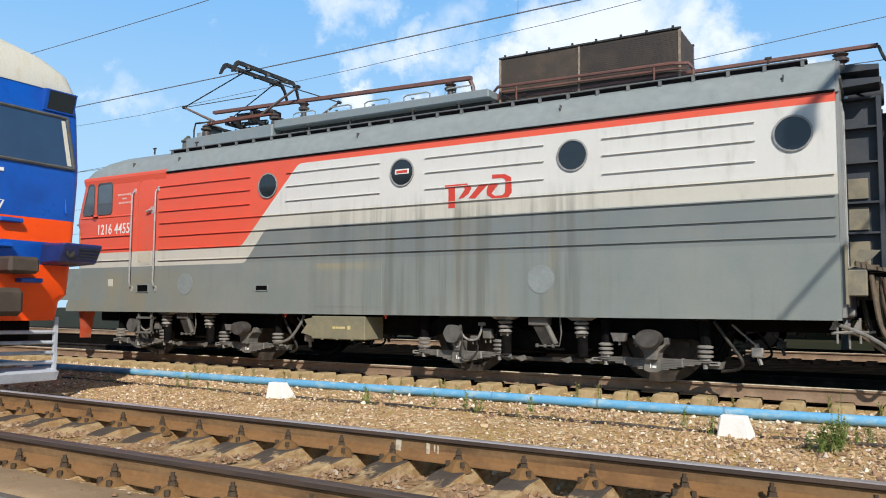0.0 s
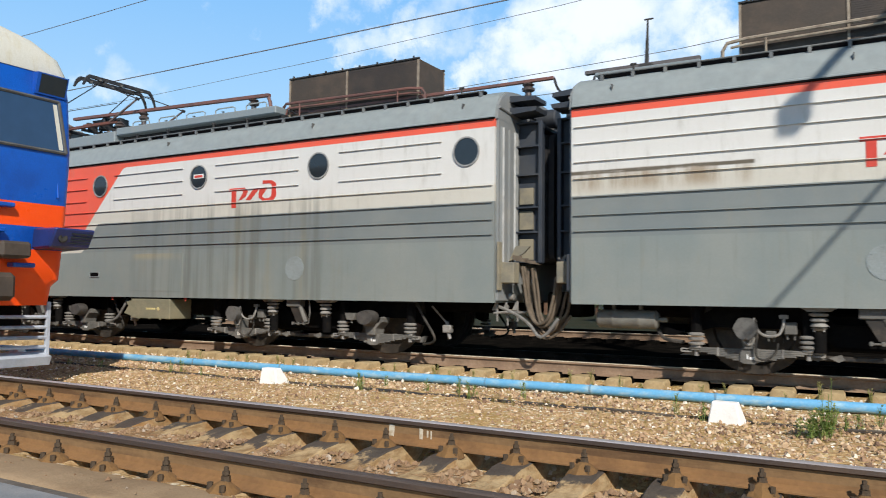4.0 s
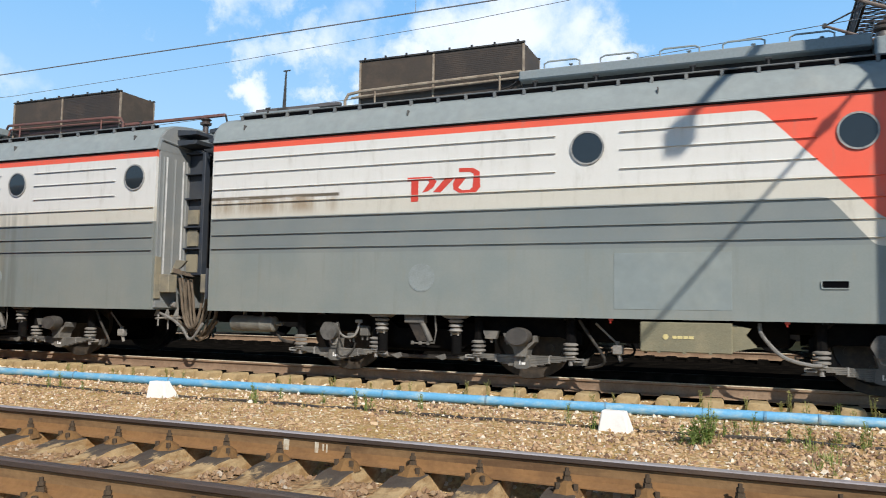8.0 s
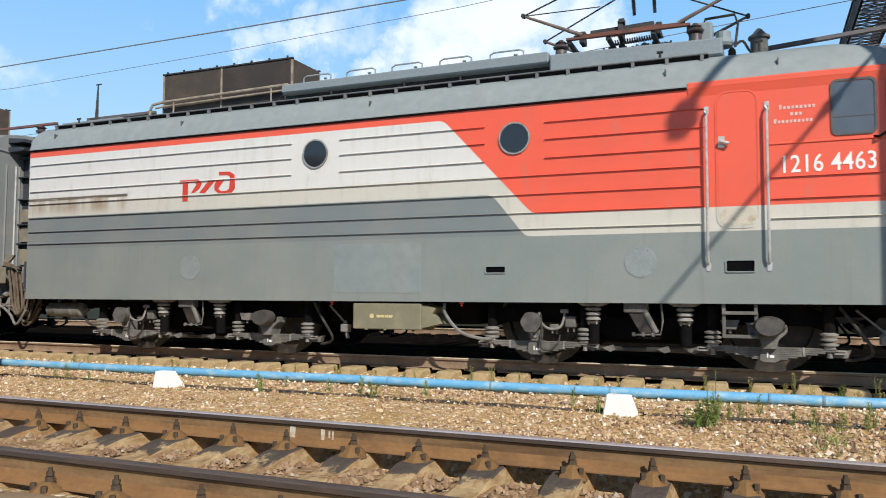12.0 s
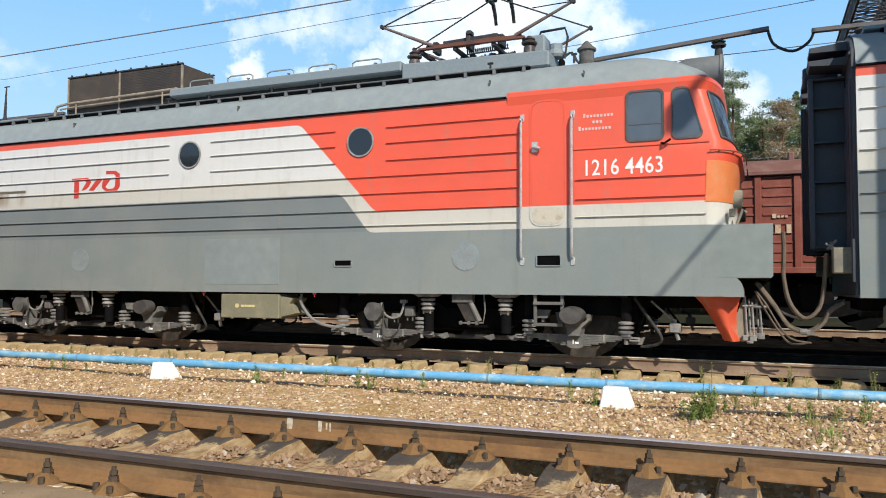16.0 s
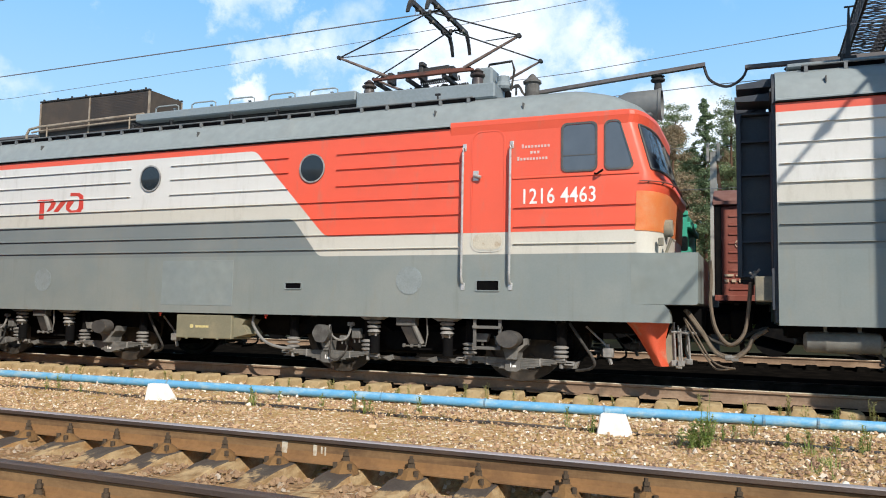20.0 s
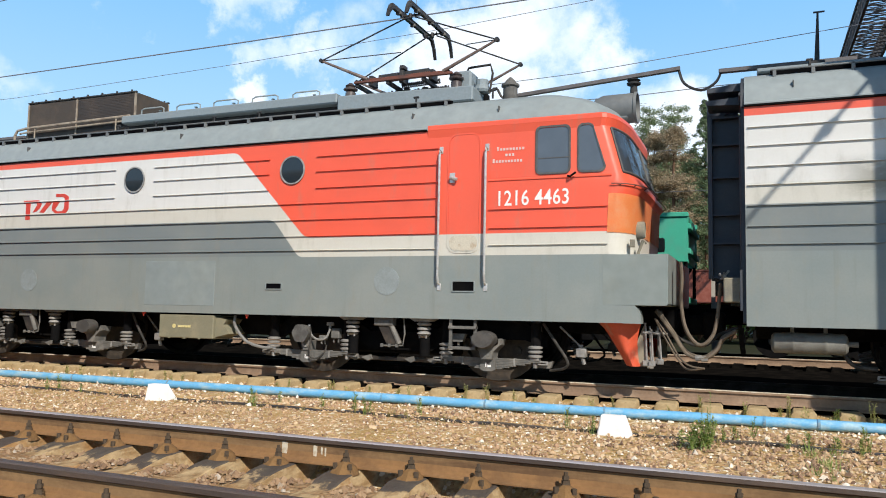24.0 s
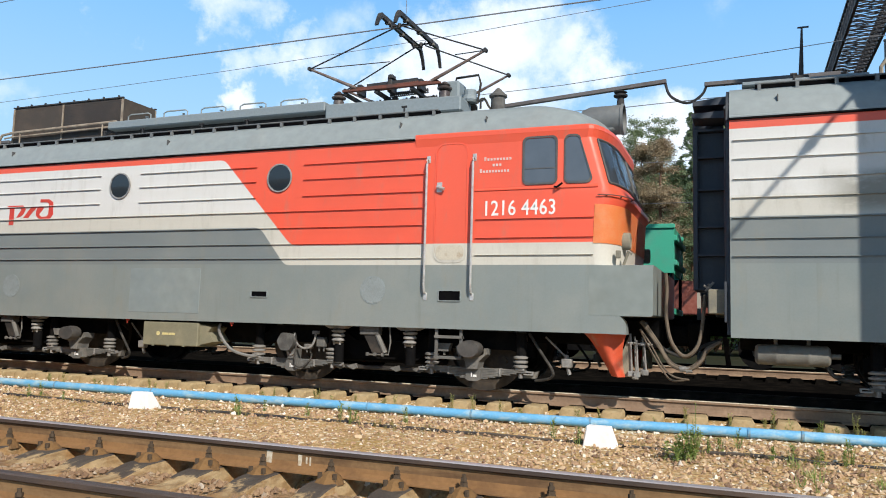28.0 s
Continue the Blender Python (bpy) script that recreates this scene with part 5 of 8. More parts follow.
        box(bm, c + 2.62, c + 2.76, side * 1.18 - 0.05, side * 1.18 + 0.05, 0.36, 0.48, 0.012)
        rod(bm, (c + 2.68, side * 1.18, 0.48), (c + 2.68, side * 1.18, 0.53), 0.03, 6)
        rod(bm, (c + 2.7, side * 1.18, 0.36), (c + 2.73, side * 1.18, 0.27), 0.026, 6)
        p("sand_valve", bm, "spring", "pale sanding valve on a rod", True)
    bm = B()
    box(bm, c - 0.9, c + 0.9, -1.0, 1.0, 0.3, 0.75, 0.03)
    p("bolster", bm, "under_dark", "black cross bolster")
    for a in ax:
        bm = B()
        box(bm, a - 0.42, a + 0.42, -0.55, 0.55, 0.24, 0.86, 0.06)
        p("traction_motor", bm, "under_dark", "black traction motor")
    wheels = []
    for a in ax:
        bm = B()
        for s in (-1, 1):
            prof = [(0.0, -0.07), (0.16, -0.085), (0.2, -0.05), (0.5, -0.03), (0.53, -0.065), (0.6, -0.065), (0.605, 0.055), (0.64, 0.06), (0.635, 0.09), (0.52, 0.09), (0.5, 0.03), (0.16, 0.04), (0.0, 0.04)]
            if s > 0:
                lathe(bm, [(r, -h) for r, h in prof[::-1]][::-1], (0, 0.82, 0), "Y", 28)
            else:
                lathe(bm, [(r, h) for r, h in prof], (0, -0.82, 0), "Y", 28)
            for k in range(6):
                b = k * math.tau / 6
                rod(bm, (0.34 * math.cos(b), s * 0.84, 0.34 * math.sin(b)), (0.34 * math.cos(b), s * 0.885, 0.34 * math.sin(b)), 0.06, 8)
        rod(bm, (0, -0.8, 0), (0, 0.8, 0), 0.1, 12)
        w = part("wheelset", bm, "tyre", sec, "dark steel wheels on one axle", True)
        w.location = (a, 0, 0.605)
        wheels.append((w, a))
    return wheels


def port_hole(sec, sgn, x, side, deep=False):
    bm = B()
    n, y = 24, side * (SIDE + 0.0)
    ring = [(math.cos(k * math.tau / n), math.sin(k * math.tau / n)) for k in range(n)]
    z = 3.035
    ring_plate(bm, [(sgn * x + 0.222 * a, z + 0.222 * b) for a, b in ring], [(sgn * x + 0.2 * a, z + 0.2 * b) for a, b in ring], y - 0.01, y + side * 0.022)
    win = part("port_window", bm, "port_rim", sec, "round grey port rim", True)
    bm = B()
    prism(bm, [(sgn * x + 0.21 * a, z + 0.21 * b) for a, b in ring], y - 0.012, y + side * 0.006)
    part("pane", bm, "port", win, "dark round pane")
    if deep:
        bm = B()
        box(bm, sgn * x - 0.13, sgn * x + 0.13, y + side * 0.006, y + side * 0.014, z - 0.03, z + 0.05, 0.003)
        part("white_card", bm, "letter", win, "small white card with a red bar behind the pane")
        bm = B()
        box(bm, sgn * x - 0.1, sgn * x + 0.1, y + side * 0.013, y + side * 0.018, z - 0.012, z + 0.03, 0.002)
        part("red_bar", bm, "logo", win, "red bar on the card")


def bead(bm, x0, x1, z, side, t=0.018, d=0.03):
    """A pressed bead along the side sheet, drip edge down."""
    y = side * (SIDE - 0.004)
    prof = [(0.0, -t * 0.5), (d, -t * 0.35), (d, -t * 0.1), (0.0, t * 0.35)]
    a = [bm.verts.new((x0, y + side * p, z + q)) for p, q in prof]
    b = [bm.verts.new((x1, y + side * p, z + q)) for p, q in prof]
    for k in range(4):
        bm.faces.new((a[k], a[(k + 1) % 4], b[(k + 1) % 4], b[k]))
    bm.faces.new(a[::-1])
    bm.faces.new(b)


def logo_strokes(x, z):
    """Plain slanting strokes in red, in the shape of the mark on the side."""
    shapes = [[(0.0, 0.67), (0.34, 0.67), (0.41, 0.55), (0.365, 0.4), (0.29, 0.31), (0.21, 0.28), (0.31, 0.53), (0.285, 0.585), (0.155, 0.585), (0.155, 0.06), (0.055, 0.06), (0.055, 0.575), (0.0, 0.575)],
              [(0.365, 0.28), (0.465, 0.265), (0.655, 0.61), (0.53, 0.615)],
              [(0.665, 0.6), (0.81, 0.59), (0.705, 0.36), (0.76, 0.29), (0.865, 0.3), (0.9, 0.36), (0.91, 0.68), (0.865, 0.735), (0.715, 0.74), (0.715, 0.84), (0.905, 0.825), (0.99, 0.73), (1.0, 0.35), (0.94, 0.22), (0.73, 0.22), (0.64, 0.33), (0.635, 0.46)]]
    return [[(x + 1.1 * px, z + 0.57 * (pz - 0.06)) for px, pz in s] for s in shapes]


def build_section(name, label, sgn, X, ports, cab_detail, rear, number=True, fan_at=(2.45, 5.04), stack=False, full=True):
    """One locomotive section; local x runs from the rear wall, forward by sgn; y from the track's middle; z from the rail head."""
    sec = thing(name, label, "locomotive", "coupled locomotive sections", pose(X, MAIN, 0))
    # shade on the trailing section's rear wall is put into its sheet colour
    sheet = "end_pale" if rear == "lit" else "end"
    paint = "paint_back" if sgn < 0 else "paint_fwd" if full else "paint_trail"

    def p(nm, bm, mat, lab="", smooth=False, mirror=True):
        return part(nm, flip(bm, sgn) if mirror else bm, mat, sec, lab, smooth)

    rows = [(0.83, plan(14.04, 0.015, SIDE)), (1.05, plan(14.04, 0.015, SIDE)), (1.056, plan(14.36, 0.4, SIDE)), (1.7, plan(14.22, 0.34, SIDE, deep=0.7)), (2.5, plan(14.25, 0.34, SIDE, deep=0.7)),
            (2.57, plan(14.31, 0.36, SIDE, deep=0.72)), (2.63, plan(14.31, 0.34, SIDE, deep=0.76)), (2.72, plan(14.24, 0.25, SIDE, deep=1.0)), (3.42, plan(14.05, 0.25, SIDE, deep=1.0)), (3.5, plan(14.03, 0.25, SIDE, deep=1.0))]
    p("body", loft(rows), paint, "painted steel body in red, white and grey", True)
    # roof
    rows = [(3.485, plan(14.08, 0.26, SIDE + 0.02, deep=1.0)), (3.52, plan(14.08, 0.26, SIDE + 0.02, deep=1.0)), (3.53, plan(14.06, 0.26, SIDE, deep=1.0)), (3.7, plan(13.93, 0.35, SIDE - 0.05, deep=0.9)), (3.85, plan(13.7, 0.5, SIDE - 0.16, deep=0.8)),
            (3.95, plan(13.44, 0.5, SIDE - 0.34, deep=0.7)), (4.0, plan(13.25, 0.45, SIDE - 0.6, deep=0.6)), (4.04, plan(13.0, 0.4, SIDE - 1.0))]
    p("roof", loft(rows), "roof", "grey painted rounded roof", True)
    bm = B()
    for side in (-1, 1):
        box(bm, 0, 11.36, side * (SIDE + 0.008) - 0.022, side * (SIDE + 0.008) + 0.022, 3.475, 3.5, 0.004)
    p("gutter", bm, "under_dark", "dark rain gutter")
    rows = [(z, plan(f, 0.26, SIDE + w, x_back=11.37, deep=1.0)) for z, f, w in ((3.36, 14.06, -0.003), (3.475, 14.088, 0.021), (3.485, 14.092, 0.024), (3.535, 14.088, 0.024), (3.552, 14.07, 0.014), (3.56, 14.02, -0.02))]
    p("cornice", loft(rows), paint, "red cornice along the cab roof")
    # beads
    for side in (-1, 1):
        gaps = sorted(ports)
        for z in RIBS:
            if z > 2.6:
                x = 0.04
                stops = [(q - 0.42, q + 0.42) for q in gaps] + [(11.55, 99)]
                for a, b in stops:
                    if a - x > 0.3:
                        bm = B()
                        bead(bm, x, a, z, side)
                        p("bead", bm, paint)
                    x = b
            else:
                bm = B()
                bead(bm, 0.03, 11.52, z, side)
                p("bead", bm, paint)
        for z in (2.33, 2.075, 1.843):
            bm = B()
            bead(bm, 12.3, 13.9, z, side)
            p("bead", bm, paint)
        for q in ports:
            port_hole(sec, sgn, q, side, deep=stack and abs(q - 5.99) < 0.2)
        # cover discs of the bogie pivots
        for q in (3.68, 10.77):
            bm = B()
            prism(bm, [(q + 0.2 * math.cos(k * math.tau / 24), 1.35 + 0.2 * math.sin(k * math.tau / 24)) for k in range(24)], side * (SIDE - 0.004), side * (SIDE + 0.006))
            for k in range(8):
                a = k * math.tau / 8 + 0.2
                rod(bm, (q + 0.175 * math.cos(a), side * SIDE, 1.35 + 0.175 * math.sin(a)), (q + 0.175 * math.cos(a), side * (SIDE + 0.014), 1.35 + 0.175 * math.sin(a)), 0.009, 6)
            p("cover_disc", bm, "disc", "round bolted cover plate")
        # sand hatch and slots
        for q, z, w, h in ((8.86, 1.265, 0.15, 0.05), (11.94, 1.28, 0.17, 0.075)):
            bm = B()
            ring_plate(bm, rounded(q - w, q + w, z - h, z + h, 0.02), rounded(q - w + 0.014, q + w - 0.014, z - h + 0.014, z + h - 0.008, 0.01), side * (SIDE - 0.004), side * (SIDE + 0.016))
            f = p("step_slot", bm, "disc", "framed opening in the skirt")
            bm = B()
            # flat black plate in place of the shade inside the opening
            box(bm, q - w + 0.012, q + w - 0.012, side * (SIDE - 0.002) - 0.003, side * (SIDE - 0.002) + 0.005, z - h + 0.01, z + h - 0.01)
            part("dark_opening", flip(bm, sgn), "hole", f)
        # rectangular patch plate
        bm = B()
        box(bm, 6.35, 7.75, side * (SIDE + 0.001) - 0.003, side * (SIDE + 0.001) + 0.003, 0.95, 1.66, 0.002)
        p("skirt_panel", bm, "blue_patch" if sgn > 0 else paint, "flush repainted skirt panel")
        # underframe box
        bm = B()
        box(bm, 6.67, 7.75, side * 1.3 - 0.26, side * 1.3 + 0.26, 0.43, 0.8, 0.012)
        for q in (6.9, 7.2, 7.5):
            box(bm, q - 0.02, q + 0.02, side * 1.575 - 0.01, side * 1.575 + 0.01, 0.42, 0.44, 0.002)
        b = p("underframe_box", bm, "box", "dusty khaki equipment box")
        bm = B()
        prism(bm, [(7.75, 0.46), (8.02, 0.52), (7.9, 0.66), (7.96, 0.74), (7.75, 0.78)], side * 1.3 - 0.2, side * 1.3 + 0.2)
        part("cable_gland", flip(bm, sgn), "box", b, "crumpled pale end cover")
        bm = B()
        lathe(bm, [(0.034, -0.004), (0.034, 0.004)], (6.98, side * 1.563, 0.62), "Y", 12)
        part("round_mark", flip(bm, sgn), "yellow_mark", b, "pale yellow round mark")
        for q, w in ((7.06, 0.05), (7.12, 0.06), (7.19, 0.05), (7.25, 0.06)):
            bm = B()
            box(bm, q, q + w, side * 1.563 - 0.003, side * 1.563 + 0.003, 0.6, 0.635)
            part("label_bar", flip(bm, sgn), "yellow_mark", b, "short pale yellow mark")
        bm = B()
        tube(bm, curve_pts([(8.05, side * 1.4, 0.8), (8.08, side * 1.45, 0.66), (8.3, side * 1.45, 0.42), (8.6, side * 1.42, 0.33), (8.75, side * 1.35, 0.34)], 5), 0.024, 7)
        p("drain_hose", bm, "white_hose", "pale sagging hose", True)
        for q in (6.3, 8.35):
            bm = B()
            box(bm, q - 0.025, q + 0.03, side * (SIDE - 0.05) - 0.015, side * (SIDE - 0.05) + 0.015, 0.8, 0.835, 0.006)
            rod(bm, (q, side * (SIDE - 0.05), 0.77), (q, side * (SIDE - 0.05), 0.81), 0.01, 6)
            p("red_cock", bm, "logo", "small red drain cock below the skirt")
        if stack and side < 0:
            bm = B()
            box(bm, 12.84, 12.98, -SIDE - 0.005, -SIDE + 0.002, 1.33, 1.47, 0.002)
            p("data_plate", bm, "cream", "small cream plate on the skirt")
        # ladder by the cab door
        bm = B()
        for q in (11.74, 12.1):
            box(bm, q - 0.02, q + 0.02, side * 1.5 - 0.02, side * 1.5 + 0.02, 0.42, 0.84, 0.003)
        for z in (0.44, 0.72):
            box(bm, 11.72, 12.12, side * 1.5 - 0.05, side * 1.5 + 0.05, z - 0.02, z + 0.02, 0.003)
        p("step_ladder", bm, "under", "grey steel step ladder")
        # cab door with its rails
        bm = B()
        ring_plate(bm, rounded(11.68, 12.17, 1.735, 3.41, 0.14), rounded(11.7, 12.15, 1.755, 3.39, 0.13), side * (SIDE - 0.004), side * (SIDE + 0.008))
        d = p("cab_door", bm, paint, "red cab door with a pale worn sill", True)
        bm = B()
        prism(bm, rounded(11.705, 12.145, 1.76, 3.385, 0.125), side * (SIDE - 0.004), side * (SIDE + 0.004))
        part("door_leaf", flip(bm, sgn), paint, d)
        bm = B()
        prism(bm, rounded(11.72, 12.13, 1.775, 1.985, 0.09), side * (SIDE - 0.004), side * (SIDE + 0.007))
        part("sill_plate", flip(bm, sgn), "sill", d, "worn cream kick plate")
        bm = B()
        box(bm, 11.71, 11.79, side * (SIDE + 0.004) - 0.004, side * (SIDE + 0.004) + 0.01, 2.72, 2.86, 0.004)
        rod(bm, (11.74, side * (SIDE + 0.05), 2.79), (11.84, side * (SIDE + 0.055), 2.755), 0.024, 8)
        rod(bm, (11.74, side * SIDE, 2.79), (11.74, side * (SIDE + 0.06), 2.79), 0.018, 8)
        part("door_handle", flip(bm, sgn), "steel", d, "bright steel door handle")
        for q in (11.58, 12.26):
            bm = B()
            tube(bm, [(q, side * (SIDE - 0.01), 3.17), (q, side * (SIDE + 0.05), 3.17), (q, side * (SIDE + 0.07), 3.12), (q, side * (SIDE + 0.07), 1.42), (q, side * (SIDE + 0.05), 1.33), (q, side * (SIDE - 0.01), 1.3)], 0.017, 8)
            for z in (3.19, 1.27):
                box(bm, q - 0.028, q + 0.028, side * (SIDE + 0.004) - 0.006, side * (SIDE + 0.004) + 0.006, z - 0.05, z + 0.05, 0.003)
            p("handrail", bm, "steel", "long bright steel handrail", True)
        # cab windows
        for x0, x1, lean in ((12.96, 13.4, 0.0), (13.52, 13.86, 0.14)):
            pane = rounded(x0, x1, 2.79, 3.41, 0.07, 4, lean)
            bm = B()
            ring_plate(bm, scale_out(pane, 0.018), scale_out(pane, -0.008), side * (SIDE - 0.006), side * (SIDE + 0.014))
            w = p("cab_window", bm, "seal", "dark rubber window surround", True)
            bm = B()
            prism(bm, pane, side * (SIDE - 0.006), side * (SIDE + 0.005))
            part("pane", flip(bm, sgn), "glass", w, "dark reflecting pane")
            if not lean:
                bm = B()
                box(bm, x0 + 0.006, x1 - 0.006, side * (SIDE + 0.006) - 0.003, side * (SIDE + 0.006) + 0.003, 2.985, 2.997)
                part("sash_bar", flip(bm, sgn), "seal", w, "thin sash bar")
        bm = B()
        tube(bm, [(13.38, side * (SIDE + 0.0), 2.74), (13.42, side * (SIDE + 0.06), 2.72), (13.5, side * (SIDE + 0.07), 2.77)], 0.014, 6)
        p("window_stay", bm, "under_dark")
        # belt crease at the foot of the cab windows
        bm = B()
        bead(bm, 12.28, 13.95, 2.735, side, 0.05, 0.018)
        p("belt_crease", bm, paint, "raised belt moulding")
    # bumper deck and lower front
    bm = B()
    prism(bm, [(13.84, 1.058), (14.62, 1.058), (14.64, 1.08), (14.645, 1.7), (13.84, 1.698)], -SIDE - 0.0015, SIDE + 0.0015)
    p("front_deck", bm, "deck_grey", "grey front deck with tan dust")
    for y in (-1.47, 1.47):
        bm = B()
        prism(bm, [(13.99, 0.832), (14.08, 0.832), (14.1, 0.828), (14.318, 0.828), (14.317, 0.915), (14.295, 0.99), (14.24, 1.055), (13.99, 1.055)], y - 0.1012, y + 0.1012)
        p("skirt_gusset", bm, paint, "grey rounded skirt end")
    bm = B()
    box(bm, 14.1, 14.66, -0.5, 0.5, 0.62, 1.04, 0.03)
    p("draft_gear", bm, "under_dark", "black draft gear")
    bm = B()
    box(bm, 14.6, 15.1, -0.14, 0.14, 0.68, 0.95, 0.04)
    p("coupler", bm, "under_dark", "black coupler and draft gear")
    # plough: two curved red blades
    for side in (-1, 1):
        bm = B()
        rings = []
        for k in range(7):
            t = k / 6
            z = 0.835 - 0.555 * t
            back = 13.74 + 0.34 * t ** 0.8
            nose = 14.28 - 0.06 * math.sin(t * math.pi)
            ring = []
            for q in range(9):
                u = q / 8
                ring.append((back + (nose - back) * u, side * (1.22 - 0.14 * t + 0.24 * math.sin(math.pi * (0.12 + 0.8 * u))), z))
            ring += [(x - 0.01, y - side * 0.03, z) for x, y, z in ring[::-1]]
            rings.append([bm.verts.new(v) for v in ring])
        for a, b in zip(rings, rings[1:]):
            for k in range(18):
                bm.faces.new((a[k], a[(k + 1) % 18], b[(k + 1) % 18], b[k]))
        bm.faces.new(rings[0])
        bm.faces.new(rings[-1][::-1])
        p("plough", bm, "plough", "curved faded red plough blade", True)
        bm = B()
        prism(bm, [(14.2, 0.56), (14.3, 0.8), (14.33, 0.8), (14.34, 0.28), (14.16, 0.28)], side * 1.18 - 0.02, side * 1.18 + 0.02)
        p("plough_edge", bm, "end_tan", "dusty pale plough edge")
    if cab_detail:
        # orange corner patches, trim rail, headlamp, windscreen
        for side in (-1, 1):
            bm = B()
            lo, hi = [], []
            for lst, z, f in ((lo, 1.985, 14.232), (hi, 2.49, 14.252)):
                for k in range(9):
                    a = radians(-90 + 90 * k / 8)
                    lst.append((f - 0.34 + 0.348 * math.cos(a), side * (SIDE - 0.7 - 0.708 * math.sin(a)), z))
                lst.append((f + 0.008, side * 0.02, z))
            vs0 = [bm.verts.new((x, y, z)) for x, y, z in lo]
            vs1 = [bm.verts.new((x, y, z)) for x, y, z in hi]
            for k in range(9):
                bm.faces.new((vs0[k], vs0[k + 1], vs1[k + 1], vs1[k]))
            bmesh.ops.solidify(bm, geom=bm.faces[:], thickness=0.006)
            p("corner_patch", bm, "orange", "faded orange corner panel", True)
            bm = B()
            pts = []
            for k in range(11):
                a = radians(-90 + 90 * k / 10)
                pts.append((13.95 + 0.4 * math.cos(a), side * (SIDE - 0.72 - 0.75 * math.sin(a)), 2.61))
            tube(bm, pts + [(14.35, side * 0.2, 2.61)], 0.008, 6)
            for k in (2, 5, 8):
                q = pts[k]
                rod(bm, q, (q[0] - 0.05, q[1] - side * 0.04, 2.58), 0.008, 6)
            p("trim_rail", bm, "busbar", "thin dark rail round the cab front", True)
            bm = B()
            lathe(bm, [(0.08, -0.2), (0.115, -0.05), (0.115, 0.05), (0.1, 0.07), (0.095, 0.04), (0.0, 0.03)], (14.24, side * 1.12, 2.05), "X", 18)
            bmesh.ops.scale(bm, vec=(1, 0.7, 1), space=pose(0, -side * 1.12, 0), verts=bm.verts[:])
            p("buffer_lamp", bm, "end_tan", "round dusty buffer lamp", True)
            bm = B()
            tube(bm, [(14.24, side * 1.3, 1.72), (14.31, side * 1.32, 1.9), (14.35, side * 1.3, 1.86)], 0.02, 6)
            box(bm, 14.16, 14.22, side * 1.42 - 0.03, side * 1.42 + 0.03, 1.8, 1.9, 0.006)
            p("front_bracket", bm, "end_tan")
            # windscreen half
            z0, z1 = 2.78, 3.36
            bm = B()
            turns = [radians(-66 + 66 * k / 10) for k in range(11)]
            low, top = [], []
            for lst, z in ((low, z0), (top, z1)):
                f = 14.24 - (z - 2.72) * 0.271 + 0.008
                lst += [(f - 0.25 + 0.25 * math.cos(a), side * (SIDE - 1.0 - 1.0 * math.sin(a)), z) for a in turns] + [(f, side * 0.05, z)]
            va, vb = [bm.verts.new(q) for q in low], [bm.verts.new(q) for q in top]
            for k in range(11):
                bm.faces.new((va[k], va[k + 1], vb[k + 1], vb[k]))
            vs = low + top[::-1]
            bmesh.ops.solidify(bm, geom=bm.faces[:], thickness=0.004)
            p("windscreen", bm, "glass", "dark raked windscreen half")
            bm = B()
            for a, b in zip(vs, vs[1:] + vs[:1]):
                rod(bm, a, b, 0.016, 6)
            p("windscreen_seal", bm, "seal")
        bm = B()
        lathe(bm, [(0.0, -0.55), (0.17, -0.52), (0.215, -0.4), (0.22, 0.05), (0.235, 0.06), (0.235, 0.1), (0.21, 0.1), (0.2, 0.04), (0.0, 0.02)], (13.96, 0, 4.0), "X", 22)
        box(bm, 13.3, 13.95, -0.16, 0.16, 3.8, 3.98, 0.03)
        p("searchlight", bm, "drum", "grey drum searchlight on the cab roof", True)
        if number:
            for side in (-1,):
                w = text_mesh("1216 4463" if sgn > 0 else "1216 4455", 0.29, 1.04)
                xs = [v.co.x for v in w.verts]
                k = 0.965 / (max(xs) - min(xs))
                bmesh.ops.transform(w, matrix=Matrix.Translation((12.385 if sgn > 0 else -13.4, -SIDE - 0.004, 2.375)) @ pose(0, 0, 0, 90, 0, 0) @ Matrix.Diagonal((k, 1.0, 1, 1)), verts=w.verts[:])
                p("fleet_number", w, "letter", "white stencilled number", False, False)
                for row, (x0, x1, z, n) in enumerate(((12.4, 12.8, 3.15, 9), (12.52, 12.66, 3.07, 3), (12.34, 12.77, 2.985, 10))):
                    step = (x1 - x0) / n
                    for j in range(n):
                        bm = B()
                        h = 0.034 if j or row == 1 else 0.052
                        box(bm, x0 + j * step, x0 + (j + 0.62) * step, -SIDE - 0.005, -SIDE + 0.002, z - 0.02, z - 0.02 + h)
                        p("stencil_bar", bm, "letter_worn", "small white stencilled bar")
    # mark on both sides: slanting red strokes
    for j, poly in enumerate(logo_strokes(3.44 if sgn > 0 else -5.22, 2.425)):
        bm = B()
        prism(bm, poly, -SIDE - 0.005, -SIDE + 0.002)
        part("red_mark", bm, "logo", sec, "slanting red painted stroke")
    # rear wall: outer sheets with pressed beads, pale or shade-dark, and a dark gangway housing with shelves
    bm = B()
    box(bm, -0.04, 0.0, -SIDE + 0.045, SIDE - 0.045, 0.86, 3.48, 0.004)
    p("end_wall", bm, sheet, "grey end sheet" if rear == "lit" else "end sheet coloured dark for shade")
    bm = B()
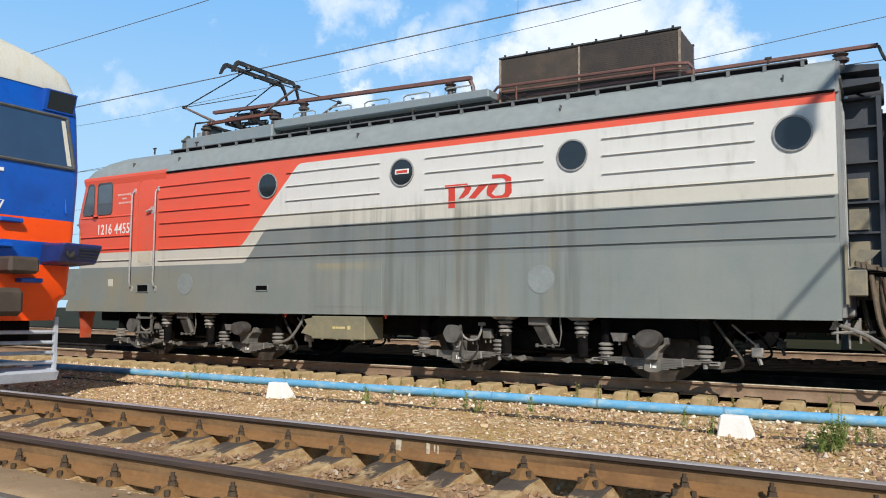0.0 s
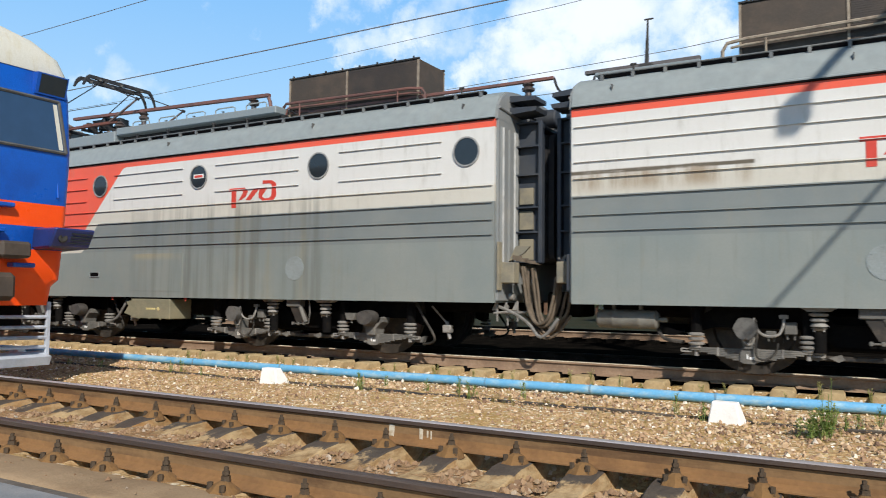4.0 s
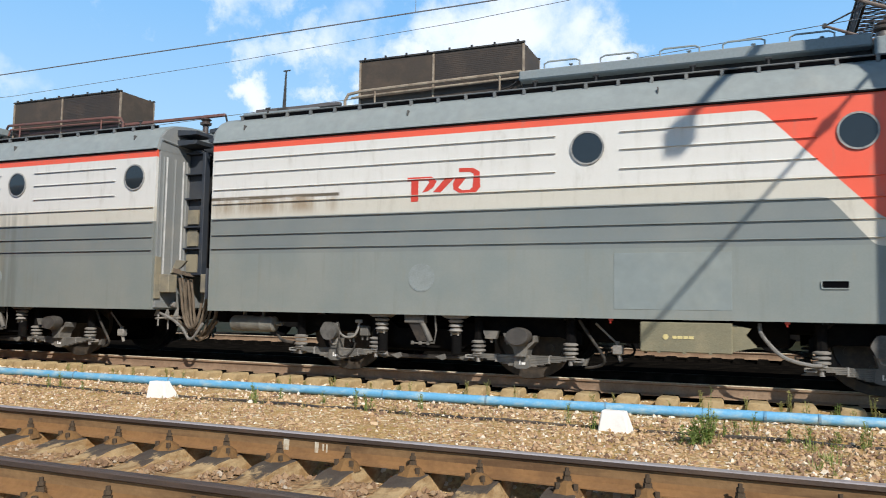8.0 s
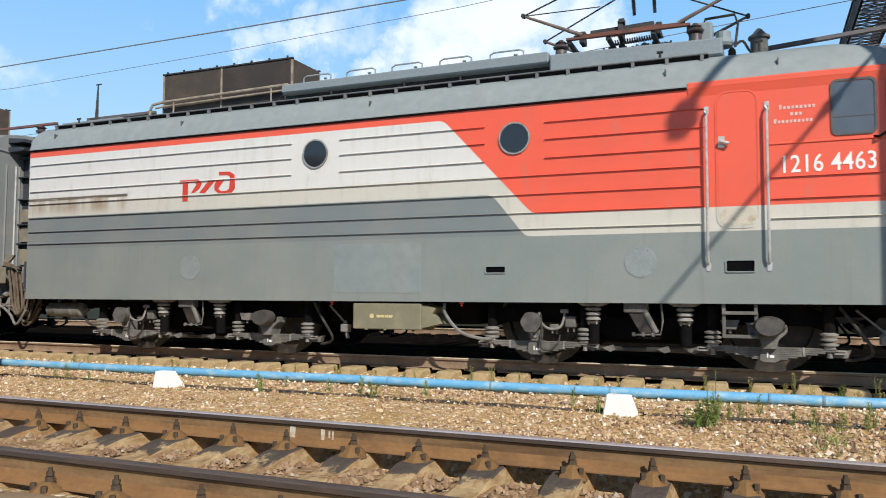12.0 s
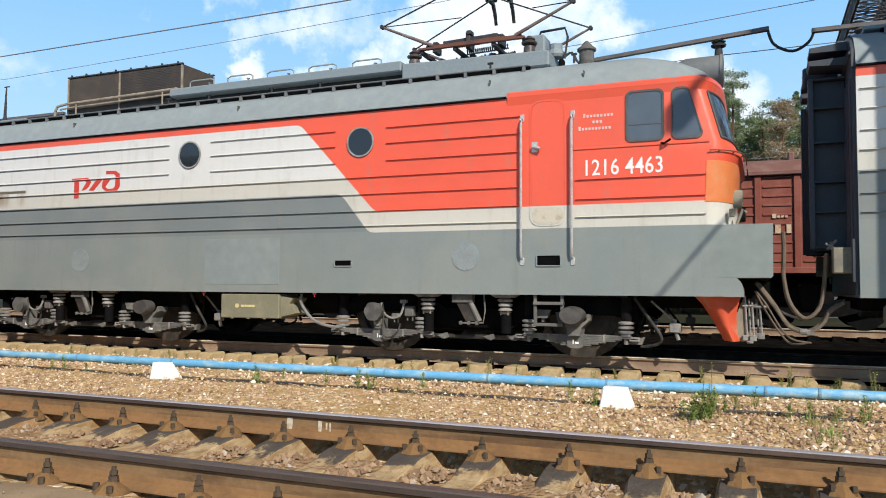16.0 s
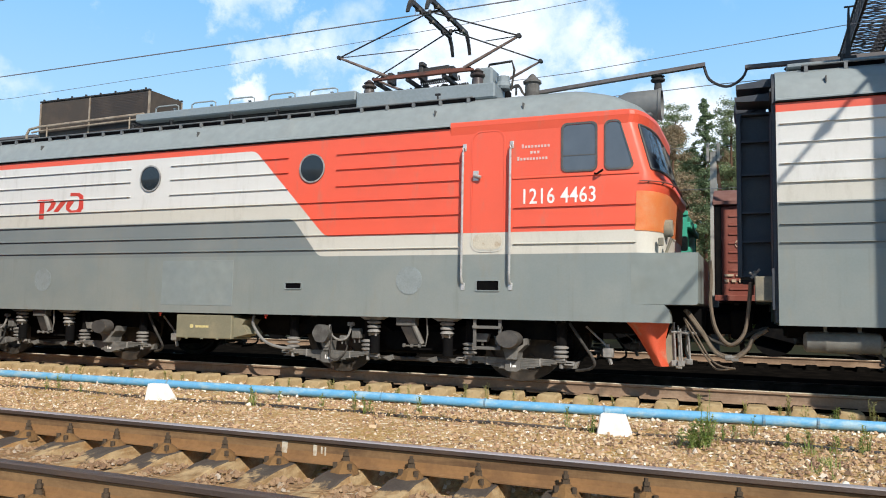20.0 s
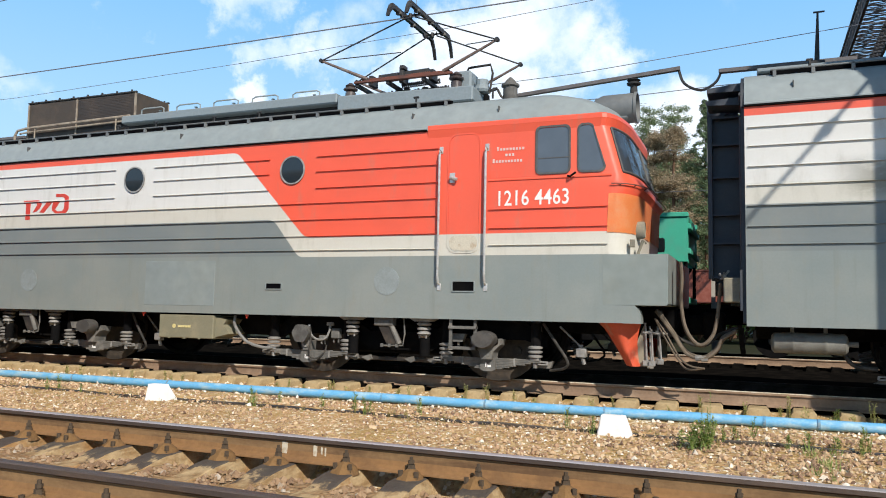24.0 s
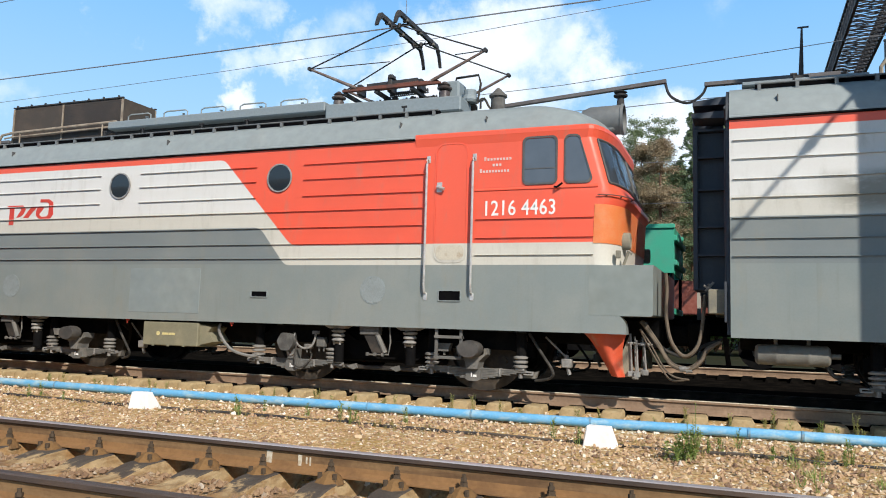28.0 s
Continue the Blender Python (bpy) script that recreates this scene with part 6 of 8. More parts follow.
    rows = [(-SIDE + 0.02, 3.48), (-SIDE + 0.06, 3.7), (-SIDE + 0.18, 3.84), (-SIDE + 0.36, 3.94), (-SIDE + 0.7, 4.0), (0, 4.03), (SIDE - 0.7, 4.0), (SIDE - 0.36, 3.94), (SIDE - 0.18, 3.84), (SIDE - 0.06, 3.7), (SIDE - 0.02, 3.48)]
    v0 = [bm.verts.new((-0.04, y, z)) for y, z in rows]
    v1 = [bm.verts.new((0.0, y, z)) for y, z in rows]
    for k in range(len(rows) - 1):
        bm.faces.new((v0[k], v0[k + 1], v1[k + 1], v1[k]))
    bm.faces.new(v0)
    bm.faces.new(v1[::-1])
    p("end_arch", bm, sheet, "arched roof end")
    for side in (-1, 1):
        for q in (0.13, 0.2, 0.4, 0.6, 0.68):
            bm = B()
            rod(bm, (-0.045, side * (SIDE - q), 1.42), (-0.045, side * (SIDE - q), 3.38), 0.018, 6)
            # on the lit rear, two beads take a paler colour
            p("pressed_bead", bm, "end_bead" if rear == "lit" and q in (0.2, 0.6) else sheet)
        bm = B()
        rod(bm, (-0.045, side * (SIDE - 0.06), 3.66), (-0.045, side * 0.75, 3.6), 0.022, 6)
        p("rain_bead", bm, sheet)
        bm = B()
        box(bm, -0.43, -0.041, side * 0.78 - 0.03, side * 0.78 + 0.03, 1.4, 3.52, 0.008)
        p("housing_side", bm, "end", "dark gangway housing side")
        for z in (1.44, 1.88, 2.25, 2.74, 3.17, 3.53):
            bm = B()
            prism(bm, [(-0.44, z - 0.012), (-0.04, z - 0.012), (-0.04, z + 0.012), (-0.44, z + 0.012)], side * 0.86 - 0.055, side * 0.86 + 0.055)
            p("end_rib", bm, "end", "horizontal stiffening shelf")
        if stack:
            for z0, z1 in ((1.92, 2.2), (1.47, 1.78), (2.3, 2.55)):
                bm = B()
                box(bm, -0.29, -0.07, side * 0.83 - 0.022, side * 0.83 + 0.022, z0, z1, 0.004)
                p("dust_panel", bm, "end_tan", "dusty tan panel between the shelves")
        bm = B()
        box(bm, -0.46, -0.4, side * 0.86 - 0.06, side * 0.86 + 0.06, 1.42, 3.54, 0.006)
        p("housing_edge", bm, "end", "dark upright housing edge")
        bm = B()
        prism(bm, [(-0.04, 3.62), (-0.45, 3.64), (-0.47, 3.7), (-0.04, 3.72)], side * 0.85 - 0.3, side * 0.85 + 0.12)
        p("end_canopy", bm, "end", "dark canopy plate")
        bm = B()
        prism(bm, [(-0.04, 3.8), (-0.45, 3.8), (-0.45, 3.86), (-0.04, 3.9)], side * 0.85 - 0.3, side * 0.85 + 0.12)
        p("end_canopy", bm, "end", "dark canopy plate")
        bm = B()
        rod(bm, (-0.42, side * 0.9, 3.64), (-0.08, side * 0.9, 3.86), 0.016, 6)
        rod(bm, (-0.42, side * 0.7, 3.5), (-0.08, side * 0.7, 3.72), 0.016, 6)
        p("canopy_strut", bm, "end")
        bm = B()
        box(bm, -0.26, -0.042, side * 1.36 - 0.1, side * 1.36 + 0.1, 1.11, 1.41, 0.012)
        p("junction_box", bm, "end_tan", "dusty tan junction box")
        bm = B()
        box(bm, -0.07, -0.041, side * 1.5 - 0.065, side * 1.5 + 0.065, 1.01, 1.7 if stack else 1.5, 0.004)
        p("tan_plate", bm, "end_tan" if stack else "end", "dusty plate on the end wall")
        bm = B()
        if stack:
            prism(bm, [(-0.07, 1.43), (-0.18, 1.66), (-0.4, 1.645), (-0.31, 1.55)], side * 1.2 - 0.02, side * 1.2 + 0.02)
            cover = p("torn_cover", bm, "end_tan", "bent tan cover plate over crumpled wrapping")
            for k in range(7):
                q = 0.14 + 0.055 * k
                bm = B()
                prism(bm, [(-q, 1.53 - 0.32 * (q - 0.14)), (-q - 0.075, 1.5 - 0.34 * (q - 0.14) + 0.03 * (k % 2)), (-q - 0.09, 1.43 - 0.15 * (q - 0.14)), (-q - 0.01, 1.45 - 0.2 * (q - 0.14))], side * (1.24 + 0.012 * (k % 3)), side * (1.2 + 0.01 * (k % 2)))
                part("wrapping", flip(bm, sgn), "tan_hose", cover, "crumpled brown wrapping")
        else:
            for k in range(3):
                rod(bm, (-0.2 - 0.05 * k, side * 1.2, 1.4), (-0.32 + 0.06 * k, side * 1.22, 1.47 + 0.02 * k), 0.016, 6)
            p("torn_strap", bm, "spring", "pale torn strap ends")
    bm = B()
    box(bm, -0.4, -0.041, -0.75, 0.75, 3.46, 3.52, 0.01)
    p("housing_top", bm, "end", "dark gangway housing top")
    for k in range(5 if full else 3):
        bm = B()
        x = -0.06 - 0.1 * k
        ring_plate(bm, rounded(-0.66, 0.66, 1.45, 3.4, 0.15), rounded(-0.56, 0.56, 1.55, 3.3, 0.12), x, x - 0.085)
        bmesh.ops.transform(bm, matrix=Matrix(((0, 1, 0, 0), (1, 0, 0, 0), (0, 0, 1, 0), (0, 0, 0, 1))), verts=bm.verts[:])
        p("bellows_fold", bm, "rubber", "black rubber gangway fold")
    bm = B()
    lathe(bm, [(0.13, -0.3), (0.15, -0.28), (0.15, 0.1), (0.12, 0.1)], (-0.19, -0.35, 3.68), "X", 14)
    p("end_horn", bm, "end", "round dark duct mouth", True)
    bm = B()
    box(bm, -0.57, -0.3, -0.3, 0.3, 0.62, 1.0, 0.03)
    p("rear_coupler", bm, "under_dark")
    # low-pressure tank near the rear
    for side in (-1, 1) if not stack else ():
        bm = B()
        lathe(bm, [(0.0, -0.42), (0.09, -0.41), (0.12, -0.38), (0.125, -0.2), (0.13, -0.19), (0.13, -0.16), (0.125, -0.15), (0.125, 0.15), (0.13, 0.16), (0.13, 0.19), (0.125, 0.2), (0.12, 0.38), (0.09, 0.41), (0.0, 0.42)], (0.68, side * 1.27, 0.64), "X", 16)
        for q in (0.5, 0.86):
            box(bm, q - 0.02, q + 0.02, side * 1.27 - 0.03, side * 1.27 + 0.03, 0.76, 0.84, 0.004)
        rod(bm, (1.1, side * 1.27, 0.64), (1.2, side * 1.27, 0.64), 0.03, 8)
        p("air_tank", bm, "tank", "grey strapped air tank", True)
        bm = B()
        tube(bm, curve_pts([(1.05, side * 1.2, 0.54), (1.15, side * 1.2, 0.4), (1.4, side * 1.2, 0.36)], 4), 0.025, 6)
        p("tank_pipe", bm, "hose")
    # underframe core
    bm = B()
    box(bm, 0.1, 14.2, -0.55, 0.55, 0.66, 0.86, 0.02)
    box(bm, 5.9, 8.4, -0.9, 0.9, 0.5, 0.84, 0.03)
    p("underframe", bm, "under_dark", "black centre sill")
    build_roof(sec, sgn, fan_at, stack)
    wheels = []
    if full:
        build_pantograph(sec, X, sgn, 5.67 if stack else 5.73)
    for c in (3.65, 10.8):
        wheels += build_bogie(sec, c, X, sgn, c > 8)
    return sec, wheels


def antenna(p, x):
    bm = B()
    rod(bm, (x, -0.9, 4.08), (x + 0.02, -0.9, 4.8), 0.034, 8, 0.012)
    rod(bm, (x - 0.03, -0.9, 4.8), (x + 0.1, -0.9, 4.8), 0.012, 6)
    box(bm, x - 0.09, x + 0.09, -0.97, -0.83, 4.02, 4.16, 0.01)
    p("antenna", bm, "deck", "short upright antenna on a dark foot", True)
    bm = B()
    box(bm, 0.15, 1.6, -1.05, 0.6, 4.05, 4.1, 0.01)
    p("antenna_plate", bm, "duct")


def build_roof(sec, sgn, fan_at, stack):
    def p(nm, bm, mat, lab="", smooth=False):
        return part(nm, flip(bm, sgn), mat, sec, lab, smooth)
    # edge walkway on short feet
    for side in (-1, 1):
        bm = B()
        y = side * 1.325
        box(bm, 0.3, 11.6, y - 0.015, y + 0.015, 3.968, 3.986, 0.004)
        p("roof_walkway", bm, "drum", "narrow grey edge rail of the roof walkway")
        for k in range(27):
            x = 0.35 + 0.43 * k
            bm = B()
            box(bm, x - 0.02, x + 0.02, y - 0.02, y + 0.02, 3.89, 3.967)
            p("walkway_foot", bm, "drum")
        bm = B()
        # black bar in place of the shaded gap behind the edge rail
        box(bm, 0.3, 11.6, y + side * (-0.08) - 0.02, y + side * (-0.08) + 0.02, 3.9, 3.985)
        p("walkway_back", bm, "hole", "black strip for the shaded gap behind the walkway")
    a, b = fan_at
    # fan housing, one box of two bays: a sheet-metal one and a darker grille
    top = 4.97
    bm = B()
    prism(bm, [(a, 3.98), (b, 3.98), (b, top), (a, top)], -0.44, 0.42)
    bmesh.ops.bevel(bm, geom=bm.edges[:], offset=0.012, segments=1, affect="EDGES")
    h = p("fan_housing", bm, "fan", "brown rusted fan housing on the roof")
    split = a + (b - a) * (0.47 if sgn > 0 else 0.53)
    for side in (-1, 1):
        yo = -0.01 + side * 0.43
        bm = B()
        g0, g1 = (split + 0.03, b - 0.03) if sgn > 0 else (a + 0.03, split - 0.03)
        box(bm, g0, g1, yo - 0.006, yo + 0.006, 4.03, top - 0.03)
        for k in range(30):
            z = 4.05 + (top - 4.1) * k / 29
            box(bm, g0, g1, yo + side * 0.006 - 0.003, yo + side * 0.006 + 0.003, z - 0.009, z + 0.009)
        part("grille", flip(bm, sgn), "fan_dark", h, "dark slatted grille")
        for x in (a + 0.012, split, b - 0.012):
            bm = B()
            box(bm, x - 0.016, x + 0.016, yo - 0.016, yo + 0.016, 4.0, top - 0.02)
            part("seam", flip(bm, sgn), "fan_edge", h, "pale worn seam strip")
        bm = B()
        box(bm, a - 0.01, b + 0.01, yo - 0.02, yo + 0.02, top - 0.005, top + 0.02)
        for k in range(8):
            x = a + 0.1 + (b - a - 0.2) * k / 7
            rod(bm, (x, yo - 0.01, top), (x, yo - 0.01, top + 0.05), 0.02, 6)
        part("top_rim", flip(bm, sgn), "deck", h, "dark riveted rim")
        yr = yo + side * 0.12
        bm = B()
        tube(bm, [(a - 0.2, yr, 4.02), (a - 0.2, yr, 4.3), (a - 0.14, yr, 4.4), (a + 0.1, yr, 4.43), (b - 0.02, yr, 4.48), (b + 0.08, yr - side * 0.03, 4.4)], 0.026, 7)
        tube(bm, [(a - 0.1, yr - side * 0.03, 4.34), (a + 0.1, yr - side * 0.03, 4.36), (b - 0.04, yr - side * 0.03, 4.4), (b, yr - side * 0.03, 4.28)], 0.018, 7)
        for x in (a + 0.35, b - 0.35):
            rod(bm, (x, yr, 4.0), (x, yr, 4.45), 0.014, 6)
        p("roof_rail", bm, "fan_edge" if not stack else "busbar", "bent pipe rail along the housing", True)
        bm = B()
        tube(bm, curve_pts([(a + 0.02, yr - side * 0.06, 4.16), (a + 0.8, yr - side * 0.06, 4.15), (b - 0.4, yr - side * 0.06, 4.24), (b - 0.05, yr - side * 0.06, 4.42)], 4), 0.014, 6)
        p("roof_cable", bm, "rubber")
    # long duct housing with an overhang
    x0, x1 = b + 0.02, 9.4
    bm = B()
    prism(bm, [(x0, 4.265), (x1, 4.265), (x1, 4.43), (x0, 4.41)], -0.8, 0.8)
    bmesh.ops.bevel(bm, geom=bm.edges[:], offset=0.02, segments=1, affect="EDGES")
    p("roof_duct", bm, "duct", "long grey roof duct")
    bm = B()
    # dark colour here carries the shade under the duct's overhang
    box(bm, x0, x1, -0.6, 0.6, 3.95, 4.27)
    p("duct_base", bm, "deck")
    bm = B()
    prism(bm, [(9.42, 4.1), (11.75, 4.1), (11.75, 4.33), (9.42, 4.37)], -0.82, 0.82)
    bmesh.ops.bevel(bm, geom=bm.edges[:], offset=0.02, segments=1, affect="EDGES")
    p("pantograph_deck", bm, "duct", "grey pantograph deck")
    bm = B()
    box(bm, 9.42, 11.7, -0.7, 0.7, 3.95, 4.12)
    p("deck_base", bm, "deck")
    for k in range(5):
        x = x0 + 0.35 + k * 0.82
        bm = B()
        z = 4.42
        tube(bm, [(x, -0.66, z - 0.01), (x, -0.66, z + 0.1), (x + 0.06, -0.66, z + 0.13), (x + 0.46, -0.66, z + 0.13), (x + 0.52, -0.66, z + 0.1), (x + 0.52, -0.66, z - 0.01)], 0.013, 6)
        p("grab_loop", bm, "roof", "thin bent grab loop", True)
        bm = B()
        rod(bm, (x + 0.38, -0.6, z), (x + 0.38, -0.6, z + 0.07), 0.014, 6)
        rod(bm, (x + 0.38, -0.6, z + 0.07), (x + 0.38, -0.6, z + 0.085), 0.03, 8)
        p("roof_bolt", bm, "roof")
    # small cocks along the walkway
    for x in (0.75, 5.2, 6.05, 7.3, 8.2, 11.0, 12.2):
        bm = B()
        rod(bm, (x, -1.2, 3.98), (x, -1.2, 4.1), 0.016, 6)
        rod(bm, (x - 0.04, -1.2, 4.1), (x + 0.04, -1.2, 4.1), 0.018, 6)
        p("roof_cock", bm, "deck")
    for x in (0.55, 3.4, 6.9, 11.1, 12.4):
        bm = B()
        box(bm, x - 0.007, x + 0.007, -SIDE + 0.03, -SIDE + 0.1, 3.69, 3.77, 0.002)
        p("roof_hook", bm, "seal")
    # whip antenna near the rear
    if not stack:
        antenna(p, 0.85)
    # switchgear beside the pantograph
    bm = B()
    box(bm, 11.35, 11.62, -0.55, -0.2, 4.35, 4.66, 0.03)
    lathe(bm, [(0.12, 0), (0.14, 0.04), (0.1, 0.12), (0.1, 0.2)], (11.75, -0.4, 4.32), "Z", 12)
    p("switch_box", bm, "duct", "grey rooftop switch box")
    for x, y in ((12.2, -0.37), (11.86, -0.5)):
        bm = B()
        lathe(bm, [(0.15, 0.0), (0.15, 0.04), (0.115, 0.07), (0.11, 0.34), (0.14, 0.355), (0.14, 0.385), (0.09, 0.42), (0.05, 0.47), (0.02, 0.5), (0.0, 0.5)] if x > 12 else [(0.12, 0), (0.1, 0.04), (0.05, 0.09), (0.05, 0.2), (0.02, 0.24)], (x, y, 4.03), "Z", 14)
        p("roof_bushing", bm, "cap" if x > 12 else "under_dark", "ribbed roof bushing", True)
    bm = B()
    tube(bm, [(11.5, -0.4, 4.66), (11.52, -0.4, 4.74), (11.9, -0.45, 4.74), (11.94, -0.45, 4.6), (11.9, -0.48, 4.28)], 0.019, 6)
    tube(bm, curve_pts([(11.9, -0.48, 4.3), (12.0, -0.45, 4.36), (12.1, -0.42, 4.2), (12.2, -0.37, 4.3)], 3), 0.018, 6)
    p("jumper_bar", bm, "hose")
    # busbar to the next section
    bm = B()
    if stack:
        box(bm, -0.45, 4.4, -0.45, -0.39, 4.28, 4.33, 0.006)
        box(bm, 4.4, 5.3, -0.45, -0.39, 4.31, 4.36, 0.006)
        tube(bm, [(5.3, -0.42, 4.36), (5.34, -0.42, 4.4), (5.38, -0.42, 4.62), (5.44, -0.42, 4.74)], 0.035, 6)
        prism(bm, [(5.4, 4.72), (11.4, 4.88), (11.4, 4.94), (5.4, 4.78)], -0.46, -0.38)
    else:
        prism(bm, [(12.2, 4.32), (14.66, 4.5), (14.66, 4.555), (12.2, 4.37)], -0.04, 0.04)
    p("busbar", bm, "busbar" if stack else "bus_grey", "red-brown roof busbar")
    bm = B()
    if not stack:
        box(bm, -0.35, 1.4, -0.04, 0.04, 4.4, 4.46, 0.006)
        p("rear_busbar", bm, "bus_grey", "red-brown roof busbar")
    else:
        bm.free()
    for x, z0, z1 in (((-0.02, 3.95, 4.28), (3.6, 4.05, 4.28), (5.8, 4.4, 4.72), (9.0, 4.4, 4.82)) if stack else ((14.0, 4.2, 4.44), (0.25, 3.95, 4.4))):
        bm = B()
        yy = -0.42 if stack else 0.0
        lathe(bm, [(0.06, 0), (0.05, (z1 - z0) * 0.55), (0.1, (z1 - z0) * 0.62), (0.105, (z1 - z0) * 0.72), (0.06, (z1 - z0) * 0.8), (0.1, (z1 - z0) * 0.9), (0.05, z1 - z0)], (x, yy, z0), "Z", 14)
        p("insulator", bm, "insulator" if stack else "deck", "dark ribbed insulator", True)


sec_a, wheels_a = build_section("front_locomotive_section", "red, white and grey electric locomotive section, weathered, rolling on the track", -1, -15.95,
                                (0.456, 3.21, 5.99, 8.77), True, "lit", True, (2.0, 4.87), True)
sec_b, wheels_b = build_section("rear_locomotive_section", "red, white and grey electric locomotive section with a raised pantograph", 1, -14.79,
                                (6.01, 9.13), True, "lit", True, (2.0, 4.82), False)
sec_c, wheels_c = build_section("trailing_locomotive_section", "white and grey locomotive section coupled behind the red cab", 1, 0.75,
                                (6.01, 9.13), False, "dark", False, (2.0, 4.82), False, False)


def jumper_cables():
    """Hanging hoses and jumpers at the section ends; they roll with their section."""
    rnd = random.Random(21)

    # between the first two sections, hung from the front one; local x grows towards the second
    def hose(sec, ctrl, r, mat, y, n=1, spread=0.04):
        for k in range(n):
            q, d = rnd.uniform(-spread, spread), rnd.uniform(-spread, spread)
            bm = B()
            tube(bm, curve_pts([(x + q * (0.4 + 0.6 * (j % 2)), y + 0.06 * k + 0.03 * math.sin(j), z + (d if 0 < j < len(ctrl) - 1 else 0)) for j, (x, z) in enumerate(ctrl)], 5), r * rnd.uniform(0.85, 1.1), 7)
            part("hose", bm, mat, sec, "dusty hanging hose", True)

    hose(sec_a, [(0.3, 1.36), (0.35, 1.04), (0.39, 0.73), (0.54, 0.53), (0.7, 0.59), (0.81, 0.9), (0.83, 1.2)], 0.022, "tan_hose", -1.24, 3)
    hose(sec_a, [(0.44, 1.33), (0.48, 1.04), (0.52, 0.7), (0.6, 0.58), (0.7, 0.62)], 0.02, "tan_hose", -1.2, 2)
    hose(sec_a, [(0.36, 1.34), (0.39, 0.86), (0.52, 0.58), (0.64, 0.43), (0.77, 0.49), (0.885, 0.69), (0.95, 1.0)], 0.022, "tan_hose", -1.15, 3, 0.05)
    hose(sec_a, [(-0.06, 0.78), (0.21, 0.7), (0.42, 0.56), (0.57, 0.4), (0.7, 0.43), (0.88, 0.62)], 0.022, "white_hose", -1.3, 1)
    hose(sec_a, [(-0.02, 0.72), (0.2, 0.66), (0.4, 0.5), (0.6, 0.36), (0.8, 0.44), (1.0, 0.66)], 0.02, "tan_hose", -1.1, 2)
    hose(sec_a, [(0.2, 1.1), (0.24, 0.9), (0.3, 0.7), (0.42, 0.5), (0.7, 0.42)], 0.014, "hose", -1.05, 3)
    # between the cab and the trailing section, hung from the cab
    hose(sec_b, [(14.754, 1.62), (14.755, 1.4), (14.757, 1.065), (14.807, 0.75), (14.97, 0.566), (15.102, 0.654), (15.182, 0.863), (15.221, 1.35)], 0.022, "tan_hose", -1.22, 2, 0.02)
    hose(sec_b, [(14.46, 0.99), (14.506, 0.95), (14.673, 0.697), (14.838, 0.471), (15.034, 0.409), (15.197, 0.519), (15.263, 0.659), (15.424, 0.766)], 0.021, "tan_hose", -1.2, 3, 0.025)
    hose(sec_b, [(14.45, 0.9), (14.572, 0.7), (14.737, 0.4), (14.869, 0.29), (15.05, 0.29)], 0.012, "tan_hose", -1.25, 2, 0.03)
    hose(sec_b, [(14.48, 1.0), (14.6, 0.74), (14.8, 0.6), (15.0, 0.56), (15.2, 0.7), (15.4, 0.8)], 0.015, "hose", -1.05, 2, 0.03)
    for x, z in ((15.04, 0.41), (14.97, 0.42)):
        bm = B()
        rod(bm, (x - 0.04, -1.21, z - 0.01), (x + 0.04, -1.21, z), 0.036, 8)
        part("hose_coupling", bm, "spring", sec_b, "pale hose coupling")
    for x, y, zt, zb in ((14.32, -1.22, 0.84, 0.34), (14.36, -1.1, 0.8, 0.3), (14.4, -1.25, 0.76, 0.34), (14.45, -1.0, 0.8, 0.36), (14.49, -1.15, 0.7, 0.36), (14.28, -1.05, 0.74, 0.34)):
        bm = B()
        rod(bm, (x, y, zt), (x + 0.02, y, zb), 0.014, 6)
        rod(bm, (x - 0.03, y, 0.72), (x + 0.1, y, 0.7), 0.016, 6)
        box(bm, x - 0.03, x + 0.05, y - 0.03, y + 0.03, zb - 0.05, zb + 0.02, 0.006)
        part("brake_cock", bm, "spring", sec_b, "pale brake cock and pipe")
    for x, y, zt, zb in ((-0.07, -1.3, 0.88, 0.56), (0.05, -1.2, 0.8, 0.5), (0.16, -1.1, 0.86, 0.56)):
        bm = B()
        rod(bm, (x, y, zt), (x, y, zb), 0.014, 6)
        rod(bm, (x - 0.06, y, 0.68), (x + 0.16, y, 0.7), 0.018, 6)
        prism(bm, [(x - 0.08, 0.72), (x - 0.02, 0.84), (x + 0.01, 0.72)], y - 0.02, y + 0.02)
        part("brake_cock", bm, "spring", sec_a, "pale brake cock and pipe")
    bm = B()
    lathe(bm, [(0.0, -0.06), (0.05, -0.05), (0.06, 0.0), (0.05, 0.05), (0.0, 0.06)], (0.06, -1.12, 0.92), "X", 10)
    part("pressure_switch", bm, "spring", sec_a, "pale round pressure switch", True)
    # high jumper loops between the busbars
    bm = B()
    tube(bm, curve_pts([(14.64, 0, 4.52), (14.72, 0, 4.3), (14.95, 0, 4.18), (15.15, 0, 4.28), (15.23, 0, 4.45)], 5), 0.02, 6)
    part("roof_jumper", bm, "rubber", sec_b, "black drooping roof jumper", True)
    bm = B()
    tube(bm, curve_pts([(0.45, -0.42, 4.3), (0.55, -0.42, 4.08), (0.8, -0.42, 4.02), (0.93, -0.2, 4.1), (1.0, -0.05, 4.4)], 5), 0.02, 6)
    part("roof_jumper", bm, "rubber", sec_a, "black drooping roof jumper", True)


jumper_cables()

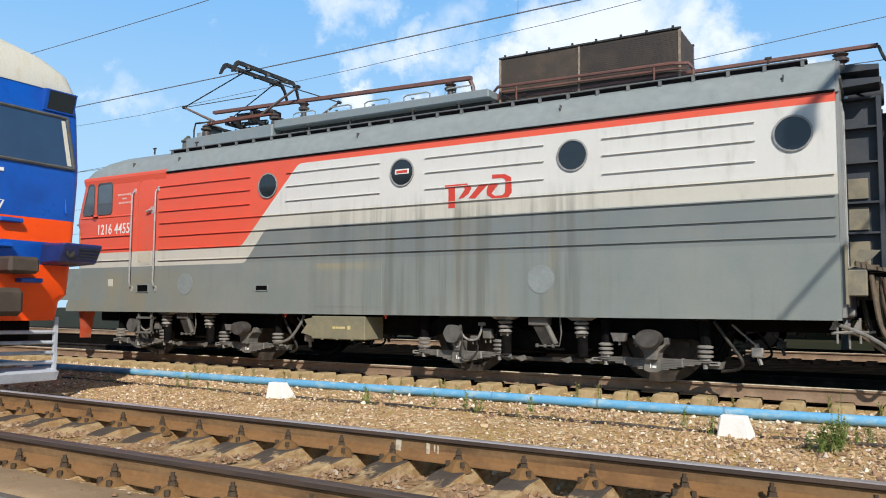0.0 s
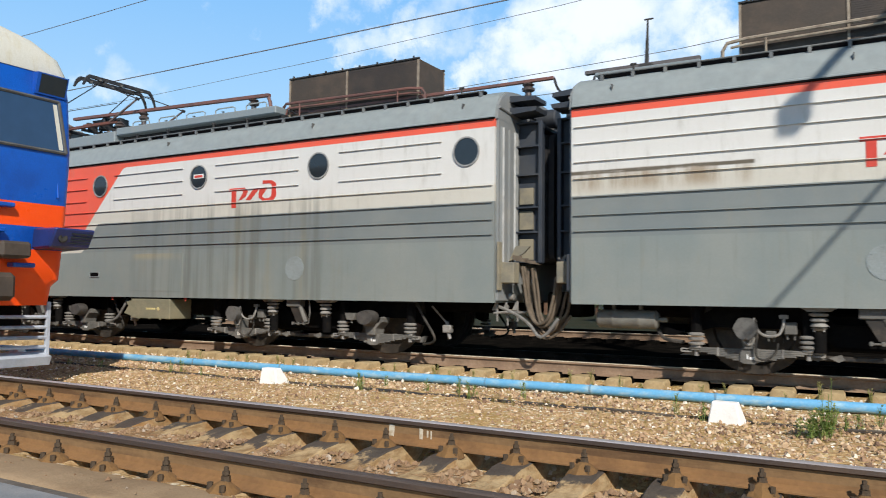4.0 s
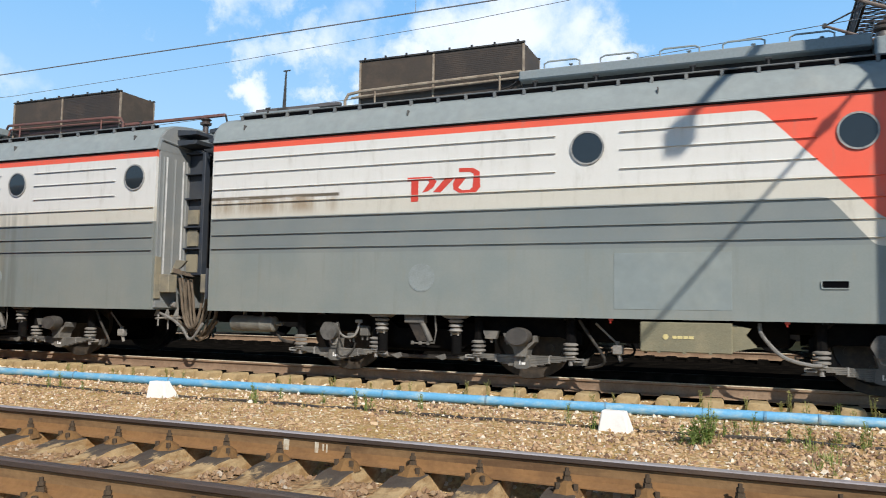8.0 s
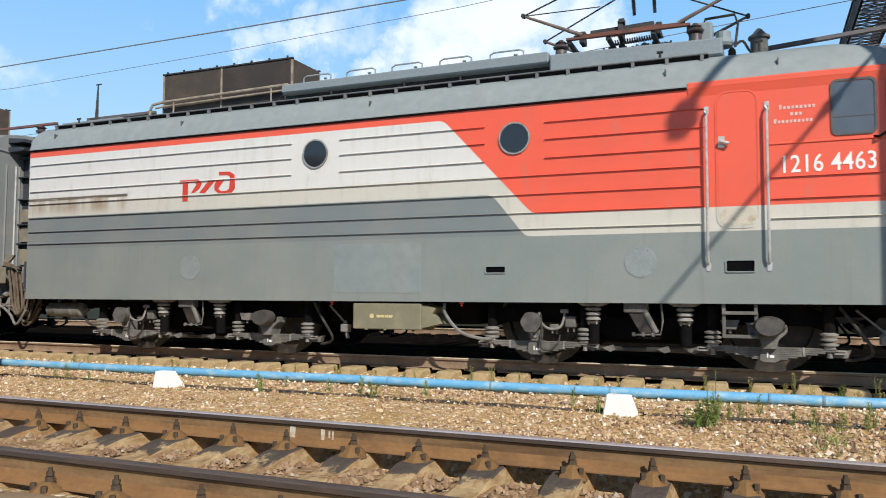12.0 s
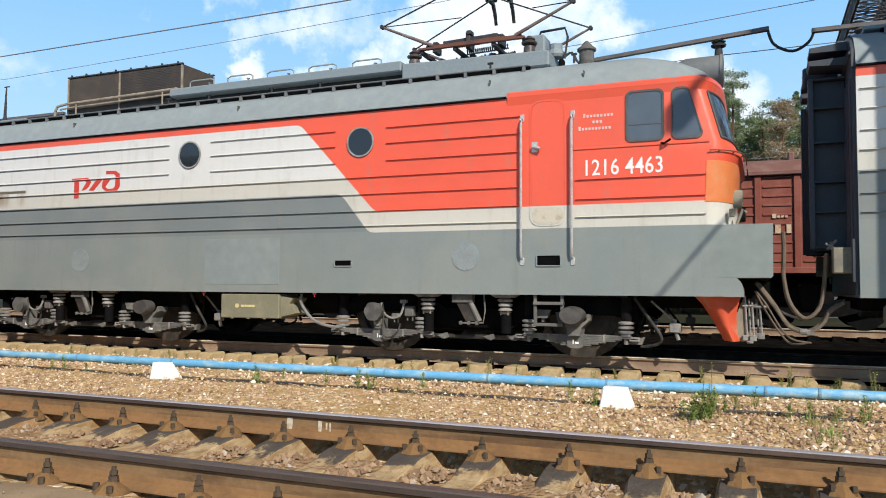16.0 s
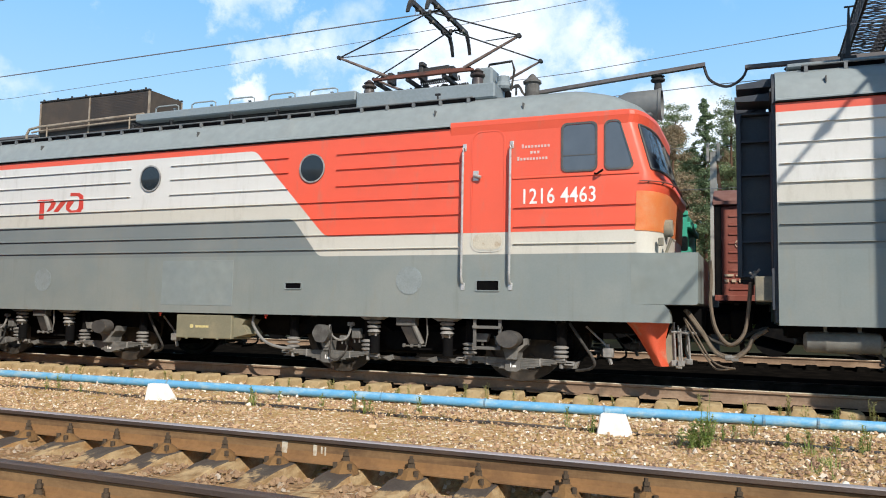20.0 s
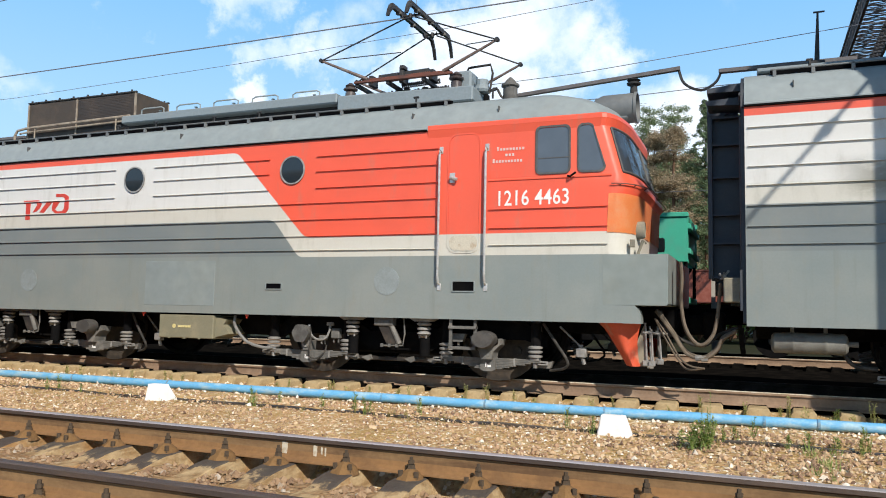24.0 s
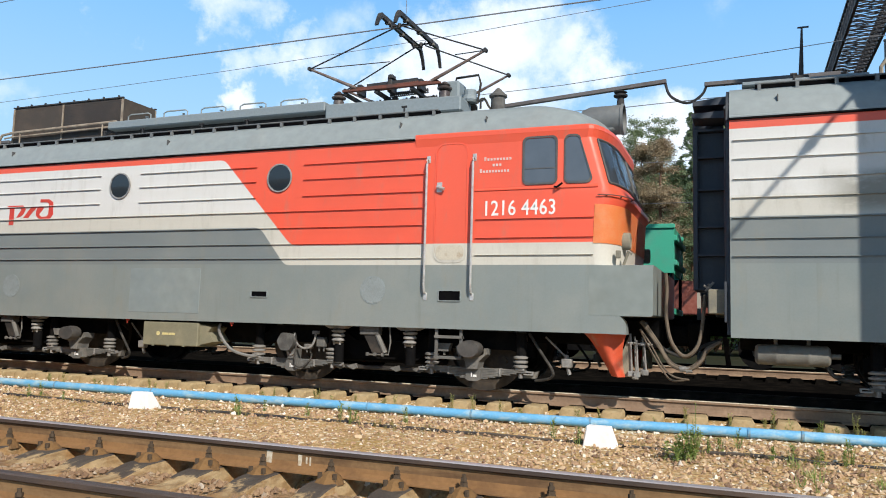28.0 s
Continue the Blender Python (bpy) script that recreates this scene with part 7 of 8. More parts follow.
# ---- the standing blue locomotive on the near track ----
def build_blue_loco():
    loco = thing("blue_locomotive", "parked bright blue and orange locomotive with a cream roof", "locomotive", m=pose(-23.0, NEAR, 0))
    hw = 1.55

    def band(name, rows, mat, lab):
        return part(name, loft([(z, plan(f + 14.6, r, w)) for z, f, r, w in rows]), mat, loco, lab, True)

    band("apron", [(0.76, -0.17, 0.14, hw - 0.06), (0.98, -0.13, 0.14, hw - 0.05), (1.06, -0.05, 0.16, hw), (1.4, -0.02, 0.14, hw)], "loco_red", "orange lower apron")
    band("blue_band", [(1.4, -0.03, 0.12, hw + 0.01), (1.64, 0.0, 0.12, hw + 0.015), (1.66, 0.0, 0.12, hw + 0.01)], "blue", "blue bumper band")
    band("orange_band", [(1.66, -0.02, 0.1, hw), (1.93, 0.0, 0.1, hw)], "loco_red", "bright orange band")
    band("cab_body", [(1.93, 0.0, 0.1, hw), (2.4, 0.03, 0.1, hw), (2.55, 0.03, 0.1, hw), (3.2, -0.02, 0.09, hw - 0.02), (3.46, -0.06, 0.09, hw - 0.04)], "blue", "bright blue painted cab")
    band("roof", [(3.46, -0.05, 0.14, hw - 0.02), (3.5, -0.05, 0.14, hw - 0.03), (3.68, -0.09, 0.2, hw - 0.08), (3.86, -0.19, 0.35, hw - 0.24), (4.02, -0.4, 0.4, hw - 0.55), (4.12, -0.8, 0.3, hw - 1.05)], "cream", "rust-stained cream roof")
    # windscreen halves
    for s in (-1, 1):
        z0, z1 = 2.55, 3.15
        x0, x1 = 14.643, 14.597
        vs = [(x0, s * 0.07, z0), (x0, s * 1.45, z0), (x1, s * 1.36, z1), (x1, s * 0.07, z1)]
        bm = B()
        prism(bm, [(0.07, z0), (1.44, z0), (1.355, z1), (0.07, z1)], 0, 0.01)
        for v in bm.verts:
            v.co = Vector((x0 + (x1 - x0) * (v.co.z - z0) / (z1 - z0) - 0.01 + v.co.y, s * v.co.x, v.co.z))
        w = part("windscreen", bm, "screen", loco, "dark windscreen")
        bm = B()
        for a, b in zip(vs, vs[1:] + vs[:1]):
            rod(bm, a, b, 0.02, 6)
        part("seal", bm, "seal", w)
        bm = B()
        prism(bm, [(1.36, z0 + 0.03), (1.41, z0 + 0.03), (1.33, z1 - 0.04), (1.285, z1 - 0.04)], 0, 0.008)
        for v in bm.verts:
            v.co = Vector((x0 + (x1 - x0) * (v.co.z - z0) / (z1 - z0) + v.co.y - 0.001, s * v.co.x, v.co.z))
        part("pillar_strip", bm, "cream", w, "cream inner pillar")
        # marker lamp boxes
        bm = B()
        prism(bm, [(14.36, 3.17), (14.6, 3.2), (14.66, 3.44), (14.36, 3.46)], s * 1.25 - 0.19, s * 1.25 + 0.19)
        lamp = part("marker_lamp", bm, "blue", loco, "blue marker lamp box")
        bm = B()
        prism(bm, [(14.6, 3.22), (14.608, 3.22), (14.664, 3.425), (14.65, 3.425)], s * 1.26 - 0.16, s * 1.26 + 0.16)
        part("lens", bm, "port", lamp, "dark lens")
        # buffer lights on the band
        bm = B()
        prism(bm, [(14.4, 1.4), (14.9, 1.42), (15.02, 1.64), (14.4, 1.65)], s * 1.37 - 0.25, s * 1.37 + 0.25)
        bmesh.ops.bevel(bm, geom=bm.edges[:], offset=0.02, segments=1, affect="EDGES")
        lamp = part("buffer_lamp", bm, "navy", loco, "navy lamp pod")
        bm = B()
        lathe(bm, [(0.05, -0.01), (0.055, 0.02), (0.04, 0.025), (0.0, 0.012)], (14.95, s * 1.24, 1.53), "X", 14)
        part("lens", bm, "hose", lamp, "small round lens")
        for k in range(4):
            bm = B()
            box(bm, 14.85, 14.935 + 0.022 * k, s * 1.46 - 0.13, s * 1.46 + 0.13, 1.47 + 0.035 * k, 1.485 + 0.035 * k)
            part("louvre", bm, "port", lamp)
        # hand grips and steps
        for y, za, zb in ((1.38, 2.02, 2.26), (0.82, 2.3, 2.38)):
            bm = B()
            if zb - za > 0.1:
                tube(bm, [(14.5, s * (y - 0.1), zb), (14.6, s * (y - 0.09), zb), (14.6, s * y, zb - 0.02), (14.62, s * y, za), (14.55, s * y, za)], 0.014, 6)
            else:
                tube(bm, [(14.45, s * (y - 0.25), zb), (14.58, s * (y - 0.25), zb), (14.58, s * (y + 0.02), zb), (14.46, s * (y + 0.02), zb)], 0.014, 6)
            part("hand_grip", bm, "blue", loco, "blue hand grip", True)
        for y, z in ((0.72, 1.88), (0.98, 1.22), (0.62, 1.6)):
            bm = B()
            box(bm, 14.52, 14.68, s * y - 0.13, s * y + 0.13, z - 0.03, z + 0.02, 0.01)
            part("foot_step", bm, "blue", loco, "small blue foot step")
        # brown buffer beam pads
        bm = B()
        box(bm, 14.4, 14.95, s * 0.78 - 0.22, s * 0.78 + 0.12, 1.28, 1.46, 0.03)
        part("bracket", bm, "fan", loco, "brown bracket on the front")
        bm = B()
        box(bm, 14.3, 15.0, s * 0.42 - 0.25, s * 0.42 + 0.3, 0.82, 1.12, 0.05)
        part("buffer_block", bm, "fan", loco, "dusty brown coupler block")
        # rail guard: posts, bars and a foot plate
        bm = B()
        box(bm, 14.37, 14.41, s * 1.47 - 0.025, s * 1.47 + 0.025, 0.12, 0.8, 0.005)
        part("guard_post", bm, "step_grey", loco, "pale grey guard post")
        for k, z in enumerate((0.27, 0.38, 0.5, 0.62)):
            bm = B()
            rod(bm, (14.39, s * 1.46, z), (14.43, s * 0.3, z + 0.02), 0.022, 8)
            part("guard_bar", bm, "step_grey", loco, "pale grey guard bar")
        bm = B()
        prism(bm, [(14.28, 0.1), (14.44, 0.06), (14.48, 0.16), (14.3, 0.22)], s * 0.9 - 0.58, s * 0.9 + 0.58)
        part("foot_plate", bm, "step_grey", loco, "pale grey foot plate")
        bm = B()
        tube(bm, curve_pts([(14.5, s * 0.5, 0.95), (14.62, s * 0.55, 0.7), (14.6, s * 0.62, 0.42), (14.4, s * 0.7, 0.35)], 4), 0.025, 7)
        part("brake_hose", bm, "rubber", loco, "black brake hose", True)
    w = text_mesh("17", 0.17)
    bmesh.ops.transform(w, matrix=pose(14.612, 0.495, 1.985, 88, 0, 90), verts=w.verts[:])
    part("front_number", w, "letter", loco, "white front number")
    for k, (mat, z0, z1) in enumerate((("letter", 2.4, 2.44), ("blue", 2.37, 2.4), ("logo", 2.33, 2.37))):
        bm = B()
        box(bm, 14.6, 14.645, 0.34, 0.62 - 0.09 * k, z0, z1, 0.003)
        part("emblem_bar", bm, mat, loco, "emblem stripe")
    # black blocks added for the shade below the cab, behind the guard
    for y in (-0.75, 0.75):
        bm = B()
        box(bm, 13.1, 14.1, y - 0.6, y + 0.6, 0.46, 0.78, 0.04)
        part("pilot_beam", bm, "under_dark", loco, "black filler block for the shade behind the guard")
    # running gear
    for c in (3.2, 11.0):
        for a in (-1.4, 1.4):
            bm = B()
            for s in (-1, 1):
                lathe(bm, [(0.0, -0.06), (0.52, -0.06), (0.6, -0.05), (0.6, 0.06), (0.0, 0.06)], (0, 0.8 * s, 0), "Y", 24)
            rod(bm, (0, -0.8, 0), (0, 0.8, 0), 0.1, 10)
            o = part("wheelset", bm, "under_dark", loco, "", True)
            o.location = (c + a, 0, 0.6)
        bm = B()
        for s in (-1, 1):
            prism(bm, [(c - 2.2, 0.5), (c + 2.2, 0.5), (c + 2.0, 0.76), (c - 2.0, 0.76)], s * 1.05 - 0.08, s * 1.05 + 0.08)
        box(bm, c - 1.0, c + 1.0, -1.0, 1.0, 0.3, 0.76, 0.03)
        part("bogie", bm, "under_dark", loco, "black bogie")


build_blue_loco()


# ---- overhead line ----
def wire(name, pts, r, label):
    tagged(part(name, tube(B(), pts, r, 5), "wire"), label, "wire", "overhead wires")


def sag(y, za, zb, low, x0, x1, n=24, dy=0.0):
    """A hanging wire between two masts."""
    out = []
    for k in range(n + 1):
        t = k / n
        out.append((x0 + (x1 - x0) * t, y + dy * math.sin(t * math.pi), za + (zb - za) * t - low * 4 * t * (1 - t)))
    return out


def build_wires():
    wire("contact_wire", [(-110, MAIN, 5.75), (-48, MAIN, 5.72), (-15, MAIN - 0.03, 5.8), (-9, MAIN, 5.835), (-2.5, MAIN + 0.05, 5.92), (3.9, MAIN + 0.1, 5.98), (70, MAIN, 6.0)], 0.012, "taut contact wire over the main track")
    wire("carrier_wire", sag(MAIN, 8.55, 8.4, 1.0, -50, 3.9), 0.009, "sagging carrier wire over the main track")
    wire("carrier_wire", sag(MAIN, 8.4, 8.4, 1.0, 3.9, 60), 0.009, "sagging carrier wire over the main track")
    wire("carrier_wire", [(-60, THIRD, 9.1), (-26.6, THIRD, 8.86), (-16.1, THIRD, 9.1), (-8, THIRD, 9.4), (-2.27, THIRD, 9.75), (3.9, THIRD, 10.2), (60, THIRD, 9.4)], 0.009, "thin carrier wire over the far track")
    wire("contact_wire", [(-80, THIRD, 6.75), (-2.9, THIRD, 6.83), (-0.9, THIRD, 6.9), (3.9, THIRD, 6.95), (60, THIRD, 6.8)], 0.012, "contact wire over the far track")
    wire("feeder_wire", [(-40, 22, 7.0), (-4.9, 22, 8.05), (2.5, 22, 8.6), (30, 22, 9.4)], 0.011, "feeder wire behind the tracks")
    wire("feeder_wire", [(-40, 24, 5.8), (-1.2, 24, 6.0), (20, 24, 6.2)], 0.009, "feeder wire behind the tracks")
    wire("feeder_wire", [(-40, 24.2, 4.6), (-1.2, 24.2, 4.75), (20, 24.2, 4.9)], 0.009, "feeder wire behind the tracks")
    wire("dropper", [(-5.25, MAIN, 5.87), (-5.25, MAIN, 7.7)], 0.005, "thin dropper between carrier and contact wire")
    wire("guy_wire", [(1.72, 12.8, 6.15), (3.3, 12.8, 6.2)], 0.008, "short guy wire with insulators")


build_wires()


def build_mast():
    mast = thing("catenary_mast", "dark steel lattice portal over the tracks with consoles and a floodlight", "mast", m=pose(0, 0, 0))
    bm = B()
    x0, x1, y0 = 3.62, 4.2, 7.2
    prism(bm, [(x0, -0.4), (x1 + 0.04, -0.4), (x1 - 0.04, 11.2), (x0 + 0.06, 11.2)], y0 - 0.2, y0 + 0.2)
    bmesh.ops.bevel(bm, geom=bm.edges[:], offset=0.03, segments=1, affect="EDGES")
    part("column", bm, "concrete", mast, "solid concrete column")
    bm = B()
    box(bm, x0 - 0.3, x1 + 0.3, y0 - 0.5, y0 + 0.5, -0.5, -0.02, 0.03)
    part("footing", bm, "concrete", mast, "concrete footing")
    # cross beam over the tracks
    X0, X1, Z0, Z1 = 3.17, 4.27, 10.5, 11.3
    corners = ((X0, Z0), (X1, Z0), (X0, Z1), (X1, Z1))
    for x, z in corners:
        bm = B()
        box(bm, x - 0.042, x + 0.042, 7.0, 46.0, z - 0.042, z + 0.042)
        part("chord", bm, "lattice", mast, "long steel chord")
    bm = B()
    n = 96
    for k in range(n):
        y = 7.0 + 0.4 * k
        for (xa, za), (xb, zb) in (((X0, Z0), (X1, Z0)), ((X0, Z1), (X1, Z1)), ((X0, Z0), (X0, Z1)), ((X1, Z0), (X1, Z1))):
            if k % 2:
                xa, za, xb, zb = xb, zb, xa, za
            rod(bm, (xa, y, za), (xb, y + 0.4, zb), 0.016, 4)
            rod(bm, (xb, y, zb), (xa, y + 0.4, za), 0.016, 4)
            rod(bm, (xa, y, za), (xb, y, zb), 0.014, 4)
    part("lacing", bm, "lattice", mast, "crossed lattice lacing")
    bm = B()
    box(bm, 3.4, 3.9, 45.6, 46.0, -0.6, 10.6)
    part("far_column", bm, "lattice", mast, "far portal column")
    # console over the near track, with its rod insulator
    bm = B()
    rod(bm, (3.91, 7.0, 6.73), (3.91, 3.4, 6.49), 0.024, 8)
    part("console", bm, "lattice", mast, "slim console tube")
    bm = B()
    lathe(bm, [(0.025, -0.14), (0.05, -0.1), (0.04, -0.06), (0.066, -0.02), (0.066, 0.02), (0.04, 0.06), (0.05, 0.1), (0.025, 0.14)], (3.91, 6.18, 6.675), "Y", 12)
    part("rod_insulator", bm, "insulator", mast, "spindle-shaped insulator")
    bm = B()
    rod(bm, (4.0, 7.0, 8.95), (4.0, 4.2, 8.68), 0.055, 8)
    part("lamp_arm", bm, "lattice", mast, "lamp arm")
    bm = B()
    box(bm, 3.9, 4.13, 4.05, 4.3, 8.45, 8.78, 0.03)
    part("floodlight", bm, "under", mast, "boxy floodlight")
    # cable drop and hangers at the beam
    bm = B()
    rod(bm, (3.55, 14.2, 10.5), (3.55, 14.2, 5.7), 0.06, 8)
    part("hanger", bm, "lattice", mast, "hanging support post")


build_mast()


def build_pole():
    pole = thing("concrete_pole", "grey concrete pole with a wooden strut behind the wagons", "pole", m=pose(-1.17, 24.4, -0.6))
    bm = B()
    prism(bm, [(-0.12, 0), (0.12, 0), (0.09, 6.5), (-0.09, 6.5)], -0.1, 0.1)
    part("shaft", bm, "concrete", pole)
    bm = B()
    prism(bm, [(0.75, 0.0), (0.9, 0.0), (0.14, 6.1), (0.05, 6.1)], -0.06, 0.06)
    part("strut", bm, "bark", pole, "leaning brown strut")
    bm = B()
    box(bm, -0.24, 0.24, -0.06, 0.06, 6.28, 6.38)
    box(bm, -0.2, -0.12, -0.14, 0.14, 6.2, 6.75, 0.01)
    box(bm, 0.1, 0.18, -0.14, 0.14, 6.2, 6.75, 0.01)
    part("crossarm", bm, "concrete", pole)


build_pole()


# ---- goods wagons on the far track ----
def wagon_gear(w, x0, x1):
    for c in (x0 + 2.2, x1 - 2.2):
        bm = B()
        for s in (-1, 1):
            prism(bm, [(c - 1.2, 0.5), (c - 0.4, 0.3), (c + 0.4, 0.3), (c + 1.2, 0.5), (c + 1.1, 0.66), (c - 1.1, 0.66)], s * 1.02 - 0.07, s * 1.02 + 0.07)
        box(bm, c - 0.3, c + 0.3, -1.1, 1.1, 0.5, 0.9, 0.02)
        part("bogie", bm, "under_dark", w, "black wagon bogie")
        for a in (-0.92, 0.92):
            bm = B()
            for s in (-1, 1):
                lathe(bm, [(0.0, -0.06), (0.47, -0.05), (0.475, 0.06), (0.0, 0.06)], (0, 0.8 * s, 0), "Y", 18)
            rod(bm, (0, -0.8, 0), (0, 0.8, 0), 0.08, 8)
            o = part("wheelset", bm, "under_dark", w, "", True)
            o.location = (c + a, 0, 0.475)
    bm = B()
    box(bm, x0 + 0.1, x1 - 0.1, -0.25, 0.25, 0.75, 1.2, 0.02)
    box(bm, x0 - 0.3, x0 + 0.2, -0.15, 0.15, 0.85, 1.15, 0.03)
    box(bm, x1 - 0.2, x1 + 0.3, -0.15, 0.15, 0.85, 1.15, 0.03)
    part("centre_sill", bm, "under_dark", w)


def build_boxcar():
    w = thing("covered_wagon", "red-brown covered goods wagon with a rounded dusty roof", "wagon", m=pose(0, THIRD, 0))
    x0, x1, hw = -0.92, 12.9, 1.5
    bm = B()
    box(bm, x0, x1, -hw + 0.05, hw - 0.05, 1.3, 3.56, 0.01)
    part("body", bm, "wagon", w, "ribbed red-brown body")
    for s in (-1, 1):
        for k in range(10):
            z = 1.56 + 0.215 * k
            bm = B()
            for a, b in ((x0 + 0.32, -0.08), (0.1, 0.72), (0.95, 3.8)):
                box(bm, a, b, s * (hw - 0.045) - 0.02, s * (hw - 0.045) + 0.02, z - 0.025, z + 0.025, 0.008)
            part("corrugation", bm, "wagon", w)
        for x in (x0 + 0.09, 0.0, 0.83, 4.0, 8.0, x1 - 0.09):
            bm = B()
            box(bm, x - 0.07, x + 0.07, s * (hw - 0.03) - 0.04, s * (hw - 0.03) + 0.04, 1.3, 3.59, 0.01)
            part("side_post", bm, "under_dark" if x < -0.5 else "wagon", w, "dark corner post" if x < -0.5 else "upright side post")
        bm = B()
        box(bm, x0 - 0.03, x1 + 0.03, s * hw - 0.07, s * hw + 0.07, 3.54, 3.64, 0.015)
        part("eave", bm, "wagon_roof", w)
        bm = B()
        box(bm, x0, x1, s * (hw - 0.02) - 0.05, s * (hw - 0.02) + 0.05, 1.28, 1.42, 0.012)
        part("side_sill", bm, "wagon", w)
        bm = B()
        n = 16
        ring_plate(bm, [(-0.36 + 0.1 * math.cos(k * math.tau / n), 2.62 + 0.1 * math.sin(k * math.tau / n)) for k in range(n)], [(-0.36 + 0.078 * math.cos(k * math.tau / n), 2.62 + 0.078 * math.sin(k * math.tau / n)) for k in range(n)], s * (hw - 0.025), s * (hw - 0.03))
        box(bm, -0.41, -0.31, s * (hw - 0.03) - 0.004, s * (hw - 0.03) + 0.004, 2.605, 2.64)
        part("round_mark", bm, "wagon_mark", w, "round faded painted mark")
        for q, wd, z, h in ((0.3, 0.09, 2.55, 0.1), (0.41, 0.06, 2.56, 0.05), (0.49, 0.06, 2.56, 0.05), (0.57, 0.06, 2.56, 0.05), (0.36, 0.12, 2.2, 0.2), (0.6, 0.1, 2.2, 0.2),
                            (-0.7, 0.2, 1.86, 0.05), (-0.44, 0.18, 1.86, 0.04), (-0.7, 0.1, 1.72, 0.07), (-0.54, 0.1, 1.72, 0.07), (-0.38, 0.1, 1.72, 0.07)):
            bm = B()
            box(bm, q, q + wd, s * (hw - 0.02) - 0.006, s * (hw - 0.02) + 0.006, z, z + h)
            part("letter_bar", bm, "wagon_mark", w, "faded painted marking bar")
    bm = B()
    n = 12
    a = [bm.verts.new((x0 - 0.03, -1.5 + 3.0 * k / n, 3.6 + 0.5 * math.sin(math.pi * k / n) ** 0.8)) for k in range(n + 1)]
    b = [bm.verts.new((x1 + 0.03, -1.5 + 3.0 * k / n, 3.6 + 0.5 * math.sin(math.pi * k / n) ** 0.8)) for k in range(n + 1)]
    for k in range(n):
        bm.faces.new((a[k], a[k + 1], b[k + 1], b[k]))
    bm.faces.new(a)
    bm.faces.new(b[::-1])
    part("roof", bm, "wagon_roof", w, "rounded dusty roof", True)
    bm = B()
    for x in (0.75, 4.0, 8.0):
        box(bm, x - 0.07, x + 0.07, -0.7, 0.7, 3.95, 4.2, 0.03)
    part("roof_hatch", bm, "wagon_roof", w)
    wagon_gear(w, x0, x1)


def build_gondola(name, label, m, mat, x0, x1, z1, low=1.3):
    w = thing(name, label, "wagon", m=m)
    hw = 1.5
    bm = B()
    box(bm, x0, x1, -hw + 0.06, hw - 0.06, 1.25, 1.4, 0.01)
    part("floor", bm, mat, w)
    for s in (-1, 1):
        bm = B()
        box(bm, x0, x1, s * (hw - 0.06) - 0.03, s * (hw - 0.06) + 0.03, low, z1 - 0.02)
        side = part("side_wall", bm, mat, w, "painted steel side")
        bm = B()
        box(bm, x0 - 0.02, x1 + 0.02, s * (hw - 0.05) - 0.07, s * (hw - 0.05) + 0.07, z1 - 0.12, z1, 0.02)
        part("top_rail", bm, mat, w)
        k = x0 + 0.05
        while k < x1:
            bm = B()
            box(bm, k, k + 0.14, s * (hw - 0.02) - 0.05, s * (hw - 0.02) + 0.05, low - 0.08, z1 - 0.1, 0.015)
            part("stake", bm, mat, w)
            k += 1.7
        if low > 1.5:
            bm = B()
            for x in (x0 + 0.02, x1 - 0.1):
                box(bm, x, x + 0.08, s * (hw - 0.2) - 0.04, s * (hw - 0.2) + 0.04, 1.38, low + 0.1, 0.01)
            verts = [(x0 + 0.1, hw - 0.09, low), (x1 - 0.1, hw - 0.09, low), (x1 - 0.5, 0.5, 1.4), (x0 + 0.5, 0.5, 1.4)]
            bm.faces.new([bm.verts.new((x, s * y, z)) for x, y, z in verts])
            bm.faces.new([bm.verts.new((x, s * (y - 0.04), z)) for x, y, z in verts[::-1]])
            part("hopper_slope", bm, "under_dark", w, "dark sloping hopper underside")
    for x, s in ((x0, 1), (x1, -1)):
        bm = B()
        box(bm, x + s * 0.06 - 0.03, x + s * 0.06 + 0.03, -hw + 0.05, hw - 0.05, low, z1 - 0.02)
        for z in (1.9, 2.5, 3.1):
            if low < z < z1 - 0.2:
                box(bm, x - s * 0.02 - 0.05, x - s * 0.02 + 0.05, -hw + 0.05, hw - 0.05, z - 0.07, z + 0.07, 0.02)
        part("end_wall", bm, mat, w, "ribbed steel end")
    wagon_gear(w, x0, x1)


build_boxcar()
build_gondola("hopper_wagon", "teal green hopper wagon on the far track", pose(0, THIRD, 0), "green", -14.8, -1.53, 3.44, 2.25)
build_gondola("open_wagon", "red-brown open goods wagon beyond the tracks", pose(0, 46.0, 0.45), "wagon", -14.0, 9.0, 3.1)


# ---- trees ----
def needle_clump(bm, c, r, n, rnd, droop=0.2, size=0.3):
    for _ in range(n):
        d = Vector((rnd.gauss(0, 1), rnd.gauss(0, 1), rnd.gauss(0, 0.55)))
        d = d.normalized() * r * rnd.random() ** 0.5
        p = c + d
        a = Vector((rnd.uniform(-1, 1), rnd.uniform(-1, 1), rnd.uniform(-0.5, 0.5) - droop)).normalized()
        b = a.cross(Vector((rnd.uniform(-1, 1), rnd.uniform(-1, 1), rnd.uniform(-1, 1)))).normalized()
        s = size * rnd.uniform(0.5, 1.2)
        v = [bm.verts.new(p - a * s * 0.5), bm.verts.new(p + b * s * 0.22), bm.verts.new(p + a * s * 0.6), bm.verts.new(p - b * s * 0.22)]
        bm.faces.new(v)


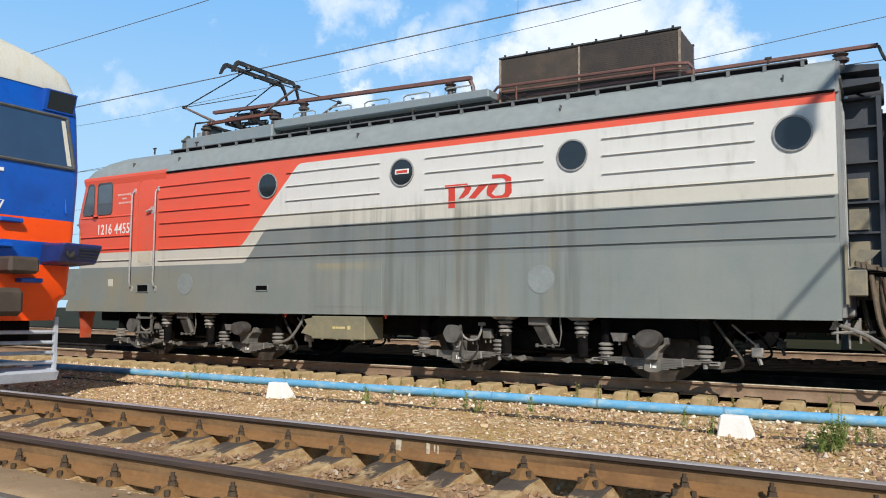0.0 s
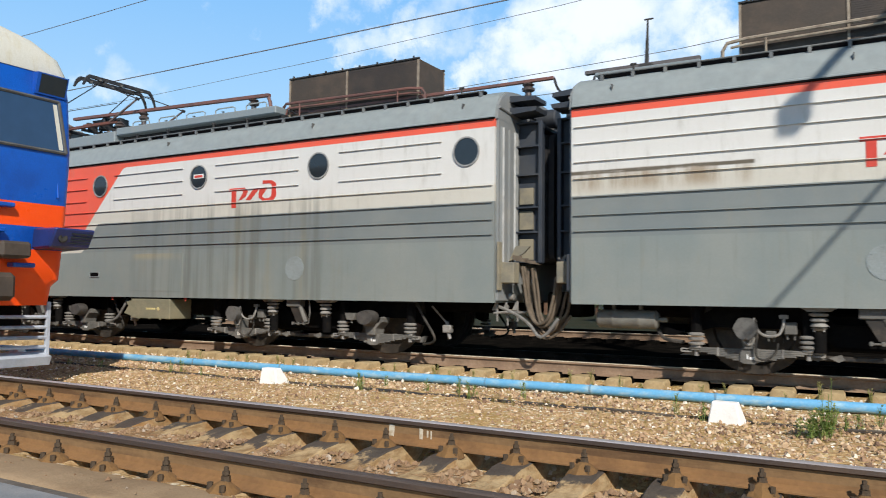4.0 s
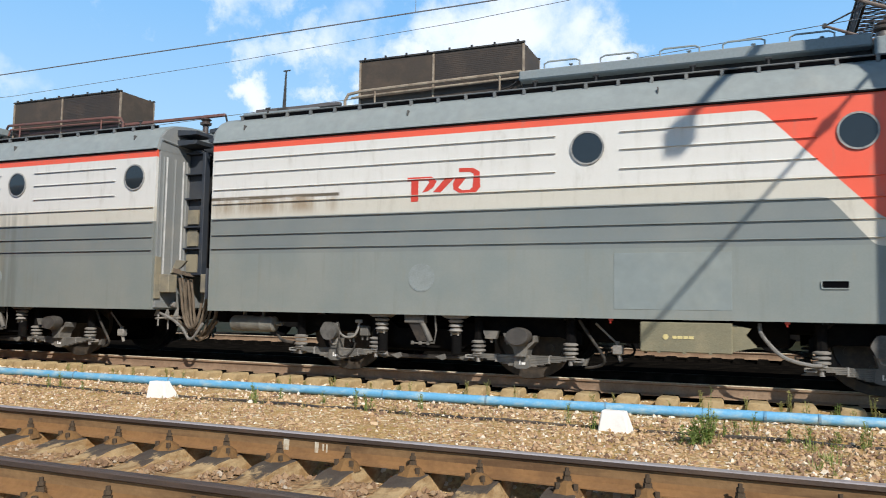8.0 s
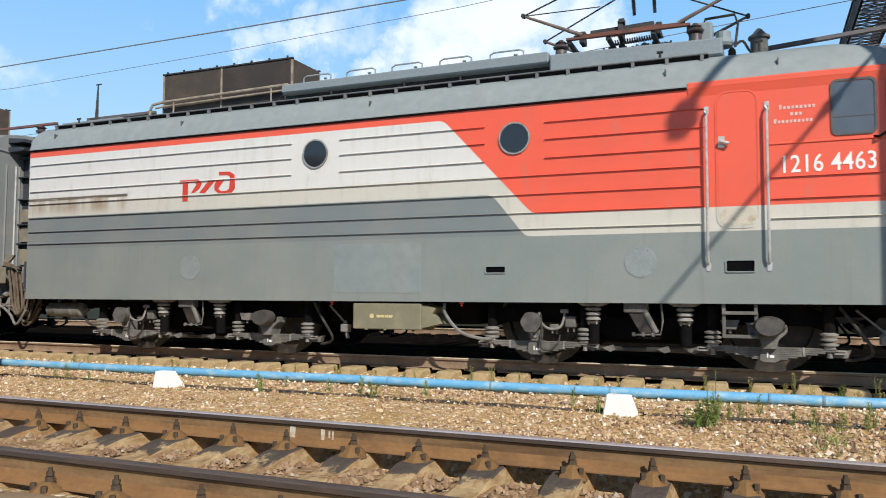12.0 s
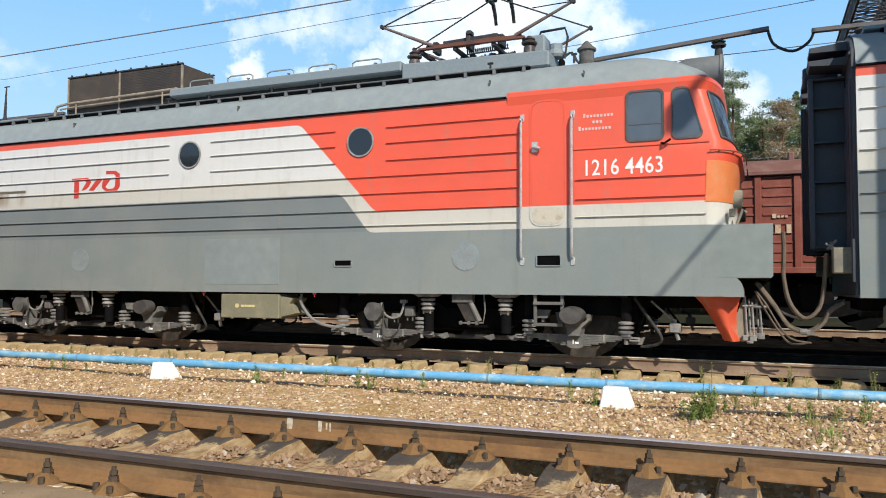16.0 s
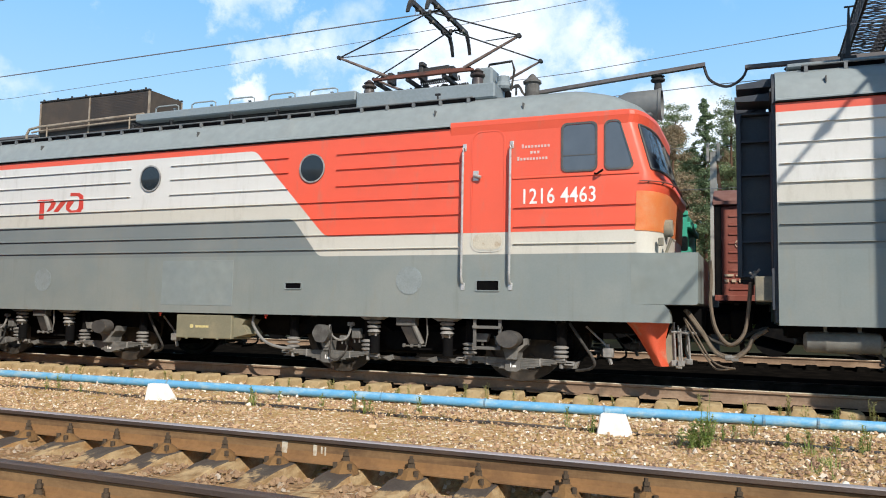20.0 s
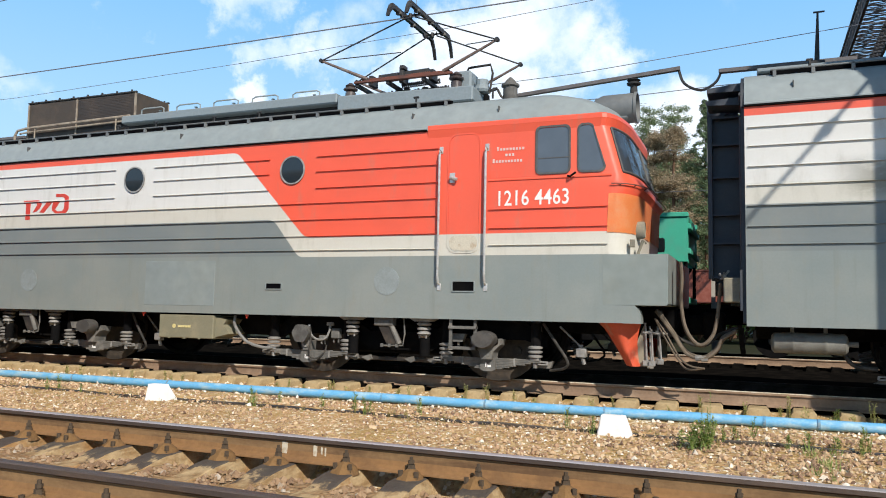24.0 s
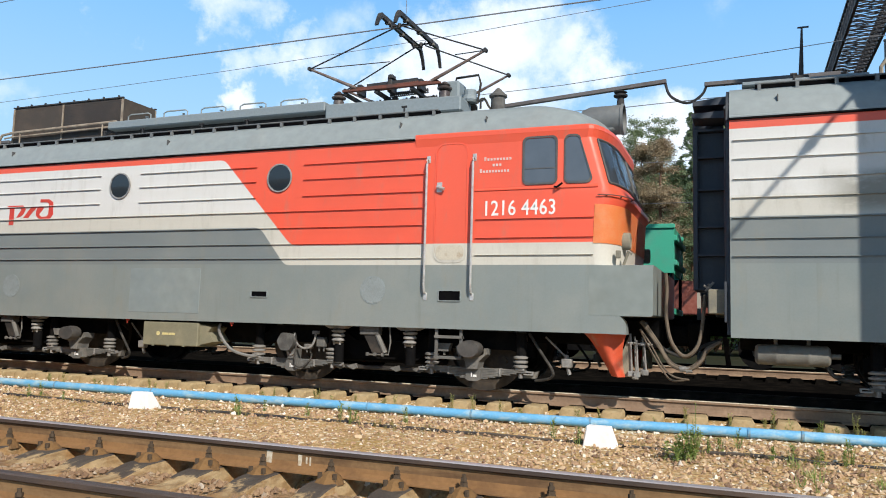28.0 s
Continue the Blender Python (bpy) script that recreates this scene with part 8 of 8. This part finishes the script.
def spruce_parts(h, seed):
    rnd = random.Random(seed)
    trunk, crown = B(), B()
    rod(trunk, (0, 0, 0), (0, 0, h * 0.97), 0.17, 8, 0.02)
    z = h * 0.12
    while z < h * 0.99:
        t = z / h
        reach = max(0.1, (1 - t) ** 0.78 * h * 0.185)
        for _ in range(rnd.randint(4, 6)):
            a = rnd.uniform(0, math.tau)
            ln = reach * rnd.uniform(0.45, 1.35)
            foot = Vector((0, 0, z + rnd.uniform(-0.35, 0.35)))
            tip = foot + Vector((ln * math.cos(a), ln * math.sin(a), -0.3 * ln + 0.12 * rnd.random()))
            rod(trunk, foot, tip, 0.02, 4, 0.006)
            for q in (0.25, 0.5, 0.75, 1.0):
                needle_clump(crown, foot.lerp(tip, q) + Vector((rnd.gauss(0, 0.08), rnd.gauss(0, 0.08), -0.08 + rnd.gauss(0, 0.08))), 0.1 + 0.15 * ln, 24, rnd, 0.35, 0.2)
        z += 0.36 + 0.22 * (1 - t)
    needle_clump(crown, Vector((0, 0, h * 0.99)), 0.15, 14, rnd, -0.5, 0.3)
    return trunk, crown


def pine_parts(h, seed):
    rnd = random.Random(seed)
    trunk, crown = B(), B()
    pts = [(0, 0, 0), (0.12, 0.05, h * 0.4), (0.05, 0.1, h * 0.75), (0.1, 0.1, h * 0.95)]
    for a, b, r0, r1 in zip(pts, pts[1:], (0.2, 0.15, 0.1), (0.15, 0.1, 0.04)):
        rod(trunk, a, b, r0, 8, r1)
    for _ in range(72):
        z = h * rnd.uniform(0.22, 1.0)
        a = rnd.uniform(0, math.tau)
        ln = h * 0.15 * (1.1 - 1.35 * max(0.0, z / h - 0.35)) * rnd.uniform(0.5, 1.1)
        foot = Vector((0.08, 0.08, z))
        tip = foot + Vector((ln * math.cos(a), ln * math.sin(a), ln * rnd.uniform(0.05, 0.45)))
        rod(trunk, foot, tip, 0.035, 5, 0.012)
        for q in (0.55, 0.75, 0.92, 1.05):
            needle_clump(crown, foot.lerp(tip, q) + Vector((rnd.gauss(0, 0.2), rnd.gauss(0, 0.2), 0.1)), rnd.uniform(0.35, 0.62), 100, rnd, -0.25, 0.15)
    return trunk, crown


def bush_parts(h, seed):
    rnd = random.Random(seed)
    trunk, crown = B(), B()
    for _ in range(9):
        a, ln = rnd.uniform(0, math.tau), rnd.uniform(0.3, 1.0)
        tip = Vector((ln * h * 0.45 * math.cos(a), ln * h * 0.45 * math.sin(a), h * rnd.uniform(0.5, 0.95)))
        rod(trunk, (0, 0, 0), tip, 0.05, 5, 0.015)
        for q in (0.5, 0.7, 0.9, 1.0):
            needle_clump(crown, Vector((0, 0, 0)).lerp(tip, q), h * 0.17, 110, rnd, 0.0, 0.24)
    return trunk, crown


def build_wood():
    kinds = {}

    def make(key, parts, leaf, label):
        t = thing(key, label, "tree", "trees at the edge of the wood")
        a, b = parts
        part("trunk", a, "bark", t)
        part("crown", b, leaf, t, "uneven needled crown")
        kinds[key + label] = t
        return t

    protos = [make("spruce_tree", spruce_parts(17.4, 1), "spruce", "tall dark green spruce at the wood's edge"), make("spruce_tree", spruce_parts(15.5, 2), "spruce", "slim dark green spruce at the wood's edge"),
              make("pine_tree", pine_parts(17.3, 3), "pine", "tall pine with an open crown"), make("pine_tree", pine_parts(15.0, 4), "pine", "pine with a ragged crown"),
              make("pine_tree", pine_parts(14.2, 5), "dead", "half-dead pine with brown thinning needles"), make("bush", bush_parts(4.5, 6), "bush", "sunlit green bush below the wood")]
    spots = [(2, -7.7, 60, 40), (2, -5.7, 60, 10), (0, -3.35, 58, 80), (1, -4.6, 64, 200), (4, -5.3, 54, 0), (4, -6.5, 55, 120), (2, -1.65, 60, 20), (3, 0.5, 60, 150), (4, 1.7, 57, 60), (3, 3.6, 61, 20), (1, 5.6, 59, 0),
             (2, 8.0, 62, 90), (0, -10.8, 63, 30), (3, -13.2, 60, 70), (1, -15.8, 62, 15), (2, -18.5, 60, 45), (0, -21.5, 64, 75), (3, -25, 61, 12), (2, 11, 61, 130), (1, 14, 64, 60), (3, 17.5, 62, 0), (0, 21, 60, 45),
             (0, -7.2, 66, 0), (1, -9.6, 67, 0), (0, -2.2, 68, 33), (1, 0.2, 67, 71), (0, 3.0, 67, 111), (1, -5.6, 69, 12),
             (5, -4.6, 50, 0), (5, -2.6, 49, 70), (5, -0.8, 50, 130), (5, 1.6, 49, 10), (5, -6.8, 51, 200), (5, 3.9, 50, 60), (5, -9.2, 52, 20), (5, -3.6, 53, 100), (5, -1.7, 54, 160)]
    for k in range(15):
        spots.append(((3, 4, 1, 3, 4)[k % 5], -9.4 + 1.15 * k, 63.0 + 1.3 * (k % 3), 47 * k))
    used = set()
    for k, x, y, a in spots:
        m = pose(x, y, -0.62, 0, 0, a)
        if k not in used:
            protos[k].matrix_basis = m
            used.add(k)
        else:
            copy_thing(protos[k], m)
    # the closed wood behind
    rnd = random.Random(9)
    bm = B()
    for _ in range(1300):
        x = rnd.uniform(-40, 40)
        z = rnd.uniform(0, 11) * rnd.uniform(0.6, 1)
        needle_clump(bm, Vector((x, rnd.uniform(72, 82), z)), 1.6, 34, rnd, 0.2, 0.6)
    tagged(part("far_wood", bm, "spruce"), "dense dark wood behind the first trees", "woods", kind="stuff")


build_wood()

def motions():
    """Rolling of the coupled sections and turning of their wheels."""
    for sec, x, wheels in ((sec_a, -15.95, wheels_a), (sec_b, -14.79, wheels_b), (sec_c, 0.75, wheels_c)):
        walk(sec, [(t, pose(x + s, MAIN, 0)) for t, s in TRAVEL])
        rows = []
        for (t0, s0), (t1, s1) in zip(TRAVEL, TRAVEL[1:]):
            rows.append((t0, s0))
            if t1 - t0 > 1:
                rows += [(t0 + (t1 - t0) * k / 4, s0 + (s1 - s0) * k / 4) for k in (1, 2, 3)]
        rows.append(TRAVEL[-1])
        for w, wx in wheels:
            walk(w, [(t, pose(wx, 0, 0.605, 0, math.degrees(s / 0.605), 0)) for t, s in rows])


motions()
